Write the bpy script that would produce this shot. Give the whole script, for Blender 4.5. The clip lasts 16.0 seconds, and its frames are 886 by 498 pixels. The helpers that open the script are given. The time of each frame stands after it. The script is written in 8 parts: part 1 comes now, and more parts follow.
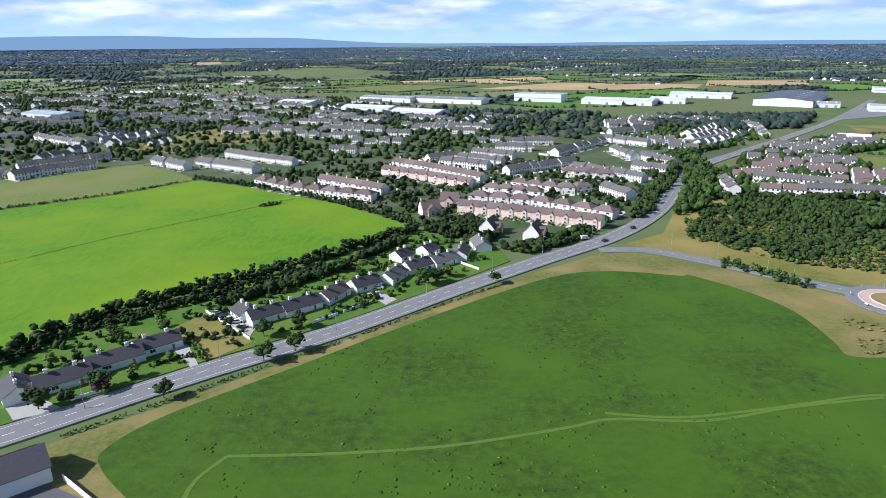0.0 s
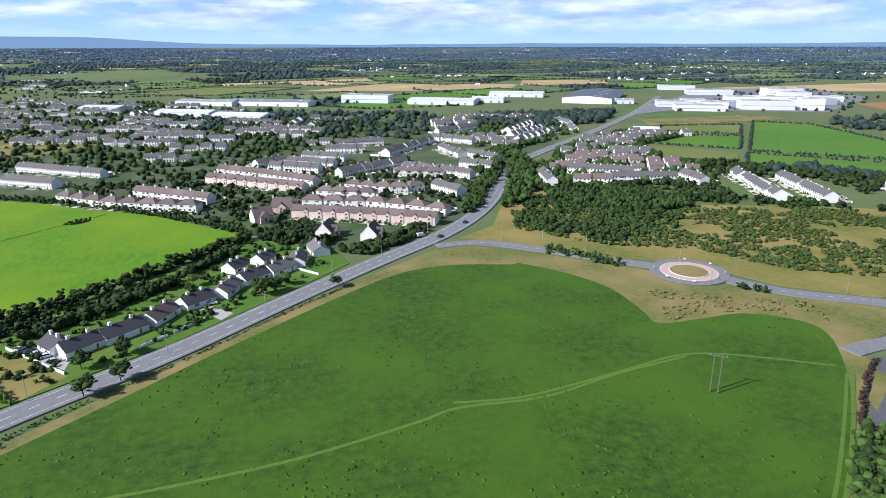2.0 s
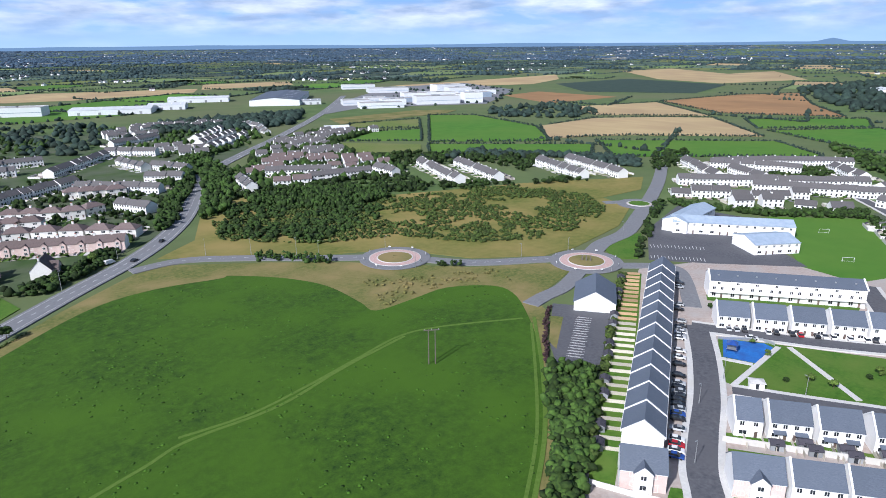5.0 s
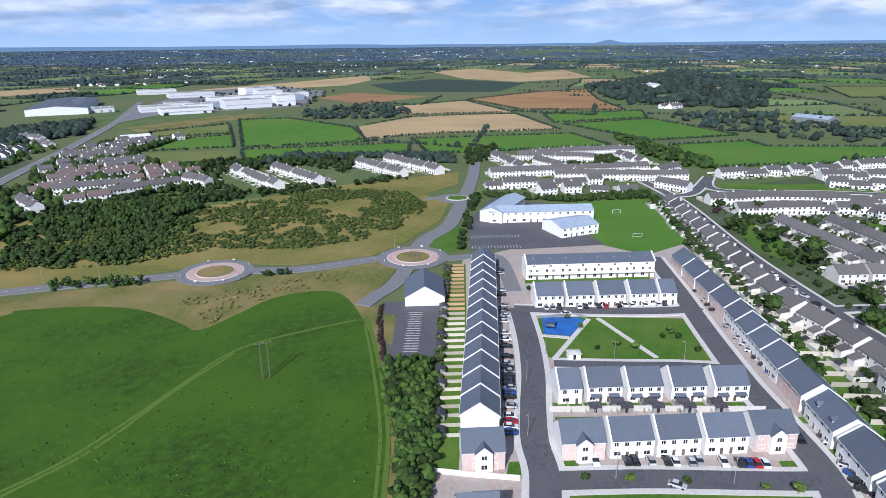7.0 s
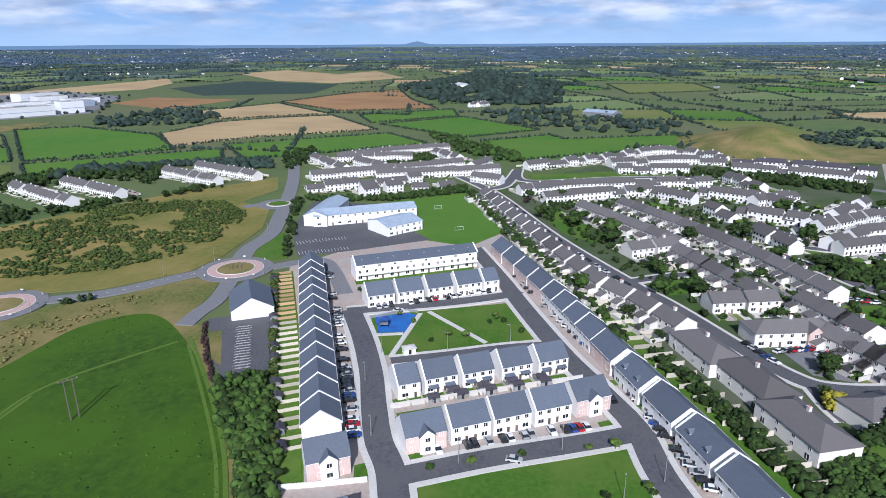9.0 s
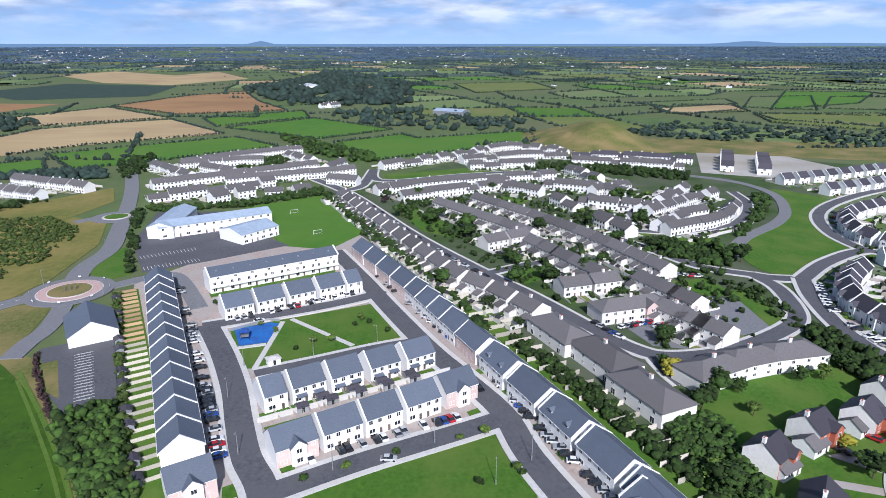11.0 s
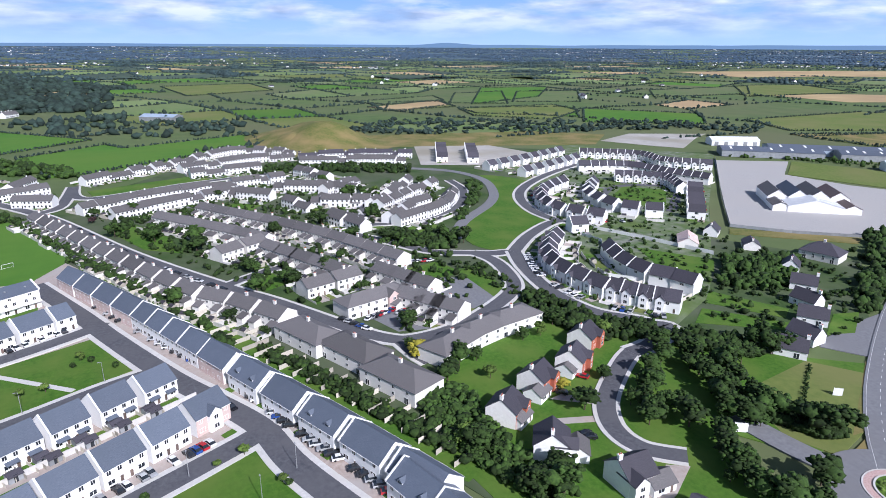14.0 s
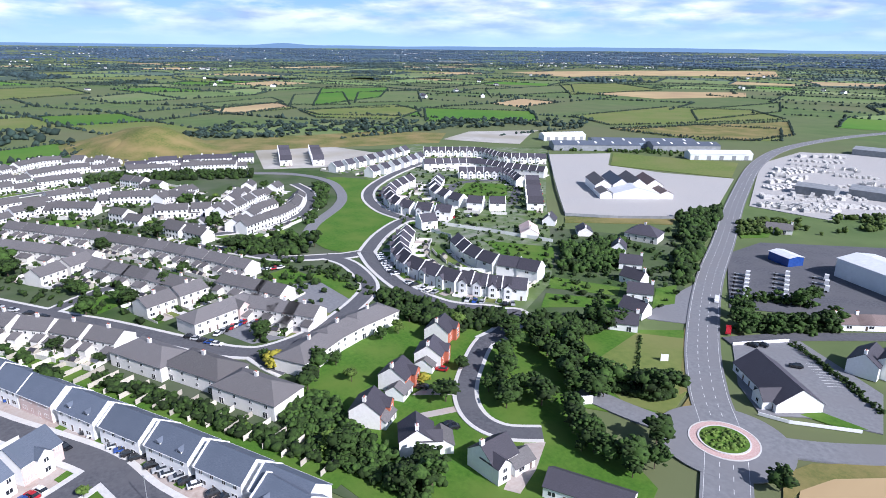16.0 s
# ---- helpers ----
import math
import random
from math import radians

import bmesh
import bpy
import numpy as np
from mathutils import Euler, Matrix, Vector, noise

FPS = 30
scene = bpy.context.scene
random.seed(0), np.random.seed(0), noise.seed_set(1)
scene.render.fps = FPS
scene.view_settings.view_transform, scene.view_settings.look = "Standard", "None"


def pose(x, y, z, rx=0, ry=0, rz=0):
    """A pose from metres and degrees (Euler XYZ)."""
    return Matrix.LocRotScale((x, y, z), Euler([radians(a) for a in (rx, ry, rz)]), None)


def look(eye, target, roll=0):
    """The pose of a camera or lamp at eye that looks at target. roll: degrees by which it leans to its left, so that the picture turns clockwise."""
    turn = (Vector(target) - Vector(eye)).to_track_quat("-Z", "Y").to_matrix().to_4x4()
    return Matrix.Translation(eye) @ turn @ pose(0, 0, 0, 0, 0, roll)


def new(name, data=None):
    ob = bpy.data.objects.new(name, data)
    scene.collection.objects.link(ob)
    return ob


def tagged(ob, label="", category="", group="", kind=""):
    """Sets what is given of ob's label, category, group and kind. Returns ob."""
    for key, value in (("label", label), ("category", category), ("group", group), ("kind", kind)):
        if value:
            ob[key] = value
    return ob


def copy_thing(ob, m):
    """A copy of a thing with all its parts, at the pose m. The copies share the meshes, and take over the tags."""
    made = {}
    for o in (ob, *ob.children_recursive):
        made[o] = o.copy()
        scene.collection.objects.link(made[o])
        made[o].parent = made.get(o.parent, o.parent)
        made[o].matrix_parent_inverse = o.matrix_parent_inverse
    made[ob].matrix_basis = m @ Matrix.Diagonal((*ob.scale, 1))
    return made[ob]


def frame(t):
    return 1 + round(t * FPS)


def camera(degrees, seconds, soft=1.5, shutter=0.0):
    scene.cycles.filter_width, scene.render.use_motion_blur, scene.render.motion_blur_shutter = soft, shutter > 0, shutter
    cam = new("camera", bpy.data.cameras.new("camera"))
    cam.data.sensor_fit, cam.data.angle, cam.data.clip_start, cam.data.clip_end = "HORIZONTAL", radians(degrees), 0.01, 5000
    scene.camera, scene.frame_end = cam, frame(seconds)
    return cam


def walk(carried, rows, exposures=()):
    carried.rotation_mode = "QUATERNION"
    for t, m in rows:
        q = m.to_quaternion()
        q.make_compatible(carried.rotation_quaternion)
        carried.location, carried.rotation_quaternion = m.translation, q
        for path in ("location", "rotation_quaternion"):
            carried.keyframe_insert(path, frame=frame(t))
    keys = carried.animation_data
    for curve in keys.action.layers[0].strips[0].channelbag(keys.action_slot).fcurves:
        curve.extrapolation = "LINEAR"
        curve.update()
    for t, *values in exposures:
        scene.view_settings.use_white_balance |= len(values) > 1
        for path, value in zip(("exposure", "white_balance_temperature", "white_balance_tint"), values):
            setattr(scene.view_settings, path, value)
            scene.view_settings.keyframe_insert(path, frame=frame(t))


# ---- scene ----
# One lens, turning where it hovers, 100 m over the field's edge.
EYE = 100.0
cam = camera(69.9, 16.0, 0.85)
ROWS = [
    (0.0, 0.0, -17.85, 0.43), (0.5, -5.87, -17.84, 0.41), (1.0, -11.9, -17.83, 0.33), (1.5, -13.84, -17.8, 0.28),
    (2.0, -15.14, -17.8, 0.13), (2.5, -20.23, -17.78, 0.2), (3.0, -24.24, -17.78, 0.27), (3.5, -27.88, -17.78, 0.21),
    (4.0, -32.8, -17.79, 0.31), (6.5, -54.53, -17.78, 0.52), (7.0, -58.53, -17.81, 0.53), (7.5, -62.56, -17.84, 0.44),
    (8.0, -66.56, -17.82, 0.37), (8.5, -70.63, -17.81, 0.34), (9.0, -74.71, -17.83, 0.32), (11.5, -91.34, -17.83, -0.06),
    (12.0, -95.41, -17.81, -0.15), (12.5, -99.69, -17.81, -0.16), (13.0, -103.95, -17.79, -0.22),
    (13.5, -108.08, -17.78, -0.23), (14.0, -112.13, -17.76, -0.27), (14.5, -115.81, -17.71, -0.35),
    (15.0, -119.19, -17.66, -0.43), (15.5, -122.59, -17.63, -0.48), (16.0, -125.98, -17.6, -0.57),
]
walk(cam, [(t, pose(0, 0, EYE, 90 + pitch, roll, yaw)) for t, yaw, pitch, roll in ROWS],
     [(0.0, 0.44, 6000, 13), (3.0, 0.42, 5950, 13), (7.0, 0.08, 5800, 15), (9.0, 0.06, 5800, 15), (12.5, 0.19, 5800, 17), (14.5, 0.28, 5800, 18), (16.0, 0.50, 5800, 18)])

# ---- world and sun ----
SUN_UP, SUN_TO = 36.0, 11.5  # elevation; the heading of the light over the ground, from +x
world = bpy.data.worlds.new("sky")
scene.world = world
world.use_nodes = True
wn = world.node_tree.nodes
sky = wn.new("ShaderNodeTexSky")
sky.sky_type, sky.sun_disc = "NISHITA", False
sky.sun_elevation, sky.sun_rotation = radians(SUN_UP), radians(90 - (SUN_TO + 180))
world.node_tree.links.new(sky.outputs[0], wn["Background"].inputs[0])
wn["Background"].inputs[1].default_value = 0.08
sun = new("sun", bpy.data.lights.new("sun", "SUN"))
sun.data.energy, sun.data.angle, sun.data.color = 4.9, radians(0.5), (1.0, 0.965, 0.91)
a, e = radians(SUN_TO), radians(SUN_UP)
sun.matrix_world = look((-900 * math.cos(a), -900 * math.sin(a), 900 * math.tan(e)), (0, 0, 0))


# ---- materials ----
MATS = {}


def mat(name, c1, c2, scale=2.0, rough=0.85, big=None, big_scale=0.05, bump=0.0, island=0.0, per_object=0.0, metal=0.0,
        stretch=(1, 1, 1), spec=0.3, gritty=0.55):
    """Two noises, one fine (c1 to c2), one broad (towards big), with optional chance by island or by object."""
    m = bpy.data.materials.new(name)
    m.use_nodes = True
    nt = m.node_tree
    n, link = nt.nodes, nt.links.new
    bsdf = n["Principled BSDF"]
    bsdf.inputs["Roughness"].default_value = rough
    bsdf.inputs["Metallic"].default_value = metal
    bsdf.inputs["Specular IOR Level"].default_value = spec
    tc, mp = n.new("ShaderNodeTexCoord"), n.new("ShaderNodeMapping")
    mp.inputs["Scale"].default_value = stretch
    link(tc.outputs["Object"], mp.inputs["Vector"])
    fine = n.new("ShaderNodeTexNoise")
    fine.inputs["Scale"].default_value, fine.inputs["Detail"].default_value = scale, 7.0
    fine.inputs["Roughness"].default_value = gritty
    link(mp.outputs[0], fine.inputs["Vector"])
    ramp = n.new("ShaderNodeValToRGB")
    ramp.color_ramp.elements[0].position, ramp.color_ramp.elements[1].position = 0.32, 0.68
    ramp.color_ramp.elements[0].color, ramp.color_ramp.elements[1].color = (*c1, 1), (*c2, 1)
    link(fine.outputs["Fac"], ramp.inputs["Fac"])
    col = ramp.outputs[0]
    if big:
        broad = n.new("ShaderNodeTexNoise")
        broad.inputs["Scale"].default_value, broad.inputs["Detail"].default_value = big_scale, 3.0
        link(tc.outputs["Object"], broad.inputs["Vector"])
        r2 = n.new("ShaderNodeValToRGB")
        r2.color_ramp.elements[0].position, r2.color_ramp.elements[1].position = 0.38, 0.66
        link(broad.outputs["Fac"], r2.inputs["Fac"])
        mx = n.new("ShaderNodeMix")
        mx.data_type = "RGBA"
        link(r2.outputs[0], mx.inputs[0])
        link(col, mx.inputs[6])
        mx.inputs[7].default_value = (*big, 1)
        col = mx.outputs[2]
    for amount, socket in ((island, ("ShaderNodeNewGeometry", "Random Per Island")), (per_object, ("ShaderNodeObjectInfo", "Random"))):
        if amount:
            src = n.new(socket[0])
            mr = n.new("ShaderNodeMapRange")
            mr.inputs[3].default_value, mr.inputs[4].default_value = 1 - amount, 1 + amount
            link(src.outputs[socket[1]], mr.inputs[0])
            hsv = n.new("ShaderNodeHueSaturation")
            link(mr.outputs[0], hsv.inputs["Value"])
            link(col, hsv.inputs["Color"])
            col = hsv.outputs[0]
    link(col, bsdf.inputs["Base Color"])
    if bump:
        b = n.new("ShaderNodeBump")
        b.inputs["Strength"].default_value, b.inputs["Distance"].default_value = min(1, bump), 0.3 * bump
        link(fine.outputs["Fac"], b.inputs["Height"])
        link(b.outputs[0], bsdf.inputs["Normal"])
    MATS[name] = m
    return m


mat("grass_field", (0.008, 0.031, 0.002), (0.061, 0.138, 0.007), 0.30, 0.95, (0.050, 0.117, 0.005), 0.03, 0.7, gritty=0.82)
mat("meadow_tuft", (0.030, 0.085, 0.005), (0.055, 0.125, 0.010), 1.5, 0.95, island=0.5)
mat("grass_bright", (0.060, 0.165, 0.003), (0.112, 0.245, 0.005), 0.35, 0.95, (0.15, 0.255, 0.004), 0.014, 0.4, stretch=(1, 0.35, 1), gritty=0.68)
mat("grass_pale", (0.10, 0.15, 0.03), (0.15, 0.19, 0.045), 0.4, 0.95, (0.17, 0.18, 0.06), 0.02, 0.3)
mat("lawn", (0.036, 0.108, 0.008), (0.078, 0.172, 0.016), 0.7, 0.95, (0.10, 0.165, 0.025), 0.06, 0.4, gritty=0.68)
mat("rough_grass", (0.065, 0.10, 0.018), (0.19, 0.18, 0.055), 0.5, 0.95, (0.25, 0.195, 0.08), 0.04, 0.8, gritty=0.7)
mat("scrub_ground", (0.10, 0.125, 0.022), (0.19, 0.18, 0.045), 0.25, 0.95, (0.27, 0.21, 0.07), 0.02, 0.6)
mat("countryside", (0.070, 0.120, 0.036), (0.115, 0.165, 0.055), 0.03, 0.95, (0.125, 0.140, 0.065), 0.004)
mat("town_ground", (0.030, 0.068, 0.014), (0.065, 0.105, 0.03), 0.08, 0.95, (0.095, 0.11, 0.07), 0.03, 0.2)
mat("yard_mix", (0.045, 0.11, 0.014), (0.26, 0.26, 0.23), 0.16, 0.95, (0.10, 0.15, 0.04), 0.035, 0.2)
mat("field_green", (0.095, 0.155, 0.048), (0.145, 0.210, 0.068), 0.06, 0.95, (0.155, 0.185, 0.080), 0.006, island=0.42)
mat("field_vivid", (0.055, 0.165, 0.014), (0.08, 0.20, 0.02), 0.08, 0.95, (0.10, 0.195, 0.024), 0.008, island=0.15)
# distance haze is painted into these four colours of far land and leaf
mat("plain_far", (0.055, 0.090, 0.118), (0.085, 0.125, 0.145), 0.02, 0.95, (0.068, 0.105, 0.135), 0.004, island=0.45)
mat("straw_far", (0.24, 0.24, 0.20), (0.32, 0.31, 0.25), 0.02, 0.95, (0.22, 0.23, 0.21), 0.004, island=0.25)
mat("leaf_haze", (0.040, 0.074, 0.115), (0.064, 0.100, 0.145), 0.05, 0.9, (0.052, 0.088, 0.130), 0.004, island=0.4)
mat("leaf_blue_haze", (0.026, 0.048, 0.052), (0.046, 0.074, 0.072), 0.05, 0.9, (0.034, 0.060, 0.062), 0.004, island=0.4)
mat("field_straw", (0.42, 0.31, 0.16), (0.50, 0.38, 0.20), 0.06, 0.95, (0.38, 0.27, 0.15), 0.008, island=0.12, stretch=(1, 0.15, 1))
mat("field_earth", (0.30, 0.17, 0.075), (0.38, 0.22, 0.10), 0.08, 0.95, (0.26, 0.15, 0.07), 0.01, island=0.1, stretch=(1, 0.2, 1))
# dark wood green, its cool tint standing in for distance haze
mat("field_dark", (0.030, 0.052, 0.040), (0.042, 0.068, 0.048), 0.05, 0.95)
# pasture green with grey-blue haze mixed into the colour
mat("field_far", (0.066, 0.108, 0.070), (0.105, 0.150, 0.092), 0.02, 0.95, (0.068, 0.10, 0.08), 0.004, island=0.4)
mat("track", (0.070, 0.135, 0.015), (0.112, 0.185, 0.030), 0.8, 0.95, bump=0.3, gritty=0.7)
mat("asphalt", (0.070, 0.072, 0.084), (0.118, 0.12, 0.132), 0.9, 0.9, (0.11, 0.11, 0.12), 0.08, 0.1)
mat("asphalt_worn", (0.16, 0.165, 0.18), (0.22, 0.225, 0.235), 0.8, 0.9, (0.19, 0.19, 0.20), 0.06, 0.1)
mat("road_paint", (0.62, 0.62, 0.60), (0.78, 0.78, 0.76), 3.0, 0.7)
mat("concrete_path", (0.50, 0.49, 0.47), (0.63, 0.62, 0.60), 1.2, 0.9, (0.56, 0.54, 0.50), 0.15, 0.1)
mat("gravel", (0.33, 0.32, 0.31), (0.45, 0.44, 0.43), 1.5, 0.95, (0.40, 0.385, 0.37), 0.03, 0.3)
mat("quarry_floor", (0.36, 0.34, 0.31), (0.48, 0.46, 0.43), 0.08, 0.95, (0.30, 0.28, 0.22), 0.02, 0.3)
mat("paving", (0.34, 0.27, 0.235), (0.46, 0.39, 0.345), 0.8, 0.9, (0.40, 0.365, 0.34), 0.09, 0.1)
mat("apron_red", (0.44, 0.29, 0.26), (0.58, 0.42, 0.39), 2.0, 0.9, bump=0.2)
mat("render_white", (0.76, 0.76, 0.76), (0.84, 0.84, 0.84), 1.5, 0.85, (0.79, 0.785, 0.77), 0.2, 0.05, per_object=0.05)
mat("render_cream", (0.68, 0.66, 0.63), (0.78, 0.765, 0.74), 1.5, 0.85, (0.72, 0.70, 0.66), 0.2, 0.05, per_object=0.08)
mat("brick_pink", (0.50, 0.35, 0.31), (0.66, 0.52, 0.48), 4.0, 0.9, (0.62, 0.50, 0.46), 0.3, 0.2, per_object=0.1)
mat("brick_red", (0.36, 0.10, 0.06), (0.48, 0.17, 0.10), 4.0, 0.9, (0.42, 0.13, 0.08), 0.3, 0.2)
mat("slate_blue", (0.085, 0.105, 0.14), (0.13, 0.15, 0.19), 1.8, 0.6, (0.10, 0.12, 0.155), 0.2, 0.3, per_object=0.12, stretch=(1, 3, 3))
mat("tile_grey", (0.095, 0.092, 0.094), (0.165, 0.156, 0.156), 2.0, 0.75, (0.128, 0.120, 0.120), 0.2, 0.3, per_object=0.22, stretch=(1, 3, 3))
mat("tile_brown", (0.12, 0.09, 0.085), (0.19, 0.145, 0.135), 2.0, 0.75, (0.155, 0.12, 0.115), 0.2, 0.3, per_object=0.2, stretch=(1, 3, 3))
mat("tile_dark", (0.045, 0.043, 0.055), (0.08, 0.075, 0.09), 2.0, 0.65, (0.06, 0.056, 0.068), 0.2, 0.3, per_object=0.2, stretch=(1, 3, 3))
mat("glass_dark", (0.02, 0.025, 0.03), (0.035, 0.04, 0.05), 0.5, 0.12, spec=0.6)
mat("frame_white", (0.74, 0.74, 0.73), (0.80, 0.80, 0.79), 2.0, 0.5)
mat("door_paint", (0.10, 0.07, 0.06), (0.16, 0.12, 0.10), 2.0, 0.5, per_object=0.5)
mat("steel_white", (0.62, 0.64, 0.66), (0.76, 0.78, 0.80), 0.4, 0.5, (0.66, 0.68, 0.70), 0.05, per_object=0.12)
mat("steel_blue", (0.28, 0.35, 0.44), (0.36, 0.43, 0.52), 0.4, 0.5, per_object=0.15)
mat("steel_grey", (0.22, 0.235, 0.25), (0.30, 0.315, 0.33), 0.4, 0.5, per_object=0.2)
mat("leaf", (0.008, 0.022, 0.004), (0.042, 0.080, 0.014), 1.2, 0.9, (0.024, 0.048, 0.009), 0.12, island=0.55, per_object=0.3)
mat("leaf_garden", (0.018, 0.045, 0.008), (0.060, 0.110, 0.018), 1.0, 0.9, (0.034, 0.068, 0.012), 0.08, island=0.6)
mat("leaf_light", (0.055, 0.10, 0.016), (0.10, 0.15, 0.028), 1.2, 0.85, island=0.35, per_object=0.25)
mat("leaf_copper", (0.035, 0.02, 0.022), (0.06, 0.032, 0.032), 1.2, 0.85, island=0.4)
# leaf cooled towards blue-green, a light distance haze put into the colour
mat("leaf_far_hazed", (0.016, 0.032, 0.026), (0.036, 0.058, 0.042), 0.2, 0.9, (0.026, 0.046, 0.038), 0.01, island=0.45)
mat("leaf_scrub", (0.026, 0.050, 0.009), (0.072, 0.102, 0.021), 0.8, 0.9, (0.046, 0.072, 0.015), 0.03, island=0.45)
mat("leaf_yellow", (0.22, 0.20, 0.02), (0.30, 0.27, 0.035), 1.0, 0.85, island=0.3)
mat("bark", (0.06, 0.045, 0.03), (0.12, 0.09, 0.065), 6.0, 0.9, bump=0.5)
mat("wood_fence", (0.40, 0.37, 0.31), (0.56, 0.52, 0.45), 3.0, 0.85, per_object=0.3)
mat("wood_orange", (0.36, 0.23, 0.13), (0.48, 0.33, 0.21), 3.0, 0.8, per_object=0.3)
mat("pole_wood", (0.10, 0.085, 0.07), (0.16, 0.14, 0.12), 5.0, 0.9)
mat("galvanised", (0.38, 0.39, 0.40), (0.50, 0.51, 0.52), 3.0, 0.45, metal=0.6)
mat("rubber_blue", (0.02, 0.13, 0.42), (0.035, 0.18, 0.52), 1.0, 0.8, (0.03, 0.10, 0.34), 0.2)
mat("paint_dark", (0.012, 0.012, 0.014), (0.03, 0.03, 0.034), 1.0, 0.25, per_object=0.6, spec=0.6)
mat("paint_silver", (0.36, 0.37, 0.38), (0.42, 0.43, 0.44), 1.0, 0.25, per_object=0.35, spec=0.6)
mat("paint_white", (0.68, 0.68, 0.68), (0.74, 0.74, 0.74), 1.0, 0.25, spec=0.6)
mat("paint_red", (0.36, 0.015, 0.02), (0.42, 0.02, 0.03), 1.0, 0.25, spec=0.6)
mat("paint_blue", (0.02, 0.06, 0.24), (0.03, 0.08, 0.30), 1.0, 0.25, spec=0.6)
mat("tyre", (0.012, 0.012, 0.012), (0.025, 0.025, 0.025), 4.0, 0.9)
mat("solar", (0.012, 0.018, 0.045), (0.02, 0.028, 0.07), 1.0, 0.2, spec=0.6)


# ---- helpers of this scene ----
def relief(x, y):
    """The land is level round the town; past 2.6 km it is lifted to meet the horizon in the camera's view."""
    r = math.hypot(x, y)
    return 0.0 if r < 2600 else 88.0 * ((r - 2600) / 2250) ** 1.25


def spline(pts, n=8, closed=False):
    """A Catmull-Rom curve through plan points."""
    p = [Vector(q) for q in pts]
    out, m = [], len(p)
    for i in range(m if closed else m - 1):
        if closed:
            a, b, c, d = p[i - 1], p[i], p[(i + 1) % m], p[(i + 2) % m]
        else:
            a, b, c, d = p[max(i - 1, 0)], p[i], p[i + 1], p[min(i + 2, m - 1)]
        for k in range(n):
            t = k / n
            out.append(0.5 * (2 * b + (c - a) * t + (2 * a - 5 * b + 4 * c - d) * t * t + (3 * b - a - 3 * c + d) * t ** 3))
    if not closed:
        out.append(p[-1].copy())
    return out


def pairs(flat):
    return [(flat[i], flat[i + 1]) for i in range(0, len(flat), 2)]


def mesh_of(name, verts, faces, mats, ids=None, smooth=False):
    me = bpy.data.meshes.new(name)
    me.from_pydata([tuple(v) for v in verts], [], faces)
    for m in mats if isinstance(mats, (list, tuple)) else [mats]:
        me.materials.append(MATS[m])
    if ids:
        me.polygons.foreach_set("material_index", ids)
    if smooth:
        me.polygons.foreach_set("use_smooth", [True] * len(faces))
    me.update()
    return me


def part(name, me, parent=None, label=""):
    ob = new(name, me)
    ob.parent = parent
    return tagged(ob, label=label)


LAYER = [0, 0]  # every sheet and ribbon lies a little above the one laid before it
LIFT = 0.2


def sheet(name, pts, z, material, label, category, round_=0, thick=0.3, kind="structure"):
    """A level piece of ground with an outline in plan, its edge going down into the soil."""
    if len(pts) and not isinstance(pts[0], (tuple, Vector)):
        pts = pairs(pts)
    q = spline(pts, round_, True) if round_ else [Vector(p) for p in pts]
    area = sum(q[i - 1].x * q[i].y - q[i].x * q[i - 1].y for i in range(len(q)))
    if area < 0:
        q.reverse()
    LAYER[0] += 1
    z += 0.001 * LAYER[0]
    bm = bmesh.new()
    top = [bm.verts.new((p.x, p.y, z + relief(p.x, p.y))) for p in q]
    low = [bm.verts.new((p.x, p.y, z - thick + relief(p.x, p.y))) for p in q]
    f = bm.faces.new(top)
    for i in range(len(q)):
        bm.faces.new((low[i - 1], low[i], top[i], top[i - 1]))
    f.normal_update()
    bmesh.ops.triangulate(bm, faces=[f], ngon_method="EAR_CLIP")
    me = bpy.data.meshes.new(name)
    bm.to_mesh(me)
    bm.free()
    me.materials.append(MATS[material])
    return tagged(new(name, me), label, category, kind=kind)


def strip_mesh(line, width, z, thick=0.3, shift=0.0):
    v, f = [], []
    n = len(line)
    for i, p in enumerate(line):
        t = (line[min(i + 1, n - 1)] - line[max(i - 1, 0)]).normalized()
        s = Vector((-t.y, t.x))
        w = width[i] if isinstance(width, list) else width
        a, b = p + s * (shift + w / 2), p + s * (shift - w / 2)
        za, zb = z + relief(a.x, a.y), z + relief(b.x, b.y)
        v += [(a.x, a.y, za - thick), (a.x, a.y, za), (b.x, b.y, zb), (b.x, b.y, zb - thick)]
        if i:
            k = 4 * i
            f += [(k - 4, k - 3, k + 1, k), (k - 3, k - 2, k + 2, k + 1), (k - 2, k - 1, k + 3, k + 2)]
    f += [(0, 3, 2, 1), (4 * n - 4, 4 * n - 3, 4 * n - 2, 4 * n - 1)]
    return v, [tuple(reversed(q)) for q in f]


ROADS = []  # points along the roads, with half the width


def ribbon(name, flat, width, z, material, label, category, shift=0.0, n=8, thick=0.3):
    line = spline(pairs(flat), n)
    LAYER[1] += 1
    z += LIFT + 0.002 * LAYER[1]
    v, f = strip_mesh(line, width, z, thick + 0.2, shift)
    if width > 4:
        for a, b in zip(line, line[1:]):
            ROADS.extend((*a.lerp(b, k / 4), width / 2) for k in range(4))
    return tagged(new(name, mesh_of(name, v, f, material)), label, category, kind="structure")


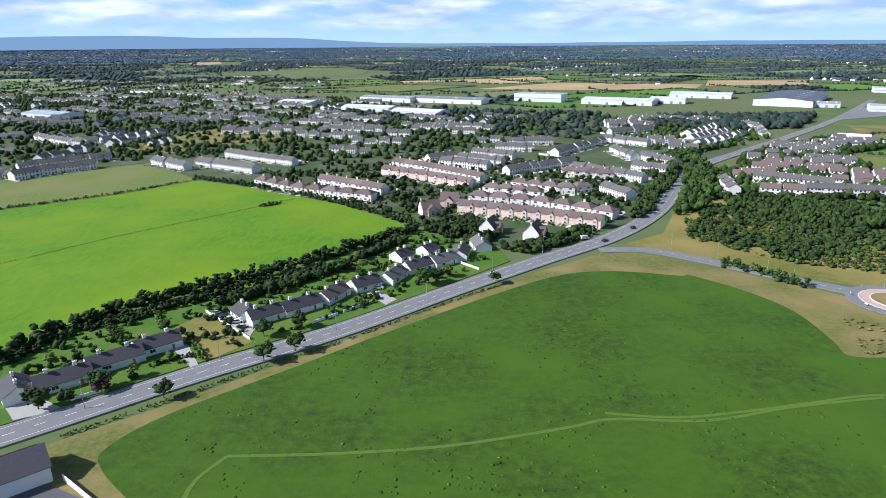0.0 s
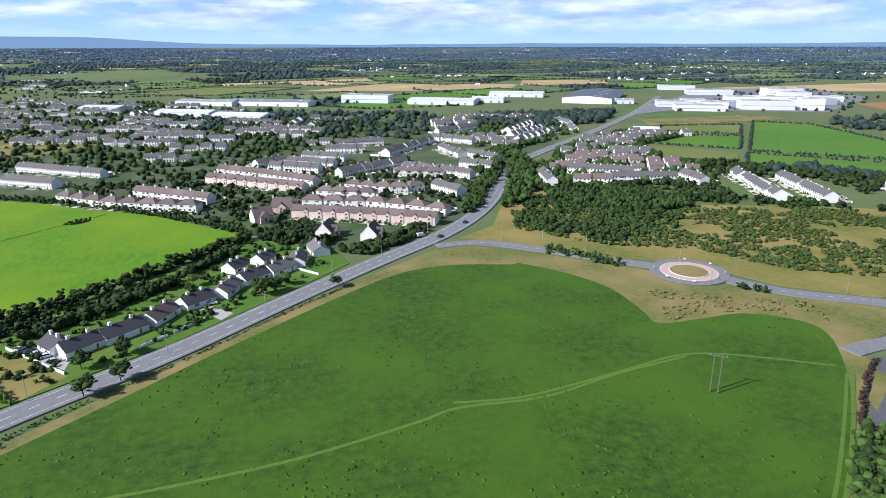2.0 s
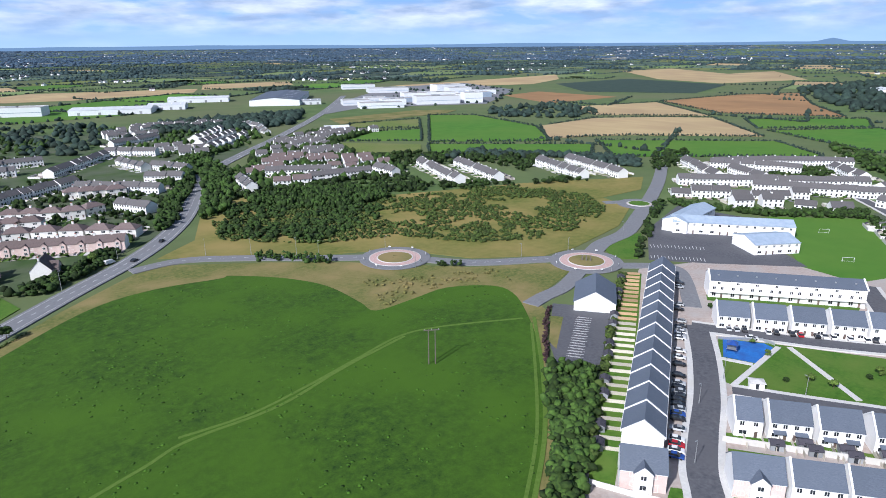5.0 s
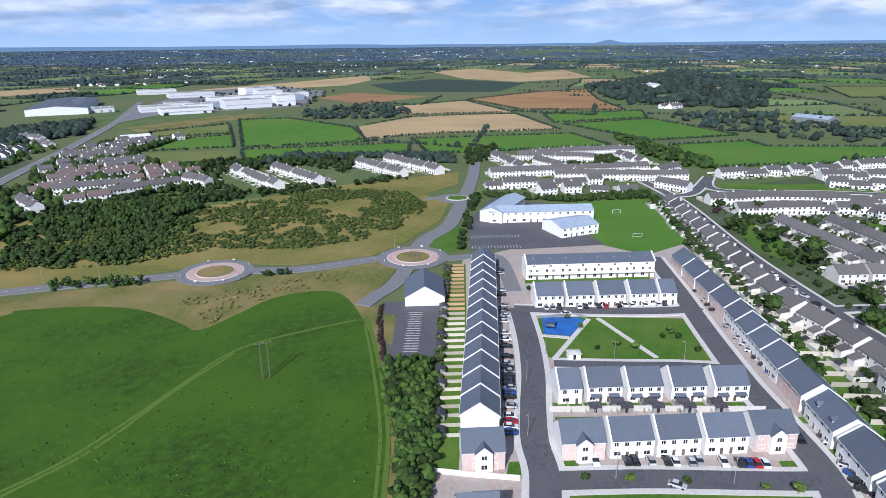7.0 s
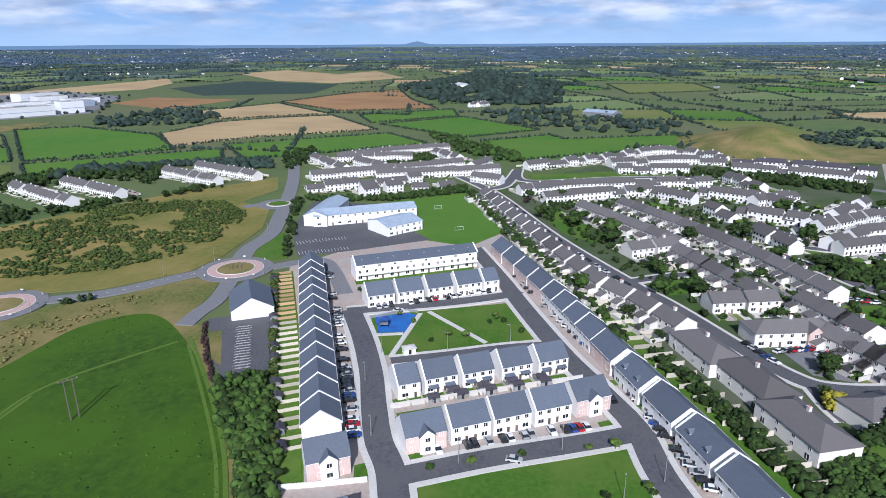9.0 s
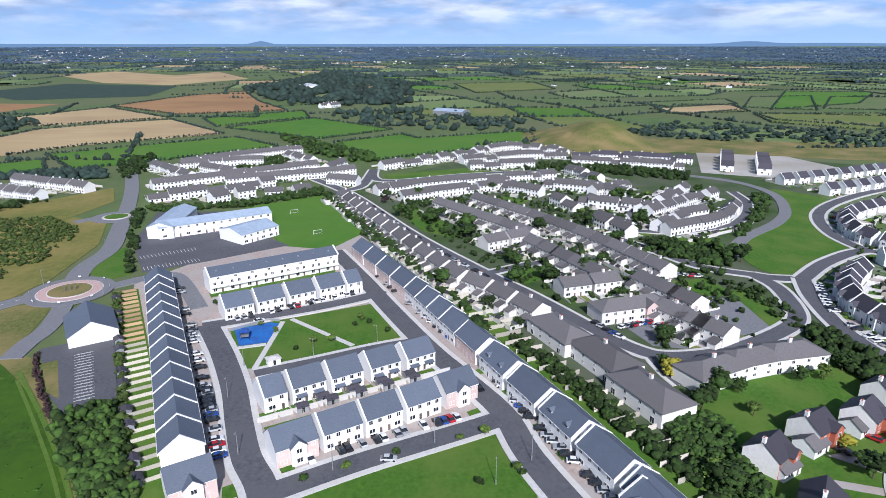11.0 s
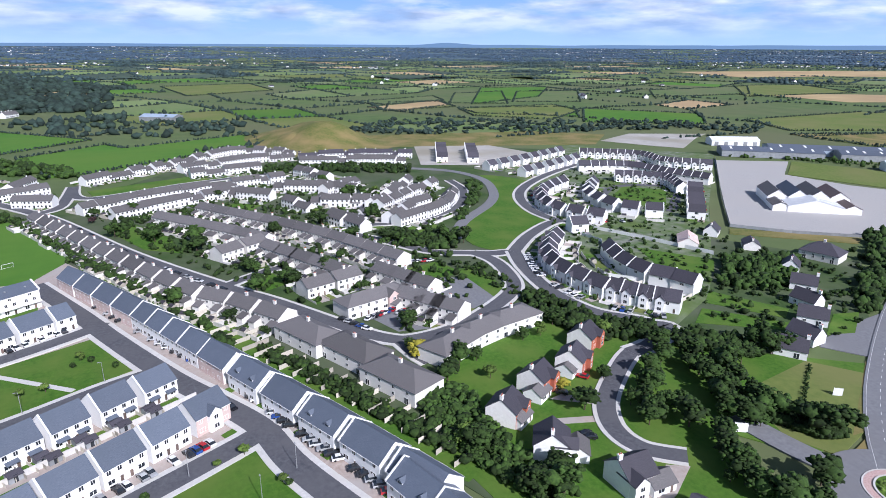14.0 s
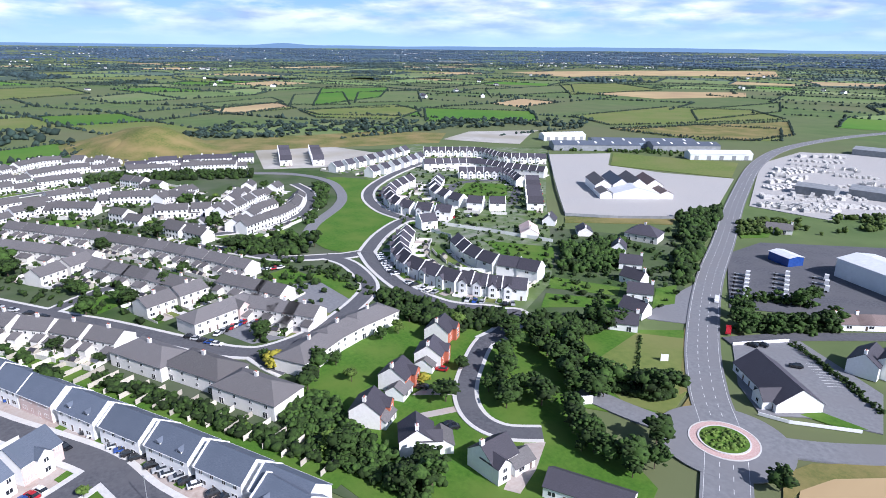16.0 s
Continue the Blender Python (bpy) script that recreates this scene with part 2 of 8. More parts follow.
def dashes(name, flat, width, on, off, z, label, shift=0.0):
    """Broken paint along a road's line, one joined piece of marking."""
    line = spline(pairs(flat), 12)
    z += LIFT + 0.002 * LAYER[1] + 0.01
    v, f, run = [], [], 0.0
    for a, b in zip(line, line[1:]):
        d = b - a
        length = d.length
        if length < 1e-6:
            continue
        u = d / length
        s = Vector((-u.y, u.x))
        pos = -run % (on + off)
        pos -= on + off
        while pos < length:
            lo, hi = max(pos, 0), min(pos + on, length)
            if hi > lo:
                p, q = a + u * lo + s * shift, a + u * hi + s * shift
                k = len(v)
                v += [(*(p + s * width / 2), z), (*(p - s * width / 2), z), (*(q - s * width / 2), z), (*(q + s * width / 2), z)]
                f.append((k, k + 1, k + 2, k + 3))
            pos += on + off
        run = (run + length) % (on + off)
    return tagged(new(name, mesh_of(name, v, f, "road_paint")), label, "road marking", kind="structure")


class Build:
    """Collects boxes and prisms into one mesh."""

    def __init__(self):
        self.v, self.f, self.i = [], [], []

    def add(self, verts, faces, mid=0):
        k = len(self.v)
        self.v += [tuple(p) for p in verts]
        self.f += [tuple(k + j for j in q) for q in faces]
        self.i += [mid] * len(faces)

    def box(self, x0, x1, y0, y1, z0, z1, mid=0, top=0.0):
        """top: how far the upper rim is drawn in."""
        t = top
        self.add([(x0, y0, z0), (x1, y0, z0), (x1, y1, z0), (x0, y1, z0),
                  (x0 + t, y0 + t, z1), (x1 - t, y0 + t, z1), (x1 - t, y1 - t, z1), (x0 + t, y1 - t, z1)],
                 [(3, 2, 1, 0), (4, 5, 6, 7), (0, 1, 5, 4), (1, 2, 6, 5), (2, 3, 7, 6), (3, 0, 4, 7)], mid)

    def gable(self, x0, x1, y0, y1, z0, ze, zr, mid=0):
        """Walls with a gable at each x end."""
        ym = (y0 + y1) / 2
        self.add([(x0, y0, z0), (x1, y0, z0), (x1, y1, z0), (x0, y1, z0), (x0, y0, ze), (x1, y0, ze), (x1, y1, ze), (x0, y1, ze),
                  (x0, ym, zr), (x1, ym, zr)],
                 [(0, 1, 5, 4), (1, 2, 6, 9, 5), (2, 3, 7, 6), (3, 0, 4, 8, 7)], mid)

    def slope(self, x0, x1, ya, za, yb, zb, th=0.16, mid=0):
        """A roof slab from the eave (ya, za) to the ridge (yb, zb)."""
        v = [(x0, ya, za), (x1, ya, za), (x1, yb, zb), (x0, yb, zb)]
        v += [(x, y, z - th) for x, y, z in v]
        f = [(0, 1, 2, 3), (7, 6, 5, 4), (0, 4, 5, 1), (1, 5, 6, 2), (2, 6, 7, 3), (3, 7, 4, 0)]
        if yb < ya:
            f = [tuple(reversed(q)) for q in f]
        self.add(v, f, mid)

    def hip(self, x0, x1, y0, y1, ze, zr, mid=0, th=0.16):
        ym, h = (y0 + y1) / 2, (y1 - y0) / 2
        v = [(x0, y0, ze), (x1, y0, ze), (x1, y1, ze), (x0, y1, ze), (x0 + h, ym, zr), (x1 - h, ym, zr)]
        v += [(x, y, z - th) for x, y, z in v[:4]]
        self.add(v, [(0, 1, 5, 4), (1, 2, 5), (2, 3, 4, 5), (3, 0, 4), (9, 8, 7, 6), (0, 6, 7, 1), (1, 7, 8, 2), (2, 8, 9, 3), (3, 9, 6, 0)], mid)

    def mesh(self, name, mats, smooth=False):
        return mesh_of(name, self.v, self.f, mats, self.i, smooth)


def turned(a, b):
    return math.degrees(math.atan2(b[1] - a[1], b[0] - a[0]))


# ---- growing things ----
def blob_shape(sub, seed, rough=0.3, flat=0.85):
    bm = bmesh.new()
    bmesh.ops.create_icosphere(bm, subdivisions=sub, radius=1)
    r = random.Random(seed)
    for v in bm.verts:
        v.co *= 1 + r.uniform(-rough, rough)
        v.co.z *= flat
    v = np.array([q.co[:] for q in bm.verts])
    f = np.array([[q.index for q in p.verts] for p in bm.faces])
    bm.free()
    return v, f


def spray(seed, n=5):
    """A bush: several ragged clumps grown together, with an uneven outline."""
    r = random.Random(seed)
    vs, fs, k = [], [], 0
    for i in range(n):
        v, f = blob_shape(1, seed * 31 + i, 0.42, 0.8)
        a, d = r.uniform(0, 6.283), (0.0 if i == 0 else r.uniform(0.35, 0.75))
        size = 0.72 if i == 0 else r.uniform(0.32, 0.55)
        vs.append(v * size + np.array([math.cos(a) * d, math.sin(a) * d, r.uniform(-0.35, 0.6) if i else 0.0]))
        fs.append(f + k)
        k += len(v)
    return np.concatenate(vs), np.concatenate(fs)


BLOBS = [spray(s, 4) for s in range(9)]
LOW_BLOBS = [spray(60 + s, 3) for s in range(7)]
CLUMP = [blob_shape(1, 20 + s, 0.45, 0.7) for s in range(5)]
FAR_BLOBS = [blob_shape(1, 40 + s, 0.42, 0.8) for s in range(4)]


def tiny_shape(seed):
    """An eight-sided clump, for trees far off."""
    r = random.Random(seed)
    v = np.array([(1, 0, 0), (-1, 0, 0), (0, 1, 0), (0, -1, 0), (0, 0, 1), (0, 0, -1)]) * np.array([[r.uniform(0.7, 1.3)] for _ in range(6)])
    f = np.array([(0, 2, 4), (2, 1, 4), (1, 3, 4), (3, 0, 4), (2, 0, 5), (1, 2, 5), (3, 1, 5), (0, 3, 5)])
    return v, f


TINY_BLOBS = [tiny_shape(s) for s in range(5)]


def scatter_mesh(name, spots, shapes, material, rng):
    """spots: rows of x, y, z, radius, height factor. One mesh of many rough clumps."""
    vs, fs, k = [], [], 0
    for x, y, z, r, hf in spots:
        v, f = shapes[rng.randrange(len(shapes))]
        a = rng.uniform(0, 6.283)
        c, s = math.cos(a) * r, math.sin(a) * r
        w = np.empty_like(v)
        w[:, 0] = v[:, 0] * c - v[:, 1] * s + x
        w[:, 1] = v[:, 0] * s + v[:, 1] * c + y
        w[:, 2] = v[:, 2] * r * hf + z
        vs.append(w)
        fs.append(f + k)
        k += len(v)
    V, F = np.concatenate(vs), np.concatenate(fs)
    me = bpy.data.meshes.new(name)
    me.vertices.add(len(V))
    me.vertices.foreach_set("co", V.ravel())
    me.loops.add(F.size)
    me.loops.foreach_set("vertex_index", F.ravel().astype(np.int32))
    me.polygons.add(len(F))
    me.polygons.foreach_set("loop_start", np.arange(0, F.size, 3, dtype=np.int32))
    me.materials.append(MATS[material])
    me.update(calc_edges=True)
    me.validate()
    return me


def hedge(name, flat, width, height, label, material="leaf", seed=0, gaps=0.0, step=None, round_=4, category="hedge", shapes=None, kind="stuff"):
    """A belt of rough clumps along a line."""
    rng = random.Random(seed + 11)
    line = spline(pairs(flat), round_) if round_ else [Vector(p) for p in pairs(flat)]
    spots = []
    step = step or max(0.8, width * 0.3)
    for a, b in zip(line, line[1:]):
        n = max(1, int((b - a).length / step))
        s = Vector((-(b - a).y, (b - a).x)).normalized()
        for i in range(n):
            if rng.random() < gaps:
                continue
            for layer in range(2 if width < 6 else 3):
                p = a.lerp(b, (i + rng.random()) / n) + s * rng.uniform(-0.5, 0.5) * width * (1 - 0.2 * layer)
                h = height * rng.uniform(0.6, 1.1) * (1.0 if layer else 0.6)
                r = rng.uniform(0.3, 0.52) * min(height, width) * (0.8 if layer else 1.0)
                spots.append((p.x, p.y, max(h - r * 0.8, r * 0.3) + relief(p.x, p.y), r, 0.9))
                if h > 2.2 * r:
                    spots.append((p.x, p.y, h * 0.4 + relief(p.x, p.y), r * 0.9, 1.2))
    return tagged(new(name, scatter_mesh(name, spots, shapes or BLOBS, material, rng)), label, category, kind=kind)


def inside(p, poly):
    c = False
    for i in range(len(poly)):
        a, b = poly[i - 1], poly[i]
        if (a[1] > p[1]) != (b[1] > p[1]) and p[0] < (b[0] - a[0]) * (p[1] - a[1]) / (b[1] - a[1]) + a[0]:
            c = not c
    return c


def thicket(name, flat, count, rmin, rmax, label, material="leaf", seed=0, tall=0.9, patchy=0.0, category="bushes", shapes=None, clear=0.0):
    """Rough clumps strewn over an area, in patches."""
    rng = random.Random(seed + 5)
    poly = pairs(flat)
    xs, ys = [p[0] for p in poly], [p[1] for p in poly]
    spots, tries = [], 0
    while len(spots) < count and tries < count * 12:
        tries += 1
        p = (rng.uniform(min(xs), max(xs)), rng.uniform(min(ys), max(ys)))
        if not inside(p, poly):
            continue
        if clear and not free(p[0], p[1], clear):
            continue
        if patchy and noise.noise((p[0] * 0.028, p[1] * 0.028, seed)) + 0.9 * noise.noise((p[0] * 0.09, p[1] * 0.09, seed)) < patchy - 0.5:
            continue
        r = rng.uniform(rmin, rmax)
        spots.append((p[0], p[1], r * tall * 0.55 + relief(*p), r, tall * rng.uniform(0.7, 1.2)))
    return tagged(new(name, scatter_mesh(name, spots, shapes or BLOBS, material, rng)), label, category, kind="stuff")


def tree_meshes(height, spread, seed, material, clumps=150):
    """A tapered trunk with limbs, and a crown of many small clumps of leaves on several lobes."""
    rng = random.Random(seed)
    b = Build()

    def limb(p, q, r0, r1):
        d = (Vector(q) - Vector(p)).normalized()
        u = d.orthogonal().normalized()
        w = d.cross(u)
        ring = [(math.cos(t * 1.0472), math.sin(t * 1.0472)) for t in range(6)]
        v = [Vector(p) + (u * c + w * s) * r0 for c, s in ring] + [Vector(q) + (u * c + w * s) * r1 for c, s in ring]
        b.add(v, [(i, (i + 1) % 6, 6 + (i + 1) % 6, 6 + i) for i in range(6)])

    base = height * 0.022 + 0.05
    fork = (rng.uniform(-0.2, 0.2), rng.uniform(-0.2, 0.2), height * 0.4)
    limb((0, 0, 0), fork, base, base * 0.7)
    lobes = []
    for i in range(7):
        a = i * 2.4 + rng.uniform(-0.4, 0.4)
        rr = spread * rng.uniform(0.35, 0.62) if i else 0
        zz = height * (rng.uniform(0.45, 0.72) if i else 0.74)
        q = (math.cos(a) * rr, math.sin(a) * rr, zz)
        limb(fork, q, base * 0.5, base * 0.12)
        lobes.append((q, spread * rng.uniform(0.42, 0.6)))
    spots = []
    for q, r in lobes:
        spots.append((*q, r * 0.92, 0.9))
        for _ in range(clumps // 7):
            d = Vector((rng.gauss(0, 1), rng.gauss(0, 1), rng.gauss(0.25, 0.9))).normalized() * r * rng.uniform(0.7, 1.12)
            spots.append((q[0] + d.x, q[1] + d.y, max(q[2] + d.z * 0.9, height * 0.18), spread * rng.uniform(0.07, 0.18), rng.uniform(0.6, 0.95)))
    return b.mesh("trunk", "bark"), scatter_mesh("crown", spots, CLUMP, material, rng)


TREES = {}
for key, (hh, ss, mt, lab) in {
    "broad": (9, 4.6, "leaf", "dark green broad-crowned deciduous tree in full leaf"),
    "oak": (12, 5.8, "leaf", "tall dark green deciduous tree with a dense uneven crown"),
    "small": (5.5, 2.6, "leaf", "small round green garden tree in leaf"),
    "light": (6.5, 3.0, "leaf_light", "light green garden tree with a loose crown"),
    "copper": (7, 3.4, "leaf_copper", "copper beech tree with dark purple leaves"),
    "yellow": (3.2, 2.4, "leaf_yellow", "golden yellow garden shrub"),
}.items():
    TREES[key] = [(*tree_meshes(hh, ss, 7 * len(TREES) + v, mt, 105), lab) for v in range(2)]
tree_rng = random.Random(4)


def tree(x, y, kind="broad", size=1.0):
    trunk, crown, lab = TREES[kind][tree_rng.randrange(2)]
    root = new("tree" if kind != "yellow" else "shrub")
    root.matrix_basis = pose(x, y, 0, 0, 0, tree_rng.uniform(0, 360)) @ Matrix.Diagonal((size, size, size * tree_rng.uniform(0.9, 1.1), 1))
    part("trunk", trunk, root)
    part("crown", crown, root)
    return tagged(root, lab, "tree" if kind != "yellow" else "shrub", "garden and street trees")


def trees(flat, kinds="broad", size=1.0, vary=0.2):
    for i, (x, y) in enumerate(pairs(flat)):
        ks = kinds.split()
        tree(x, y, ks[i % len(ks)], size * tree_rng.uniform(1 - vary, 1 + vary))


# ---- houses ----
PROTO = {}
BUILT = []  # plan places taken by buildings


def free(x, y, margin=2.0):
    return all((x - a) ** 2 + (y - b) ** 2 > (r + margin) ** 2 for a, b, r in BUILT)


def inset_mesh(name, w, h, cols, rows, mats, rim=0.09, proud=0.06, deep=0.02):
    """One connected leaf: a proud frame whose fields are set back."""
    key = (name, w, h, cols, rows, mats)
    if key in PROTO:
        return PROTO[key]
    xs, zs = [], []
    for n, size, out in ((cols, w, xs), (rows, h, zs)):
        step = (size - rim) / n
        for k in range(n + 1):
            out += [k * step, k * step + rim]
    xs = [x - w / 2 for x in xs]
    bm = bmesh.new()
    g = [[bm.verts.new((x, proud, z)) for z in zs] for x in xs]
    back = [bm.verts.new((x, -0.02, z)) for x, z in ((xs[0], zs[0]), (xs[-1], zs[0]), (xs[-1], zs[-1]), (xs[0], zs[-1]))]
    for a in range(len(xs) - 1):
        for c in range(len(zs) - 1):
            q = [g[a][c], g[a][c + 1], g[a + 1][c + 1], g[a + 1][c]]
            if a % 2 and c % 2:
                d = [bm.verts.new((v.co.x, deep, v.co.z)) for v in q]
                bm.faces.new(d).material_index = 1
                for k in range(4):
                    bm.faces.new((q[k - 1], q[k], d[k], d[k - 1]))
            else:
                bm.faces.new(q)
    rim_loop = [[g[a][0] for a in range(len(xs))], [g[-1][c] for c in range(len(zs))], [g[a][-1] for a in reversed(range(len(xs)))], [g[0][c] for c in reversed(range(len(zs)))]]
    for k in range(4):
        bm.faces.new([back[k], back[(k + 1) % 4]] + list(reversed(rim_loop[k])))
    bmesh.ops.recalc_face_normals(bm, faces=bm.faces[:])
    me = bpy.data.meshes.new(name)
    bm.to_mesh(me)
    bm.free()
    for m in mats:
        me.materials.append(MATS[m])
    PROTO[key] = me
    return me


TURN = {1: 0, -1: 180, 2: -90, -2: 90}


def window_part(root, x, y, z, w, h, out, panes=2):
    """A casement with a white frame and dark panes set back. out: -1 faces -y, +1 faces +y, 2 faces +x, -2 faces -x."""
    ob = part("window", inset_mesh("window", w, h, panes, 1, ("frame_white", "glass_dark")), root)
    ob.matrix_basis = pose(x, y, z, 0, 0, TURN[out])
    return ob


def door_part(root, x, y, out, w=1.0, h=2.1, name="door"):
    inner = "glass_dark" if name == "patio_door" else "door_paint"
    ob = part(name, inset_mesh(name, w, h, 2 if name == "patio_door" else 1, 1, ("frame_white", inner)), root)
    ob.matrix_basis = pose(x, y, 0, 0, 0, TURN[out])
    return ob


def house(kind, m, label, w=12.0, d=8.5, eave=5.0, ridge=8.2, roof="gable", walls="render_white", tiles="slate_blue", units=2,
          near=True, chimneys=1, parapet=False, front=None, dormers=0, canopy=False, porch=None, storeys=2, group="houses", name="house",
          category="house", lean=False, annex=False):
    """A house or short terrace, its front towards -y, its length along x. Copies share their meshes."""
    BUILT.append((m.translation.x, m.translation.y, max(w, d) * 0.62))
    if kind in PROTO:
        ob = copy_thing(PROTO[kind], m)
        if label:
            ob["label"] = label
        return ob
    x0, x1, y0, y1 = -w / 2, w / 2, -d / 2, d / 2
    root = new(name)
    b = Build()
    fr = front or walls
    if roof == "gable":
        b.gable(x0, x1, y0, y1, 0, eave, ridge - 0.05)
        if front:
            b.box(x0 + 0.02, x1 - 0.02, y0 - 0.04, y0 + 0.02, 0, eave - 0.15, 1)
    else:
        b.box(x0, x1, y0, y1, 0, eave)
    if not near:
        # panes and doors of far houses, let into the wall's own mesh
        for s, yy in ((-1, y0), (1, y1)):
            for u in range(units):
                for lv in range(storeys):
                    for k in (0.28, 0.72):
                        xc = x0 + (u + k) * w / units
                        zz = 0.9 + lv * 2.6
                        b.box(xc - 0.65, xc + 0.65, *sorted((yy, yy + s * 0.05)), zz, zz + 1.2, 2)
                b.box(x0 + (u + 0.5) * w / units - 0.45, x0 + (u + 0.5) * w / units + 0.45, *sorted((yy, yy + s * 0.05)), 0, 2.1, 2)
    part("wall", b.mesh("wall", [walls, fr, "glass_dark"]), root)
    r = Build()
    o = 0.35
    drop = o * (ridge - eave) / (d / 2)
    if roof == "gable":
        e = 0.0 if parapet else 0.2
        r.slope(x0 - e, x1 + e, y0 - o, eave - drop + 0.1, 0, ridge + 0.1)
        r.slope(x0 - e, x1 + e, y1 + o, eave - drop + 0.1, 0, ridge + 0.1)
    else:
        r.hip(x0 - o, x1 + o, y0 - o, y1 + o, eave, ridge)
    roof_ob = part("roof", r.mesh("roof", tiles), root)
    if parapet:
        # raised white party gable at one end, higher than the slates
        g = Build()
        for s in (-1, 1):
            g.slope(x0 - 0.22, x0 + 0.22, s * (d / 2 + 0.45), eave - drop + 0.36, 0, ridge + 0.42, 0.5)
        part("parapet", g.mesh("parapet", walls), root)
    for c in range(chimneys):
        cx = x0 + w * (c + 0.5) / chimneys if chimneys != 1 else (x0 + 0.5 if units == 1 else 0.0)
        ch = Build()
        ch.box(cx - 0.55, cx + 0.55, -0.4, 0.4, ridge - 1.0, ridge + 1.1), ch.box(cx - 0.65, cx + 0.65, -0.5, 0.5, ridge + 1.1, ridge + 1.25)
        for k in (-0.28, 0.28):
            ch.box(cx + k - 0.13, cx + k + 0.13, -0.13, 0.13, ridge + 1.25, ridge + 1.65, 1, 0.03)
        part("chimney", ch.mesh("chimney", [walls, "brick_red"]), root)
    if near and lean:
        for u in range(units):
            xc, xw = x0 + (u + 0.5) * w / units, w / units
            window_part(root, xc - 0.16 * xw, y0, 0.9, 1.8, 1.3, -1), window_part(root, xc, y1, eave - 1.9, 1.8, 1.2, 1)
            door_part(root, xc + 0.3 * xw, y0, -1)
            if storeys > 1:
                window_part(root, xc, y0, eave - 1.85, 2.2, 1.3, -1, 3)
    elif near:
        for u in range(units):
            xa, xw = x0 + u * w / units, w / units
            flip = 1 if u % 2 == 0 else -1
            xc = xa + xw / 2
            door_part(root, xc + flip * xw * 0.28, y0, -1)
            window_part(root, xc - flip * xw * 0.18, y0, 0.9, round(min(2.0, xw * 0.32), 1), 1.3, -1)
            door_part(root, xc - flip * xw * 0.2, y1, 1, 1.8, 2.1, "patio_door")
            window_part(root, xc + flip * xw * 0.25, y1, 1.0, 1.2, 1.1, 1)
            if storeys > 1:
                for k in (-0.24, 0.24):
                    window_part(root, xc + k * xw, y0, eave - 1.85, 1.2, 1.3, -1)
                    window_part(root, xc + k * xw, y1, eave - 1.85, 1.2, 1.2, 1)
            if canopy:
                cp = Build()
                cp.slope(-xw * 0.3, xw * 0.3, y0 - 1.3, 2.5, y0 + 0.05, 3.0, 0.14)
                part("canopy", cp.mesh("canopy", tiles), root).matrix_basis = pose(xc, 0, 0)
    if name == "terrace_house":
        g = Build()
        for s in (-1, 1):
            g.box(x0, x1, *sorted((s * (d / 2 + o - 0.02), s * (d / 2 + o + 0.12))), eave - drop - 0.06, eave - drop + 0.06)
        part("gutter", g.mesh("gutter", "frame_white"), root)
    if annex:
        for u in range(units):
            ax, aw = x0 + (u + 0.3 + 0.4 * (u % 2)) * w / units, w / units * 0.5
            q = Build()
            q.box(ax - aw / 2, ax + aw / 2, y1 - 0.1, y1 + 3.4, 0, 2.5)
            an = part("annex", q.mesh("annex", walls), root)
            q = Build()
            q.slope(ax - aw / 2 - 0.2, ax + aw / 2 + 0.2, y1 + 3.7, 2.45, y1, 3.7, 0.14)
            part("annex_roof", q.mesh("annex_roof", tiles), an)
    for k in range(dormers):
        dm = Build()
        dx = x0 + w * (k + 0.5) / dormers
        dm.box(dx - 0.9, dx + 0.9, y0 + 0.9, y0 + 3.2, eave - 0.2, eave + 1.3, 0)
        dm.box(dx - 0.7, dx + 0.7, y0 + 0.85, y0 + 0.9, eave + 0.25, eave + 1.15, 1)
        dm.add([(dx - 1.1, y0 + 0.7, eave + 1.25), (dx + 1.1, y0 + 0.7, eave + 1.25), (dx, y0 + 0.7, eave + 2.1),
                (dx - 1.1, y0 + 3.4, eave + 1.25), (dx + 1.1, y0 + 3.4, eave + 1.25), (dx, y0 + 3.4, eave + 2.1)],
               [(0, 1, 2), (5, 4, 3), (0, 2, 5, 3), (2, 1, 4, 5), (1, 0, 3, 4)], 2)
        part("dormer", dm.mesh("dormer", [walls, "glass_dark", tiles]), roof_ob)
    if porch:
        # a white two-storey bay under its own cross gable
        px, pw, pd = porch
        b = Build()
        zr = eave + pw * 0.42
        b.add([(px - pw / 2, y0 - pd, 0), (px + pw / 2, y0 - pd, 0), (px + pw / 2, y0 - pd, eave), (px, y0 - pd, zr), (px - pw / 2, y0 - pd, eave),
               (px - pw / 2, 0, 0), (px + pw / 2, 0, 0), (px + pw / 2, 0, eave), (px, 0, zr), (px - pw / 2, 0, eave)],
              [(0, 1, 2, 3, 4), (1, 6, 7, 2), (5, 0, 4, 9), (6, 5, 9, 8, 7)], 0)
        bay = part("bay", b.mesh("bay", [walls if parapet is False and walls == "render_white" else fr]), root)
        q = Build()
        for s in (-1, 1):
            xa, xb = px + s * (pw / 2 + 0.3), px
            za, zb = eave - 0.15, zr + 0.12
            v = [(xa, y0 - pd - 0.2, za), (xb, y0 - pd - 0.2, zb), (xb, 0, zb), (xa, 0, za)]
            v += [(x, y, z - 0.15) for x, y, z in v]
            f = [(0, 1, 2, 3), (7, 6, 5, 4), (0, 4, 5, 1), (1, 5, 6, 2), (2, 6, 7, 3), (3, 7, 4, 0)]
            q.add(v, f if s < 0 else [tuple(reversed(t)) for t in f])
        part("bay_roof", q.mesh("bay_roof", tiles), bay)
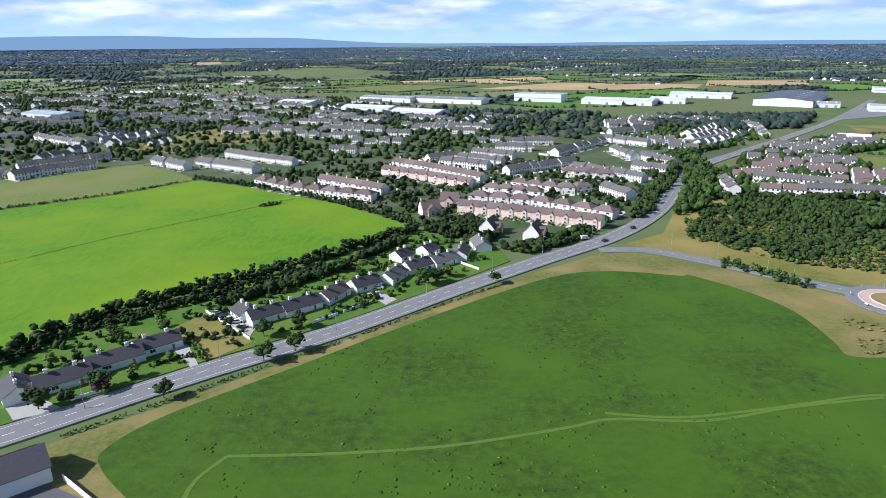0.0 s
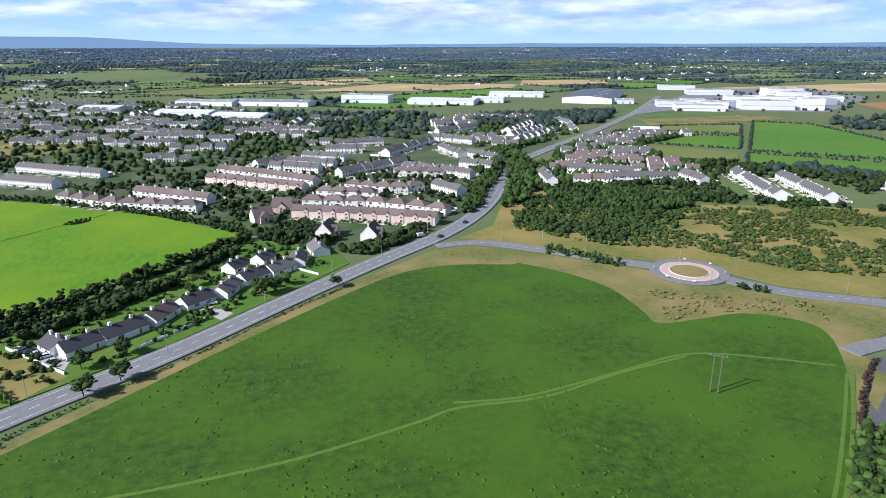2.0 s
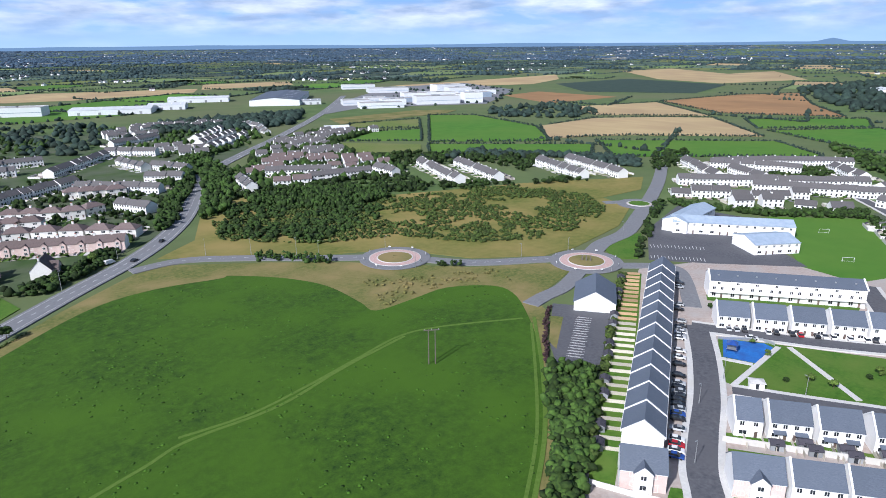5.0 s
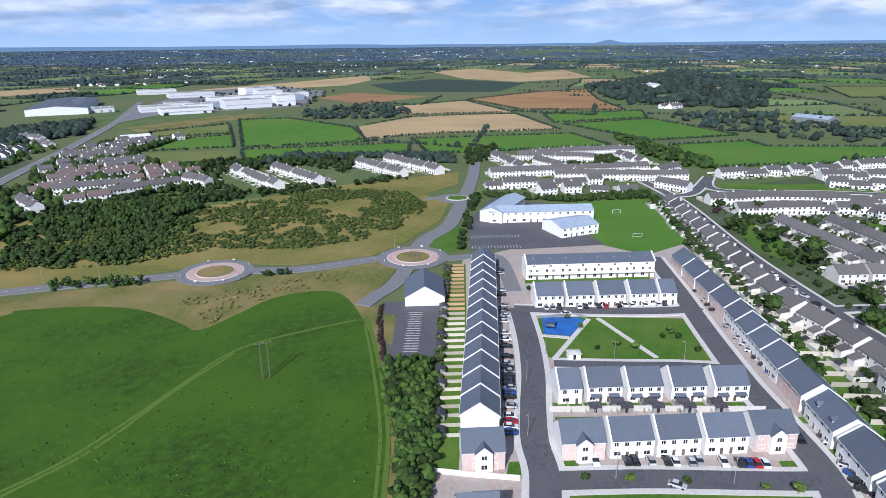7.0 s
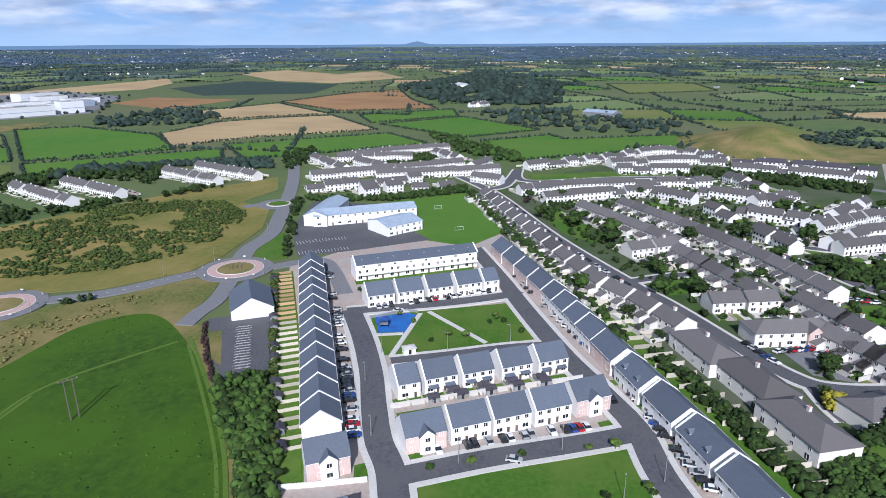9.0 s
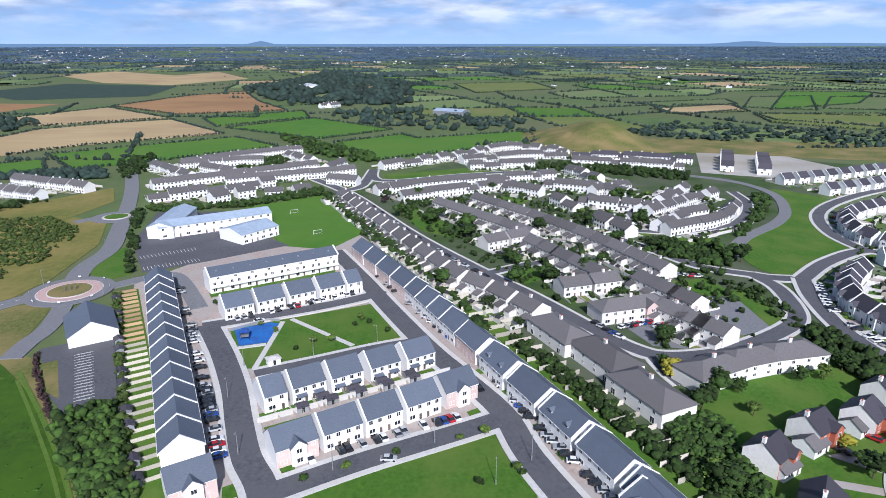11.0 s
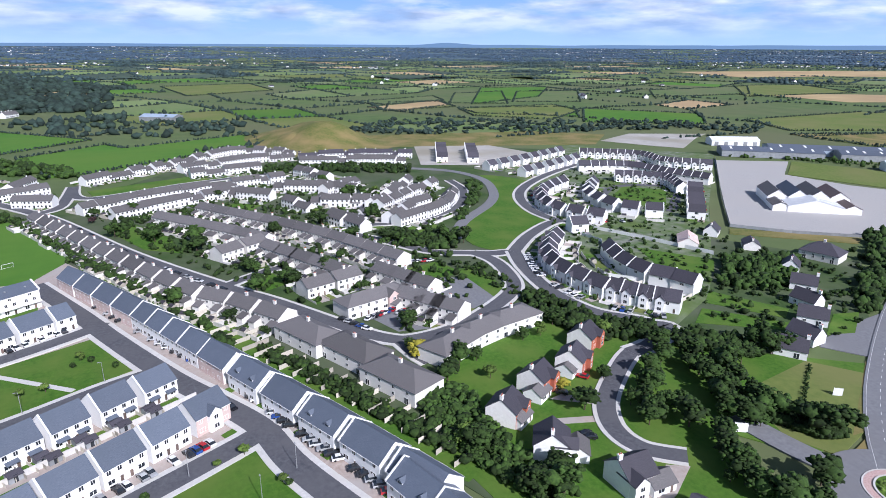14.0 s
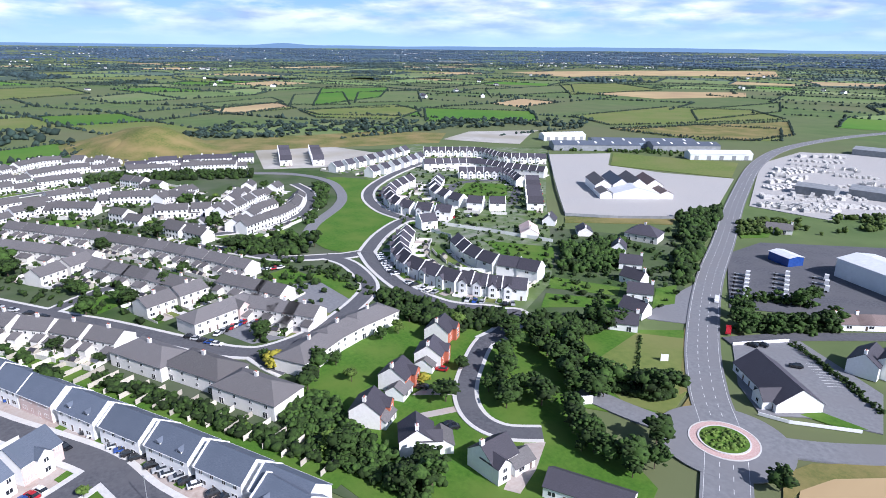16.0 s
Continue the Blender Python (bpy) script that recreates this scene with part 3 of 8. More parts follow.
        if near:
            window_part(bay, px, y0 - pd, 0.8, 1.6, 1.4, -1)
            window_part(bay, px, y0 - pd, eave - 1.9, 1.4, 1.3, -1)
    root.matrix_basis = m
    tagged(root, label, category, group)
    PROTO[kind] = root
    return root


def stations(flat, n):
    """n even places along a line of plan points, each with its heading."""
    line = spline(pairs(flat), 10)
    seg = [0.0]
    for a, b in zip(line, line[1:]):
        seg.append(seg[-1] + (b - a).length)
    for i in range(n):
        s = seg[-1] * (i + 0.5) / n
        k = max(j for j in range(len(seg) - 1) if seg[j] <= s)
        a, b = line[k], line[k + 1]
        p = a.lerp(b, (s - seg[k]) / max(seg[k + 1] - seg[k], 1e-6))
        yield p.x, p.y, turned(a, b)


PLOTS = []  # houses that stand in a garden of their own


def row(kind, flat, n, label, turn=0.0, **kw):
    """n houses evenly along a line; turn 180 lets them face the other way."""
    for x, y, a in stations(flat, n):
        house(kind, pose(x, y, relief(x, y), 0, 0, a + turn), label, **kw)
        if kw.get("group") in ("older estate houses", "crescent estate houses", "brown-roofed estate houses"):
            PLOTS.append((x, y, a + turn, kw.get("w", 12.0), kw.get("d", 9.0), 3.6 if kw.get("annex") else 0.4))


JOINED = {}


def far_row(key, flat, n, turn=0.0):
    """Houses too far and too many to tell apart; joined later, one mesh a kind."""
    for x, y, a in stations(flat, n):
        JOINED.setdefault(key, []).append((x, y, a + turn))
        PLOTS.append((x, y, a + turn, 13.0, 9.0, 0.4))
        BUILT.append((x, y, 8.0))


# ---- cars ----
def car(x, y, heading, colour="dark", van=False):
    key = ("car", colour, van)
    body_m = {"dark": "paint_dark", "silver": "paint_silver", "white": "paint_white", "red": "paint_red", "blue": "paint_blue"}[colour]
    m = pose(x, y, 0.24, 0, 0, heading)
    if key in PROTO:
        return copy_thing(PROTO[key], m)
    root = new("van" if van else "car")
    w = 0.95 if van else 0.88
    if van:
        prof = [(-2.5, 0.35), (-2.5, 1.9), (-2.3, 2.05), (1.2, 2.05), (1.75, 1.25), (2.4, 1.0), (2.5, 0.35)]
        cab = [(0.6, 1.2), (0.6, 1.85), (1.28, 1.85), (1.7, 1.25)]
    else:
        prof = [(-2.1, 0.35), (-2.15, 0.8), (-1.95, 0.98), (-0.9, 1.0), (1.0, 0.95), (1.9, 0.78), (2.1, 0.6), (2.1, 0.35)]
        cab = [(-1.9, 0.96), (-1.2, 1.46), (0.2, 1.48), (1.05, 0.95)]
    b = Build()
    n = len(prof)
    v = [(px, s * (w if pz < 0.9 else w - 0.06), pz) for s in (-1, 1) for px, pz in prof]
    b.add(v, [tuple(range(n)), tuple(range(2 * n - 1, n - 1, -1))] + [(i, i + n, (i + 1) % n + n, (i + 1) % n) for i in range(n)])
    part("body", b.mesh("body", body_m), root)
    g = Build()
    v = [(px, s * (w - 0.05 if pz < 1.2 else w - 0.2), pz) for s in (-1, 1) for px, pz in cab]
    g.add(v, [(0, 1, 2, 3), (7, 6, 5, 4), (0, 4, 5, 1), (2, 6, 7, 3)], 0)
    g.add(v, [(1, 5, 6, 2)], 1)
    part("cabin", g.mesh("cabin", ["glass_dark", body_m]), root, "glazed cabin under a painted roof")
    if "wheel" not in PROTO:
        t = Build()
        ring = [(math.cos(i * math.pi / 6) * 0.32, math.sin(i * math.pi / 6) * 0.32) for i in range(12)]
        t.add([(a, -0.11, c) for a, c in ring] + [(a, 0.11, c) for a, c in ring],
              [tuple(range(12)), tuple(range(23, 11, -1))] + [(i, i + 12, (i + 1) % 12 + 12, (i + 1) % 12) for i in range(12)])
        PROTO["wheel"] = t.mesh("wheel", "tyre")
    for cx in (-1.3, 1.3):
        for s in (-1, 1):
            part("wheel", PROTO["wheel"], root).matrix_basis = pose(cx, s * (w - 0.1), 0.32)
    root.matrix_basis = m
    names = {"dark": "black", "silver": "silver grey", "white": "white", "red": "red", "blue": "blue"}
    tagged(root, f"{names[colour]} {'panel van' if van else 'hatchback car'} parked at rest on its wheels", "van" if van else "car", "parked cars")
    PROTO[key] = root
    return root


CAR_RNG = random.Random(9)


def cars(flat, n, face=90.0, chance=0.8, wobble=3.0, colours="dark dark dark dark silver silver silver white white white red blue"):
    """Parked cars side by side along a line, standing across it."""
    line = spline(pairs(flat), 8)
    total = sum((b - a).length for a, b in zip(line, line[1:]))
    for i in range(n):
        if CAR_RNG.random() > chance:
            continue
        s, k = total * (i + 0.5) / n, 0
        while k < len(line) - 2 and s > (line[k + 1] - line[k]).length:
            s -= (line[k + 1] - line[k]).length
            k += 1
        a, b = line[k], line[k + 1]
        p = a + (b - a).normalized() * s
        car(p.x, p.y, turned(a, b) + face + CAR_RNG.choice((0, 180)) + CAR_RNG.uniform(-wobble, wobble), CAR_RNG.choice(colours.split()))


def lamp_post(x, y, heading, tall=8.0):
    key = ("lamp", tall)
    m = pose(x, y, 0, 0, 0, heading)
    if key in PROTO:
        return copy_thing(PROTO[key], m)
    root = new("street_lamp")
    b = Build()
    b.box(-0.11, 0.11, -0.11, 0.11, 0, 1.4), b.box(-0.07, 0.07, -0.07, 0.07, 1.4, tall, 0, 0.025)
    part("pole", b.mesh("pole", "galvanised"), root)
    h = Build()
    h.box(-0.05, 1.0, -0.04, 0.04, tall - 0.05, tall + 0.03), h.box(0.5, 1.2, -0.15, 0.15, tall - 0.02, tall + 0.1, 0, 0.03)
    part("lamp_head", h.mesh("lamp_head", "steel_grey"), root)
    root.matrix_basis = m
    tagged(root, "slim galvanised steel street lamp with a flat head", "street lamp", "street lamps")
    PROTO[key] = root
    return root


def fence(name, flat, height, label, material="wood_fence", posts=2.4, board=0.06):
    """Straight panels between posts, one run of boards; the posts show as short raised stubs in the same outline."""
    pts = pairs(flat)
    root = new(name)
    root.matrix_basis = pose(pts[0][0], pts[0][1], 0)
    for (ax, ay), (bx, by) in zip(pts, pts[1:]):
        L = math.hypot(bx - ax, by - ay)
        n = max(1, round(L / posts))
        prof = [(0.0, 0.0)]
        for i in range(n):
            c = i * L / n
            prof += [(c, height + 0.12), (c + 0.14, height + 0.12), (c + 0.14, height), ((i + 1) * L / n, height)]
        prof.append((L, 0.0))
        v = [(d, s * board / 2, z) for s in (-1, 1) for d, z in prof]
        k = len(prof)
        f = [(i, (i + 1) % k, (i + 1) % k + k, i + k) for i in range(k)] + [tuple(range(k - 1, -1, -1)), tuple(range(k, 2 * k))]
        b = Build()
        b.add(v, f)
        part("panel", b.mesh("panel", material), root).matrix_basis = pose(ax - pts[0][0], ay - pts[0][1], 0, 0, 0, turned((ax, ay), (bx, by)))
    return tagged(root, label, "fence" if "fence" in name else "wall")


def shed(m, label, w, d, eave, ridge, walls="steel_white", tiles="steel_grey", name="industrial_building", doors=2, key=None):
    """A long plain hall with a low gabled roof, panel ribs and roller doors."""
    root = new(name)
    b = Build()
    b.gable(-w / 2, w / 2, -d / 2, d / 2, 0, eave, ridge)
    part("wall", b.mesh("wall", walls), root)
    r = Build()
    r.slope(-w / 2 - 0.3, w / 2 + 0.3, -d / 2 - 0.3, eave - 0.05, 0, ridge + 0.15, 0.2)
    r.slope(-w / 2 - 0.3, w / 2 + 0.3, d / 2 + 0.3, eave - 0.05, 0, ridge + 0.15, 0.2)
    roof = part("roof", r.mesh("roof", tiles), root)
    for k in range(doors):
        x = -w / 2 + w * (k + 0.5) / doors
        q = Build()
        q.box(x - 2, x + 2, -d / 2 - 0.08, -d / 2 + 0.02, 0, min(4.2, eave * 0.7))
        part("roller_door", q.mesh("roller_door", "steel_grey"), root)
        s = Build()
        z0 = eave + (ridge - eave) * 0.35
        s.slope(x - 1, x + 1, -d * 0.32, z0 + 0.25, -d * 0.1, eave + (ridge - eave) * 0.8 + 0.25, 0.06)
        part("rooflight", s.mesh("rooflight", "frame_white"), roof)
    root.matrix_basis = m
    return tagged(root, label, "building", "industrial buildings")


def flat_block(m, label, w, d, h, walls="steel_white", bands=2, name="industrial_building", roof="gravel"):
    """A flat-roofed building with a parapet, a roof deck inside it, window bands and plant on the roof."""
    root = new(name)
    b = Build()
    b.box(-w / 2, w / 2, -d / 2, d / 2, 0, h - 0.5)
    for x0, x1, y0, y1 in ((-w / 2, w / 2, -d / 2, -d / 2 + 0.4), (-w / 2, w / 2, d / 2 - 0.4, d / 2), (-w / 2, -w / 2 + 0.4, -d / 2 + 0.4, d / 2 - 0.4), (w / 2 - 0.4, w / 2, -d / 2 + 0.4, d / 2 - 0.4)):
        b.box(x0, x1, y0, y1, h - 0.5, h)
    part("wall", b.mesh("wall", walls), root)
    r = Build()
    r.box(-w / 2 + 0.42, w / 2 - 0.42, -d / 2 + 0.42, d / 2 - 0.42, h - 0.49, h - 0.4)
    deck = part("roof", r.mesh("roof", roof), root)
    u = Build()
    u.box(-w * 0.1, w * 0.08, -d * 0.12, d * 0.1, h - 0.4, h + 1.4, 0, 0.1)
    part("roof_plant", u.mesh("roof_plant", "steel_grey"), deck)
    for k in range(bands):
        z = h * (k + 0.45) / bands
        for s in (-1, 1):
            q = Build()
            q.box(-w / 2 + 1, w / 2 - 1, *sorted((s * d / 2, s * (d / 2 + 0.06))), z - 0.45, z + 0.45)
            part("window_band", q.mesh("window_band", "steel_blue"), root)
    root.matrix_basis = m
    return tagged(root, label, "building", "industrial buildings")


# ---- ground, to the skyline ----
def ground_sheet():
    v, f = [(0, 0, -0.25)], []
    rings = [60, 160, 300, 500, 800, 1200, 1700, 2200, 2600] + [2600 + 150 * i for i in range(1, 16)]
    n = 120
    for r in rings:
        for k in range(n):
            a = 2 * math.pi * k / n
            f_ = 1.0 if r < 2600 else 1.0 + 0.05 * noise.noise((math.cos(a) * 5, math.sin(a) * 5, r * 0.002))
            v.append((r * math.cos(a), r * math.sin(a), relief(r, 0) * f_ - 0.25))
    for k in range(n):
        f.append((0, 1 + k, 1 + (k + 1) % n))
    for j in range(len(rings) - 1):
        for k in range(n):
            a, b = 1 + j * n, 1 + (j + 1) * n
            f.append((a + k, b + k, b + (k + 1) % n, a + (k + 1) % n))
    return tagged(new("ground", mesh_of("ground", v, f, "countryside", smooth=True)), "green lowland with fields reaching to the horizon", "ground", kind="structure")


ground_sheet()


def skyline():
    """Hills glowing in a flat haze blue, and a band of cloudy sky, far behind everything."""
    for name, base, amp, freq, rad, col, lab in (("far_hills", 110, 9, 3.0, 4890, (0.17, 0.285, 0.45), "flat glowing backdrop of haze-blue hills along the horizon"),):
        v, f, n = [], [], 720
        for k in range(n):
            a = 2 * math.pi * k / n
            h = base + amp * max(-0.4, noise.noise((math.cos(a) * freq, math.sin(a) * freq, 3.3)) + 0.5 * noise.noise((math.cos(a) * 14, math.sin(a) * 14, 1.3)))
            # the long ridge to the north-west, and two lone humps to the east
            for c, w, t in ((radians(118), 0.22, 62), (radians(103), 0.10, 30), (radians(17.5), 0.012, 22), (radians(-22.5), 0.03, 16)):
                d = (a - c + math.pi) % (2 * math.pi) - math.pi
                h += t * math.exp(-(d / w) ** 2)
            v += [(rad * math.cos(a), rad * math.sin(a), 0), (rad * math.cos(a), rad * math.sin(a), h)]
        for k in range(n):
            q = (k + 1) % n
            f.append((2 * k + 1, 2 * q + 1, 2 * q, 2 * k))
        m = bpy.data.materials.new(name)
        m.use_nodes = True
        nt = m.node_tree
        # the blue of the haze is given off by the backdrop itself
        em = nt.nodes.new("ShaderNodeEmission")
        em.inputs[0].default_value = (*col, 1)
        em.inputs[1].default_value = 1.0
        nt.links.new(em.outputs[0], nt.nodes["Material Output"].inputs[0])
        MATS[name] = m
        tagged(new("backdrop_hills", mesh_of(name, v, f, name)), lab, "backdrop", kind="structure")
    # sky
    v, f, n = [], [], 96
    levels = [0, 60, 140, 220, 300, 400, 520]
    for z in levels:
        for k in range(n):
            a = 2 * math.pi * k / n
            v.append((4960 * math.cos(a), 4960 * math.sin(a), z))
    for j in range(len(levels) - 1):
        for k in range(n):
            q = (k + 1) % n
            f.append((j * n + q, j * n + k, (j + 1) * n + k, (j + 1) * n + q))
    m = bpy.data.materials.new("cloudy_sky")
    m.use_nodes = True
    nt = m.node_tree
    N, link = nt.nodes, nt.links.new
    tc, mp = N.new("ShaderNodeTexCoord"), N.new("ShaderNodeMapping")
    mp.inputs["Scale"].default_value = (0.0009, 0.0009, 0.0042)
    link(tc.outputs["Object"], mp.inputs["Vector"])
    n1, n2 = N.new("ShaderNodeTexNoise"), N.new("ShaderNodeTexNoise")
    n1.inputs["Scale"].default_value, n1.inputs["Detail"].default_value, n1.inputs["Roughness"].default_value = 1.6, 7, 0.55
    n2.inputs["Scale"].default_value, n2.inputs["Detail"].default_value = 2.6, 6
    link(mp.outputs[0], n1.inputs["Vector"])
    link(mp.outputs[0], n2.inputs["Vector"])
    sep, mr = N.new("ShaderNodeSeparateXYZ"), N.new("ShaderNodeMapRange")
    link(tc.outputs["Object"], sep.inputs[0])
    mr.inputs[1].default_value, mr.inputs[2].default_value = 100, 420
    link(sep.outputs[2], mr.inputs[0])
    base = N.new("ShaderNodeValToRGB")
    el = base.color_ramp.elements
    el[0].position, el[0].color = 0.0, (0.42, 0.61, 0.84, 1)
    el[1].position, el[1].color = 1.0, (0.27, 0.46, 0.76, 1)
    link(mr.outputs[0], base.inputs[0])
    cover = N.new("ShaderNodeValToRGB")
    cover.color_ramp.elements[0].position, cover.color_ramp.elements[1].position = 0.38, 0.56
    link(n1.outputs["Fac"], cover.inputs[0])
    amount = N.new("ShaderNodeMath")
    amount.operation = "MULTIPLY"
    lift = N.new("ShaderNodeMapRange")
    lift.inputs[1].default_value, lift.inputs[2].default_value, lift.inputs[3].default_value = 150, 330, 0.12
    link(sep.outputs[2], lift.inputs[0])
    link(cover.outputs[0], amount.inputs[0])
    link(lift.outputs[0], amount.inputs[1])
    cloud = N.new("ShaderNodeValToRGB")
    ce = cloud.color_ramp.elements
    ce[0].position, ce[0].color = 0.36, (0.33, 0.44, 0.62, 1)
    ce[1].position, ce[1].color = 0.64, (0.76, 0.83, 0.93, 1)
    link(n2.outputs["Fac"], cloud.inputs[0])
    mx = N.new("ShaderNodeMix")
    mx.data_type = "RGBA"
    link(amount.outputs[0], mx.inputs[0])
    link(base.outputs[0], mx.inputs[6])
    link(cloud.outputs[0], mx.inputs[7])
    em = N.new("ShaderNodeEmission")
    link(mx.outputs[2], em.inputs[0])
    link(em.outputs[0], N["Material Output"].inputs[0])
    MATS["cloudy_sky"] = m
    tagged(new("backdrop_sky", mesh_of("backdrop_sky", v, f, "cloudy_sky", smooth=True)), "pale blue sky with banks of white and grey cloud", "sky", kind="structure")


skyline()

# ---- the great field and what borders it ----
sheet("field_verge", [-158.6, 102.3, -118.0, 132.0, -103.8, 145.9, -80.9, 163.8, -37.2, 204.1, 3.6, 241.4, 43.4, 276.1, 88.7, 309.2, 129.9, 277.3, 161.6, 247.7, 200.3, 201.1, 229.7, 181.1, 233.2, 167.0, 190.7, 155.1, 185.4, 144.6, 149.8, 116.2, 120.8, 89.3, 81.6, 62.2, 51.8, 44.7, -43.9, 55.2],
      -0.12, "rough_grass", "strip of tall dry tawny grass round the field", "grass", thick=0.3)
FIELD = [-88.8, 143.2, -86.2, 133.8, -66.3, 115.8, -28.5, 83.7, 37.1, 68.0, 66.8, 60.3, 96.5, 75.7, 132.7, 103.2, 155.3, 122.8, 176.5, 146.7, 189.4, 165.8, 188.9, 178.3, 173.2, 189.8, 154.6, 189.9, 135.8, 190.5, 136.2, 202.1, 136.3, 227.6, 127.1, 249.9, 110.9, 269.3,
         106.2, 268.7, 79.8, 275.3, 55.7, 272.0, 28.0, 253.6, -17.8, 214.6, -52.2, 183.0, -78.8, 158.6]
sheet("field", FIELD, 0.0, "grass_field", "wide green meadow of mown grass with faint tracks", "field", round_=4)
for flat, w in (([45.3, 157.2, 64.7, 154.8, 84.2, 157.4, 106.9, 162.0, 128.5, 165.8, 145.6, 161.1, 172.5, 145.8], 1.1), ([-56.0, 138.4, -27.2, 139.3, 2.0, 142.5, 33.1, 150.1, 46.5, 154.1, 73.0, 153.2, 100.0, 159.7, 129.3, 164.6], 1.2), ([-60.9, 121.2, -60.6, 129.2, -56.0, 138.4], 1.2), ([176.3, 143.2, 146.2, 114.6, 119.2, 91.6, 94.9, 75.3], 1.3), ([171.5, 140.7, 144.9, 116.4, 118.0, 93.4, 93.8, 76.9], 1.0)):
    ribbon("trodden_path", flat, w, -0.15, "track", "trodden pale path through the meadow grass", "path", thick=0.05)

# ---- roads ----
MAIN = [-170.1, 102.5, -138.1, 132.6, -109.7, 156.2, -79.2, 181.9, -38.6, 213.5, 3.7, 252.8, 45.3, 289.7, 90.9, 329.3, 126.3, 373.7, 157.4, 429.3, 193.3, 509.9, 205.2, 523.6, 271.7, 593.6, 372, 696, 545, 886, 773, 1168]
ribbon("road", MAIN, 11.5, 0.02, "asphalt_worn", "straight grey main road with worn asphalt and white lines", "road", n=10)
dashes("centre_line", MAIN, 0.22, 3, 4.5, 0.03, "broken white centre line of the main road")
for s in (-4.1, 4.1):
    dashes("edge_line", MAIN, 0.16, 60, 0.5, 0.03, "thin pale edge line of the main road", s)
LINK = [79.0, 306.3, 103.4, 305.7, 128.2, 287.5, 154.5, 262.7, 182.5, 237.0, 204.5, 205.6, 233.8, 184.6, 250.3, 170.8]
ribbon("link_road", LINK, 8.0, 0.03, "asphalt_worn", "grey link road between two roundabouts", "road")
dashes("centre_line", LINK, 0.2, 2, 4, 0.04, "broken white centre line of the link road")
ribbon("school_road", [245.5, 168.8, 273.9, 179.8, 302.7, 183.1, 340.4, 198.0, 386.0, 217.4, 442.4, 243.4, 505.3, 276.1], 9.5, 0.035, "asphalt_worn", "grey road curving past the school", "road")
ribbon("school_road_branch", [353.5, 232.1, 365.2, 223.5, 378.2, 213.0], 7, 0.03, "asphalt_worn", "short grey side road", "road")
ribbon("club_road", [244.1, 167.8, 212.4, 155.8, 195.8, 154.1, 185.0, 152.4], 7.5, 0.036, "asphalt_worn", "grey access road to the hall car park", "road")
ribbon("estate_road", [245.5, 168.8, 250.8, 156.2, 262.3, 143.7, 264.6, 131.0, 229.6, 106.4], 7.0, 0.034, "asphalt_worn", "grey road into the new estate", "road")


def roundabout(x, y, r_road, r_apron, r_island, planted, z=0.05):
    def ring(name, r0, r1, zz, material, label, cat, th=0.3):
        zz += LIFT + 0.1
        n, v, f = 48, [], []
        for k in range(n):
            c, s = math.cos(2 * math.pi * k / n), math.sin(2 * math.pi * k / n)
            v += [(x + c * r0, y + s * r0, zz), (x + c * r1, y + s * r1, zz), (x + c * r1, y + s * r1, zz - th)]
        for k in range(n):
            a, b = 3 * k, 3 * ((k + 1) % n)
            f += [(a, a + 1, b + 1, b), (a + 1, a + 2, b + 2, b + 1)]
        return tagged(new(name, mesh_of(name, v, f, material)), label, cat, kind="structure")

    ring("roundabout_road", 0.01, r_road, z, "asphalt_worn", "grey asphalt circle of the roundabout", "road")
    ring("roundabout_apron", r_island, r_apron, z + 0.1, "apron_red", "red brick overrun apron with pale kerbs", "roundabout")
    ring("apron_kerb", r_apron, r_apron + 0.4, z + 0.14, "concrete_path", "pale concrete kerb ring", "kerb")
    ring("roundabout_island", 0.01, r_island, z + 0.3, "rough_grass" if not planted else "lawn", "raised round island in the middle of the roundabout", "roundabout")
    ring("island_kerb", r_island - 0.1, r_island + 0.4, z + 0.33, "concrete_path", "pale concrete kerb ring", "kerb")


R1, R2, R3 = (181.6, 236.7), (245.5, 168.8), (73.8, -148.1)
roundabout(*R1, 17.5, 12.5, 8.5, False)
roundabout(*R2, 17.5, 12.5, 8.5, False)
roundabout(*R3, 17.5, 8.8, 6.4, True)
roundabout(366.3, 213.8, 14.0, 7.6, 6.8, True)

# ---- neighbouring fields ----
sheet("field_bright", [-214.3, 164.1, -206.6, 192.0, -151.6, 195.2, -145.4, 217.8, -96.8, 264.4, -53.1, 308.0, -15.9, 351.2, -68.6, 408.6, -139.6, 461.5, -194.3, 490.3, -234.1, 440.5, -287.5, 400.1, -353.5, 352.1, -428.6, 286.5], 0.0, "grass_bright", "sunlit vivid green arable field", "field")
sheet("field_pale", [-290.5, 404.6, -236.8, 446.0, -195.9, 494.7, -266.3, 567.9, -304.4, 534.4, -343.8, 485.0, -426.8, 392.6, -364.4, 330.4], 0.0, "grass_pale", "pale green cut meadow behind the bright field", "field")
sheet("scrub_land", [121.2, 336.5, 94.7, 317.7, 130.6, 292.9, 157.3, 267.5, 190.5, 247.8, 209.4, 210.9, 238.7, 188.8, 261.5, 186.5, 312.0, 193.9, 354.8, 213.4, 366.5, 241.8, 407.7, 237.5, 449.2, 260.6, 363.6, 310.9, 252.1, 354.4, 182.2, 428.7, 159.9, 418.0], -0.05, "scrub_ground", "waste ground of dry grass with scattered scrub", "waste ground")
sheet("school_green", [394.2, 143.6, 429.7, 101.0, 337.7, 57.5, 307.3, 70.4, 312.2, 95.6], 0.0, "field_vivid", "flat green playing field with small goals", "playing field")


# ---- far fields, woods and hedgerows ----
KEPT = []  # outlines in which no random field may lie


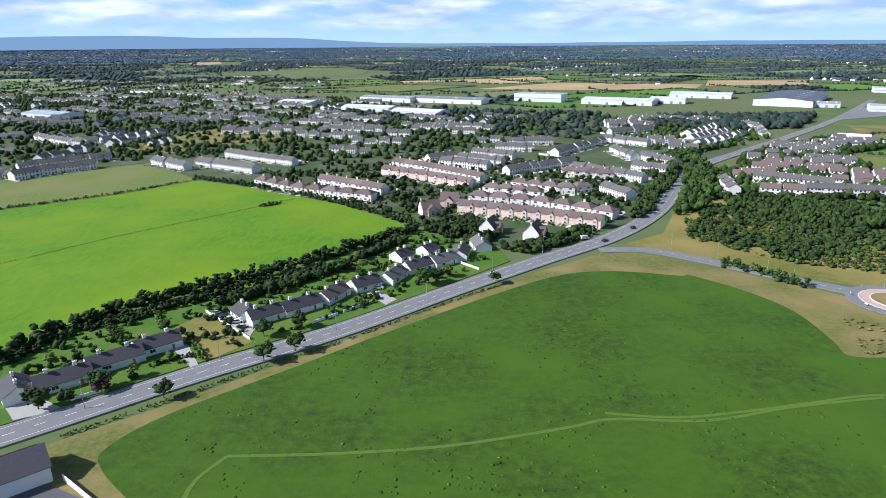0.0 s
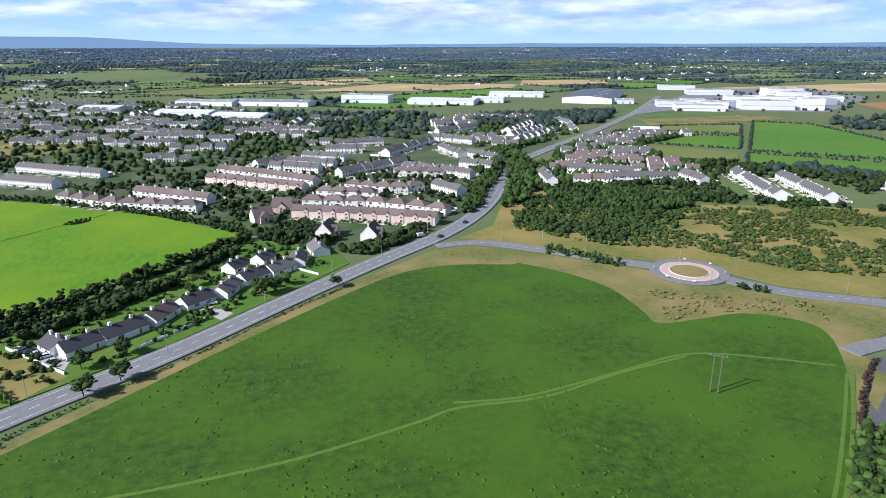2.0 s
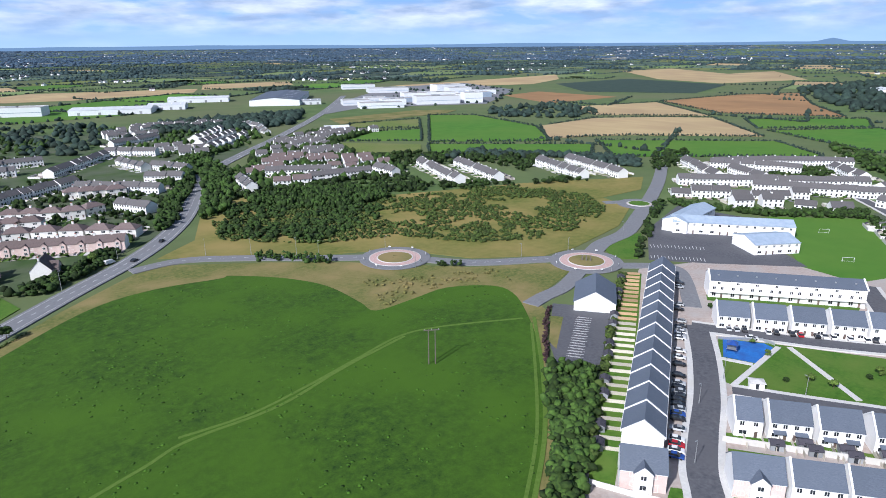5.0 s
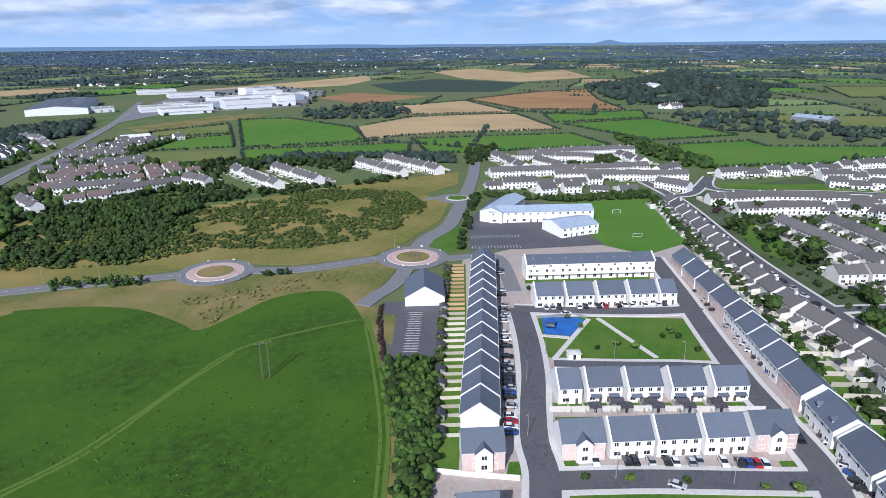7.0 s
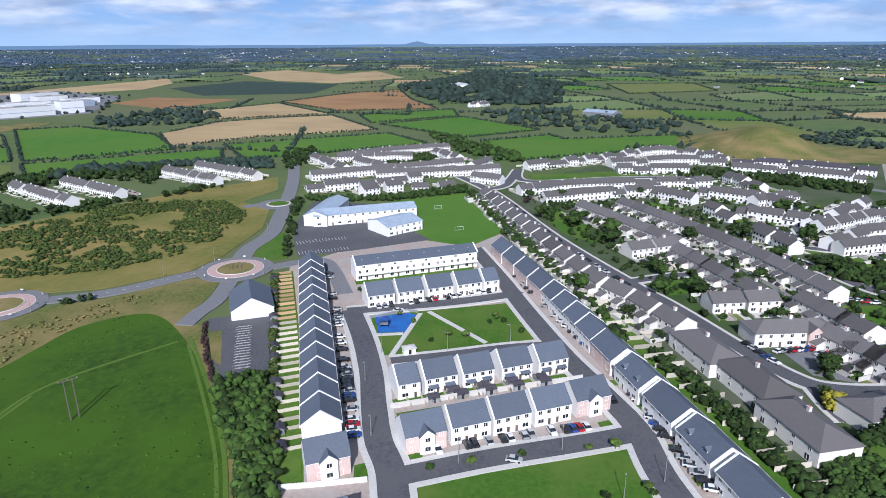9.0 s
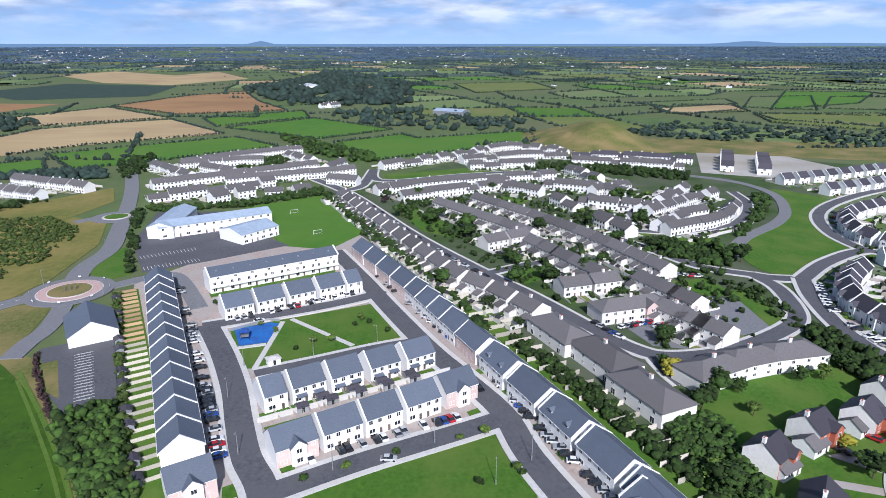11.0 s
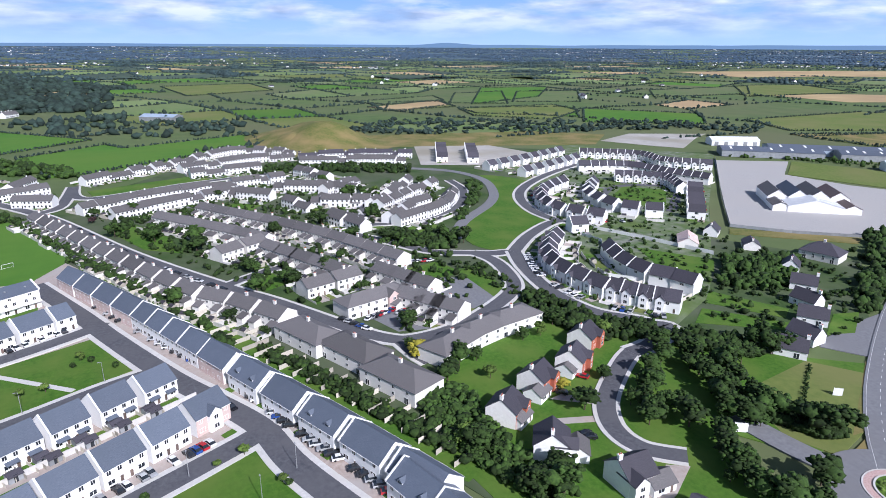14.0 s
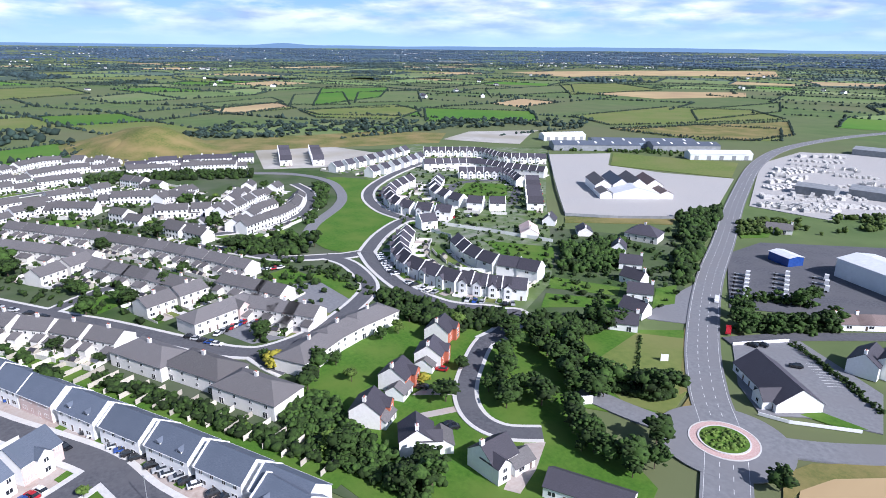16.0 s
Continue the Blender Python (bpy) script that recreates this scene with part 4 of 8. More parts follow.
def far_field(flat, material, label, hedged=True):
    pts = pairs(flat)
    KEPT.append(pts)
    sheet("field", flat, 0.08, material, label, "field", thick=0.2)
    if hedged:
        hedge("hedgerow", [c for p in pts + pts[:1] for c in p], 3.0, 3.0, "dark hedgerow with small trees round a field", "leaf_far_hazed", len(KEPT), 0.12, 3.2, 0, "hedgerow", FAR_BLOBS)


STRAW, EARTH, GREEN = "harvested straw-coloured stubble field", "bare brown ploughed field", "bright green pasture field with hedgerows"
far_field([565, 450, 652, 532, 777, 535, 846, 480, 892, 418, 746, 289, 653, 401, 612, 429], "field_straw", STRAW)
far_field([886, 669, 1068, 606, 913, 433, 810, 558], "field_straw", STRAW)
far_field([1093, 614, 1339, 577, 1460, 506, 1201, 393, 1027, 290, 960, 441], "field_earth", EARTH)
far_field([1005, 920, 1143, 943, 1128, 727, 924, 736], "field_earth", EARTH, False)
far_field([2223, 1420, 2465, 1348, 2237, 1012, 2505, 965, 2015, 683, 1687, 778, 1783, 1014], "field_straw", STRAW, False)
far_field([1054, 1368, 1324, 1385, 1845, 1442, 1600, 1240, 1357, 1138, 1159, 1214], "field_straw", STRAW, False)
far_field([78, 1543, 303, 1771, 654, 1650, 592, 1524, 330, 1476], "field_straw", STRAW, False)
far_field([644, 1605, 738, 1825, 987, 1790, 908, 1618], "field_straw", STRAW, False)
far_field([1406, 1099, 1745, 1094, 1643, 742, 1315, 660, 1207, 863], "field_dark", "dark green young forest plantation", False)
far_field([639, 738, 687, 687, 644, 533, 553, 436, 457, 527], "field_vivid", GREEN)
far_field([435, 661, 521, 616, 455, 538, 387, 601], "field_vivid", GREEN)
far_field([490, 729, 597, 710, 531, 630, 455, 684], "grass_pale", "yellow-green meadow field", True)
far_field([353, 621, 439, 520, 392.4, 464.7, 312.1, 562.7], "grass_pale", "pale olive rough pasture", False)
far_field([445, 516, 566, 390, 513.0, 353.6, 447.9, 406.6, 403.2, 465.2], "field_vivid", GREEN)
far_field([593, 405, 719, 265, 647.7, 193.5, 514.8, 331.6], "field_vivid", GREEN)
far_field([906, 379, 1022, 263, 925, 230, 814, 324], "field_vivid", GREEN)
far_field([802, 307, 915, 220, 791.7, 93.3, 705.7, 167.0], "field_vivid", GREEN)
far_field([678.9, 143.9, 747.7, 76.9, 714.9, 56.2, 783.1, -74.2, 695.2, -75.0, 572.3, 80.2, 568.6, 100.8], "field_vivid", "long bright green pasture behind the estates", True)
far_field([1009, -438, 961, -637, 818, -553, 912, -428], "field_vivid", GREEN)
far_field([925, -633, 788, -760, 679, -665, 757, -521], "field_vivid", GREEN)
far_field([1322, -565, 1356, -699, 1054, -557, 1101, -461], "field_green", GREEN)
far_field([1335, -728, 1315, -880, 1044, -707, 1084, -583], "field_green", GREEN)
far_field([1151, -361, 1138, -454, 1028, -441, 990, -302], "grass_pale", "pale olive rough pasture")
far_field([1183, -305, 1269, -493, 1160, -474, 1107, -337], "field_green", GREEN)
far_field([1101, -1206, 1006, -1429, 878, -1582, 795, -1435, 866, -1197], "field_straw", STRAW, False)
far_field([2116, -1871, 1848, -2451, 1463, -2843, 1296, -2557, 1652, -2195, 1747, -1846], "field_straw", STRAW, False)
far_field([538, -677, 520, -820, 430, -875, 370, -760, 431, -685], "grass_pale", "pale olive rough pasture", True)
far_field([662, -1021, 663, -1328, 561, -1130, 553, -871], "field_green", GREEN)
far_field([1274, -1058, 1333, -1434, 1104, -1199, 1089, -920], "field_green", GREEN)
far_field([-792, 2548, -552, 2904, -306, 2706, -291, 2390, -567, 2182], "field_green", GREEN, False)
far_field([-798, 1641, -686, 1930, -403, 1783, -562, 1615], "field_green", GREEN, False)
far_field([-338, 1549, -124, 1748, 83, 1650, -103, 1449], "grass_pale", "pale olive rough pasture", True)
far_field([-1234, 3196, -1160, 3426, -1062, 3169, -1135, 3002], "field_straw", STRAW, False)

far_field([557.6, -680.6, 516.5, -823.8, 472.6, -980.8, 388.1, -825.7, 389.2, -728.6, 474.0, -686.1], "rough_grass", "tawny dry grassland with scattered bushes", True)
far_field([698.9, -756.0, 722.4, -1035.6, 602.5, -1112.0, 491.5, -1010.0, 533.4, -850.1, 583.7, -712.0], "grass_pale", "pale olive rough pasture", True)
far_field([992.7, -431.7, 1007.1, -625.4, 893.6, -604.5, 796.8, -494.4, 882.7, -410.1], "grass_pale", "pale olive rough pasture", True)
far_field([1364.1, -1417.6, 1331.2, -1632.9, 1047.3, -1468.3, 1041.4, -1121.3], "grass_pale", "pale olive rough pasture", True)
far_field([1488.9, -709.1, 1466.1, -889.7, 1182.4, -695.9, 1062.9, -488.0], "field_vivid", GREEN, True)
far_field([1068.2, -296.1, 1160.5, -464.2, 1068.4, -448.6, 985.4, -329.0], "field_straw", STRAW, True)
far_field([1767.1, 38.8, 1850.1, -179.8, 1552.4, -204.9, 1426.3, -15.6], "grass_pale", "pale olive rough pasture", True)

TOWN = [pairs([-291.5, 171.5, -2410, 1658, -228, 1445, 102, 990, 477, 1053, 1003, 1464, 1337, 1279, 849, 807, 385, 547, 379.0, 447.0, 542.6, 306.8, 647.2, 173.8, 573.6, 93.0, 563.1, 74.4, 740.3, -83.2, 640, -303, 533, -529, 445, -707, 370, -805, 233, -1077, 15.4, -273.3, 22.2, -64.5, -111.6, 62.3])]


# the plain goes on for forty kilometres: past 2.6 km it is shrunk onto the rising ground to fit the camera's view
FAR_R = [2600 + 2250 * i / 200 for i in range(201)]
FAR_D = [r / (1 - 0.88 * ((r - 2600) / 2250) ** 1.25) for r in FAR_R]


def laid(x, y):
    """A place on the true plain, on the ground sheet, and the scale there."""
    d = math.hypot(x, y)
    k = 1.0 if d <= 2600 else float(np.interp(d, FAR_D, FAR_R)) / d
    return x * k, y * k, k


def countryside():
    rng = random.Random(12)
    lists = {k: ([], []) for k in ("field_green", "field_vivid", "field_straw", "field_dark", "grass_pale", "field_far", "plain_far", "straw_far")}
    leaves = ("leaf_far_hazed", "leaf_blue_haze", "leaf_haze")
    spots, woods, homes = [[], [], []], [[], [], []], []
    ca, sa = math.cos(0.35), math.sin(0.35)
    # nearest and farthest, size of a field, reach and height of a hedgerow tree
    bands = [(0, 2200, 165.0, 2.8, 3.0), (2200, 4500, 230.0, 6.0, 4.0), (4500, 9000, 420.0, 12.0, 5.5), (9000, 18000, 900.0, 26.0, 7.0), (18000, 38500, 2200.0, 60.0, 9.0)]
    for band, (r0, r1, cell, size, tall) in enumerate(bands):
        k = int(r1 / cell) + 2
        # the farther the band, the more haze its leaf and field colours carry
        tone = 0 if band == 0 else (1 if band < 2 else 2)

        def corner(i, j):
            h = random.Random(i * 7919 + j * 104729 + int(cell))
            x, y = (i + h.uniform(-0.3, 0.3)) * cell, (j + h.uniform(-0.3, 0.3)) * cell * 0.8
            return (x * ca - y * sa, x * sa + y * ca)

        for i in range(-k, k):
            for j in range(-int(k * 1.25), int(k * 1.25)):
                t = [corner(i, j), corner(i + 1, j), corner(i + 1, j + 1), corner(i, j + 1)]
                tx, ty = sum(p[0] for p in t) / 4, sum(p[1] for p in t) / 4
                r = math.hypot(tx, ty)
                if not r0 <= r < r1 or max(math.hypot(*p) for p in t) > 39500:
                    continue
                az = math.degrees(math.atan2(ty, tx))
                if not (-85 < az < 140):
                    continue
                q = [laid(*p)[:2] for p in t]
                cx, cy, scale = laid(tx, ty)
                if any(inside((cx, cy), o) for o in TOWN) or any(inside(p, o) for o in TOWN for p in q):
                    continue
                taken = any(inside((cx, cy), o) for o in KEPT) or any(inside(p, o) for o in KEPT for p in q)
                taken = taken or any(inside(p, q) for o in KEPT for p in o)
                # the land to the north and west is more wooded
                wooded = 0.10 + 0.25 * max(0.0, min(1.0, (az - 35) / 40)) + (0.0, 0.06, 0.14, 0.16, 0.16)[band]
                wooded += 0.22 * noise.noise((tx * 0.0004, ty * 0.0004, 2.0))
                kind = rng.random()
                if not taken:
                    if kind < wooded:
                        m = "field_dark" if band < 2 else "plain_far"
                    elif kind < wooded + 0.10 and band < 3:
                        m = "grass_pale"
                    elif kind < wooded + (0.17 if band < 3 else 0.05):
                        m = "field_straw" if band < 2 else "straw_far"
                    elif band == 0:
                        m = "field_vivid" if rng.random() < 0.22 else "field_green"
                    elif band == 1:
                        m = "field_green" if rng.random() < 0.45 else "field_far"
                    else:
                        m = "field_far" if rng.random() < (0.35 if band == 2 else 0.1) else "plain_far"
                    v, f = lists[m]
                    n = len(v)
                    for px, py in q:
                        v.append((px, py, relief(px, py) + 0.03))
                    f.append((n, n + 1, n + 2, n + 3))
                    if kind < wooded:
                        for _ in range((30, 40, 46, 40, 40)[band]):
                            u, w = rng.random(), rng.random()
                            a = Vector(t[0]).lerp(Vector(t[1]), u).lerp(Vector(t[3]).lerp(Vector(t[2]), u), w)
                            x, y, g = laid(a.x, a.y)
                            b = rng.uniform(0.03, 0.055) * cell
                            woods[tone].append((x, y, relief(x, y) + g * 2, b * g, min(0.8, 9.0 / b)))
                if any(inside(((a[0] + b[0]) / 2, (a[1] + b[1]) / 2), o) for o in KEPT for a, b in ((q[0], q[1]), (q[0], q[3]))):
                    continue
                for a, b in ((t[0], t[1]), (t[0], t[3])):
                    n = int(math.dist(a, b) / (size * 1.75))
                    thin = rng.choice((0.08, 0.2, 0.5))
                    for e in range(n):
                        if rng.random() < thin:
                            continue
                        p = Vector(a).lerp(Vector(b), (e + rng.random()) / n)
                        x, y, g = laid(p.x + rng.uniform(-2, 2), p.y + rng.uniform(-2, 2))
                        high = tall * rng.uniform(0.45, 1.0) * (1.9 if rng.random() < 0.14 else 1)
                        wide = size * rng.uniform(0.6, 1.15) * (1.3 if high > tall else 1)
                        spots[tone].append((x, y, relief(x, y) + g * high * 0.4, wide * g, high / wide))
                if r > 1350 and rng.random() < (0.14, 0.2, 0.3, 0.4, 0.35)[band]:
                    p = Vector(t[0]).lerp(Vector(t[1]), rng.random())
                    for _ in range(1 if rng.random() < 0.75 else rng.randint(3, 9)):
                        x, y, g = laid(p.x + rng.gauss(0, 60), p.y + rng.gauss(0, 60))
                        homes.append((x, y, rng.uniform(0, 180), g * (1.0, 1.0, 1.25, 1.9, 2.6)[band]))
    labels = {"field_green": "patchwork of far green pastures", "field_vivid": "far bright green fields", "field_straw": "far straw-coloured stubble fields",
              "field_dark": "dark floor of far woods", "grass_pale": "far olive meadows", "field_far": "far green fields on the plain, dulled by painted haze",
              "plain_far": "plain near the horizon, haze painted in as blue", "straw_far": "stubble fields near the horizon, paled by painted haze"}
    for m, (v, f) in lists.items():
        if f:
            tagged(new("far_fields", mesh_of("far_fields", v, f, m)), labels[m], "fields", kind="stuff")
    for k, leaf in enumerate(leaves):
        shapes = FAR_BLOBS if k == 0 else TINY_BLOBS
        tagged(new("far_hedgerows", scatter_mesh("far_hedgerows", spots[k], shapes, leaf, rng)), "hedgerows and trees between far fields, haze tinted into their colour", "hedgerows", kind="stuff")
        tagged(new("far_woods", scatter_mesh("far_woods", woods[k], shapes, leaf, rng)), "woods in the far lowland, haze tinted into their colour", "woods", kind="stuff")
    return homes


HOMES = countryside()


def loose_houses(name, places, label, walls, tiles, w=(9, 14), scale=1.0, seed=3, tall=False):
    """Far houses past counting: walls with gables, roofs and chimneys."""
    rng = random.Random(seed)
    b = Build()
    for x, y, turn, *own in places:
        t = Build()
        k = scale * (own[0] if own else 1.0)
        push = rng.uniform(-1.3, 1.3)
        x, y = x - math.sin(radians(turn)) * push, y + math.cos(radians(turn)) * push
        L, D, e = rng.uniform(*w), rng.uniform(8, 9.5), (5.0 if tall else rng.choice((2.7, 5.0, 5.0)))
        rg = e + D * 0.33
        t.gable(-L / 2, L / 2, -D / 2, D / 2, 0, e, rg - 0.05)
        t.slope(-L / 2 - 0.2, L / 2 + 0.2, -D / 2 - 0.3, e - 0.1, 0, rg + 0.1, 0.15, 1)
        t.slope(-L / 2 - 0.2, L / 2 + 0.2, D / 2 + 0.3, e - 0.1, 0, rg + 0.1, 0.15, 1)
        if rng.random() < 0.6:
            t.box(-0.45, 0.45, -0.3, 0.3, rg - 0.4, rg + 0.8)
        for s in (-1, 1):
            for c in (-0.36, -0.13, 0.13, 0.36):
                ys = sorted((s * D / 2 - s * 0.02, s * D / 2 + s * 0.05))
                t.box(c * L - 0.55, c * L + 0.55, *ys, 0.9 if c != 0.13 else 0.0, 2.1, 2)
                if e > 4:
                    t.box(c * L - 0.55, c * L + 0.55, *ys, 3.4, 4.5, 2)
        c, s, z = math.cos(radians(turn)), math.sin(radians(turn)), relief(x, y)
        n = len(b.v)
        b.v += [(x + (p[0] * c - p[1] * s) * k, y + (p[0] * s + p[1] * c) * k, z + p[2] * k) for p in t.v]
        b.f += [tuple(n + i for i in q) for q in t.f]
        b.i += t.i
    return tagged(new(name, b.mesh(name, [walls, tiles, "glass_dark"])), label, "houses", kind="stuff")


loose_houses("far_farmhouses", HOMES, "white farmhouses scattered among far fields", "render_white", "tile_dark", (10, 15), 0.95)


def town_fill(name, flat, count, label, walls, tiles, seed, leafy=1.0):
    """Far streets of houses in short rows, with trees between."""
    rng = random.Random(seed)
    poly = pairs(flat)
    xs, ys = [p[0] for p in poly], [p[1] for p in poly]
    places, tries = [], 0
    while len(places) < count and tries < count * 6:
        tries += 1
        x, y = rng.uniform(min(xs), max(xs)), rng.uniform(min(ys), max(ys))
        turn = -10 + 90 * (noise.noise((x * 0.004, y * 0.004, seed)) > 0.3) + 30 * noise.noise((x * 0.003, y * 0.003, 9))
        n = rng.randint(2, 5)
        c, s = math.cos(radians(turn)), math.sin(radians(turn))
        run = [(x + c * 15 * i, y + s * 15 * i) for i in range(n)]
        if all(inside(p, poly) and free(*p, 1.5) for p in run):
            for p in run:
                places.append((*p, turn))
            BUILT.extend((p[0], p[1], 8.0) for p in run)
    loose_houses(name, places, label, walls, tiles, seed=seed)
    if leafy:
        thicket("town_trees", flat, int(count * 6.5 * leafy), 1.4, 4.0, "dark green trees among the far houses", "leaf", seed, 1.15, 0.0, "trees", FAR_BLOBS, 0.8)


# ---- the new estate: slate-blue roofs, white render, pale pavements ----
sheet("estate_ground", [254.7, 145.7, 289.7, 129.2, 336.1, 59.8, 219.4, -7.1, 159.2, -36.2, 100.8, -55.7, 102.5, -8.0, 95.2, 64.1, 105.7, 70.0, 160.4, 100.7], -0.06, "paving", "brown paved forecourts and drives of the new estate", "paving")
sheet("estate_garden", [244.4, 149.1, 249.7, 141.3, 180.5, 101.5, 126.0, 72.6, 114.4, 66.6, 110.9, 71.7, 159.9, 101.5], 0.0, "lawn", "narrow back gardens with lawn behind the terrace", "garden")
WEST = [213.9, 96.7, 191.3, 82.7, 168.9, 70.7, 150.3, 62.5, 135.1, 55.3, 122.7, 47.3, 102.0, 38.6]
SOUTH = [121.1, 46.8, 133.8, 27.1, 145.2, 6.9, 152.5, -5.9, 158.3, -14.7]
EAST = [304.7, 67.0, 263.2, 45.5, 232.2, 30.4, 197.1, 12.2, 177.8, 0.4, 158.1, -10.9, 138.3, -16.8, 113.7, -27.7]
NORTH = [212.4, 98.0, 221.1, 80.3, 231.8, 59.7, 244.2, 40.9, 250.8, 36.0]
MID_STREET = [177.7, 67.1, 187.6, 48.3, 197.5, 30.6, 204.3, 14.8]
for nm, line, w in (("west", WEST, 7.5), ("south", SOUTH, 7.0), ("east", EAST, 7.5), ("north", NORTH, 6.5), ("mid", MID_STREET, 4.5)):
    ribbon("estate_street", line, w + 3.6, 0.10, "concrete_path", "pale concrete pavement with a raised kerb beside the estate street", "pavement", thick=0.2)
for nm, line, w in (("west", WEST, 7.5), ("south", SOUTH, 7.0), ("east", EAST, 7.5), ("north", NORTH, 6.5), ("mid", MID_STREET, 4.5)):
    ribbon("estate_street", line, w, 0.104 + 0.001 * w, "asphalt", "smooth dark grey asphalt street of the new estate", "road", thick=0.1)
sheet("estate_green", [209.7, 86.7, 218.5, 72.3, 237.0, 37.3, 206.9, 22.5, 198.1, 38.7, 181.5, 68.5, 181.4, 72.1], 0.12, "lawn", "open lawn crossed by pale diagonal paths", "lawn", thick=0.3)
sheet("playground_floor", [210.1, 85.2, 217.0, 73.7, 216.1, 70.4, 200.8, 68.4, 197.1, 78.9], 0.15, "rubber_blue", "blue rubber playground floor", "playground")
for flat in ([217.6, 69.2, 180.8, 68.2], [220.0, 66.5, 198.8, 39.3], [194.9, 79.8, 198.5, 69.8]):
    ribbon("green_path", flat, 1.8, 0.15, "concrete_path", "pale concrete path across the estate lawn", "path", n=2, thick=0.1)
sheet("south_green", [117.1, 42.5, 121.3, 40.4, 131.3, 25.1, 148.1, -8.8, 144.3, -12.9, 131.0, -17.5, 110.3, -16.3, 97.1, 33.3], 0.12, "lawn", "wide green lawn at the end of the new estate", "lawn", round_=0)

NEW = dict(w=12.6, d=10.4, eave=5.4, ridge=9.2, walls="render_white", tiles="slate_blue", units=2, chimneys=0, parapet=True, group="new estate terraces", name="terrace_house")
PINK = dict(NEW, front="brick_pink", parapet=False)
WHITE = "white rendered new terrace houses under a slate-blue roof"
BRICK = "new house with pink brick front and white gabled bay"
row("new_w", [252.9, 133.4, 176.2, 93.2, 131.6, 69.9], 13, WHITE, -180, **NEW)
ACROSS = turned((123.8, 71.3), (130.1, 62.2))
house("end_house", pose(121.4, 63.9, 0, 0, 0, ACROSS), BRICK, porch=(0, 4.2, 1.0), **dict(PINK, w=10.6, d=9.0, units=1))
house("end_lodge", pose(99.7, 53.3, 0, 0, 0, ACROSS), "house with a slate-blue roof at the estate's edge", **dict(NEW, w=9.0, d=8.0, units=1, parapet=False))
for x, y in ((224.8, 89.4), (231.7, 79.1), (238.8, 68.6), (246.0, 58.0)):
    house("new_n", pose(x, y, 0, 0, 0, ACROSS), WHITE, **dict(NEW, w=11.2))
house("new_small", pose(251.6, 49.7, 0, 0, 0, ACROSS), "single white rendered house ending a terrace, slate-blue roof", **dict(NEW, w=7.0, units=1))
house("new_small", pose(161.3, 56.8, 0, 0, 0, ACROSS), "single white rendered house ending a terrace, slate-blue roof")
for x, y in ((167.1, 48.3), (173.2, 38.2), (179.9, 27.4), (186.4, 16.8)):
    house("new_c2", pose(x, y, 0, 0, 0, ACROSS), "white rendered terrace houses with small slate canopies over the doors", canopy=True, **dict(NEW, w=10.5, d=9.4))
for x, y in ((144.9, 34.1), (151.8, 24.2), (158.8, 14.0)):
    house("new_c3", pose(x, y, 0, 0, 0, ACROSS), "white rendered terrace houses facing brick drives with parked cars", **dict(NEW, w=11.2, d=9.4))
house("corner_house", pose(137.8, 44.3, 0, 0, 0, ACROSS), BRICK, porch=(0, 4.0, 1.2), **dict(PINK, w=11.0, d=9.6, units=2))
house("corner_house", pose(166.6, 3.5, 0, 0, 0, ACROSS), BRICK)
row("new_e", [299.7, 52.4, 243.5, 20.3], 4, "new terrace with pink brick ground floor and slate-blue roof", 0, **dict(PINK, w=14.5))
row("new_e_white", [243.5, 20.3, 203.0, -0.5], 4, WHITE, 0, **NEW)
for i, (x, y, a) in enumerate(stations([203.0, -0.5, 151.2, -26.9, 108.7, -47.1], 6)):
    if i == 0:
        house("new_e", pose(x, y, 0, 0, 0, a), "new terrace with pink brick front and slate-blue roof")
    elif i % 2:
        house("new_dormer", pose(x, y, 0, 0, 0, a), "white terrace houses with two small dormers in the slates", dormers=2, **dict(NEW, w=15.0))
    else:
        house("new_e_plain", pose(x, y, 0, 0, 0, a), WHITE, **dict(NEW, w=15.0))
for i, (x, y, a) in enumerate(stations([119.2, -39.5, 92.1, -48.8], 2)):
    house("new_dormer", pose(x, y, 0, 0, 0, a), "white terrace houses with two small dormers in the slates")


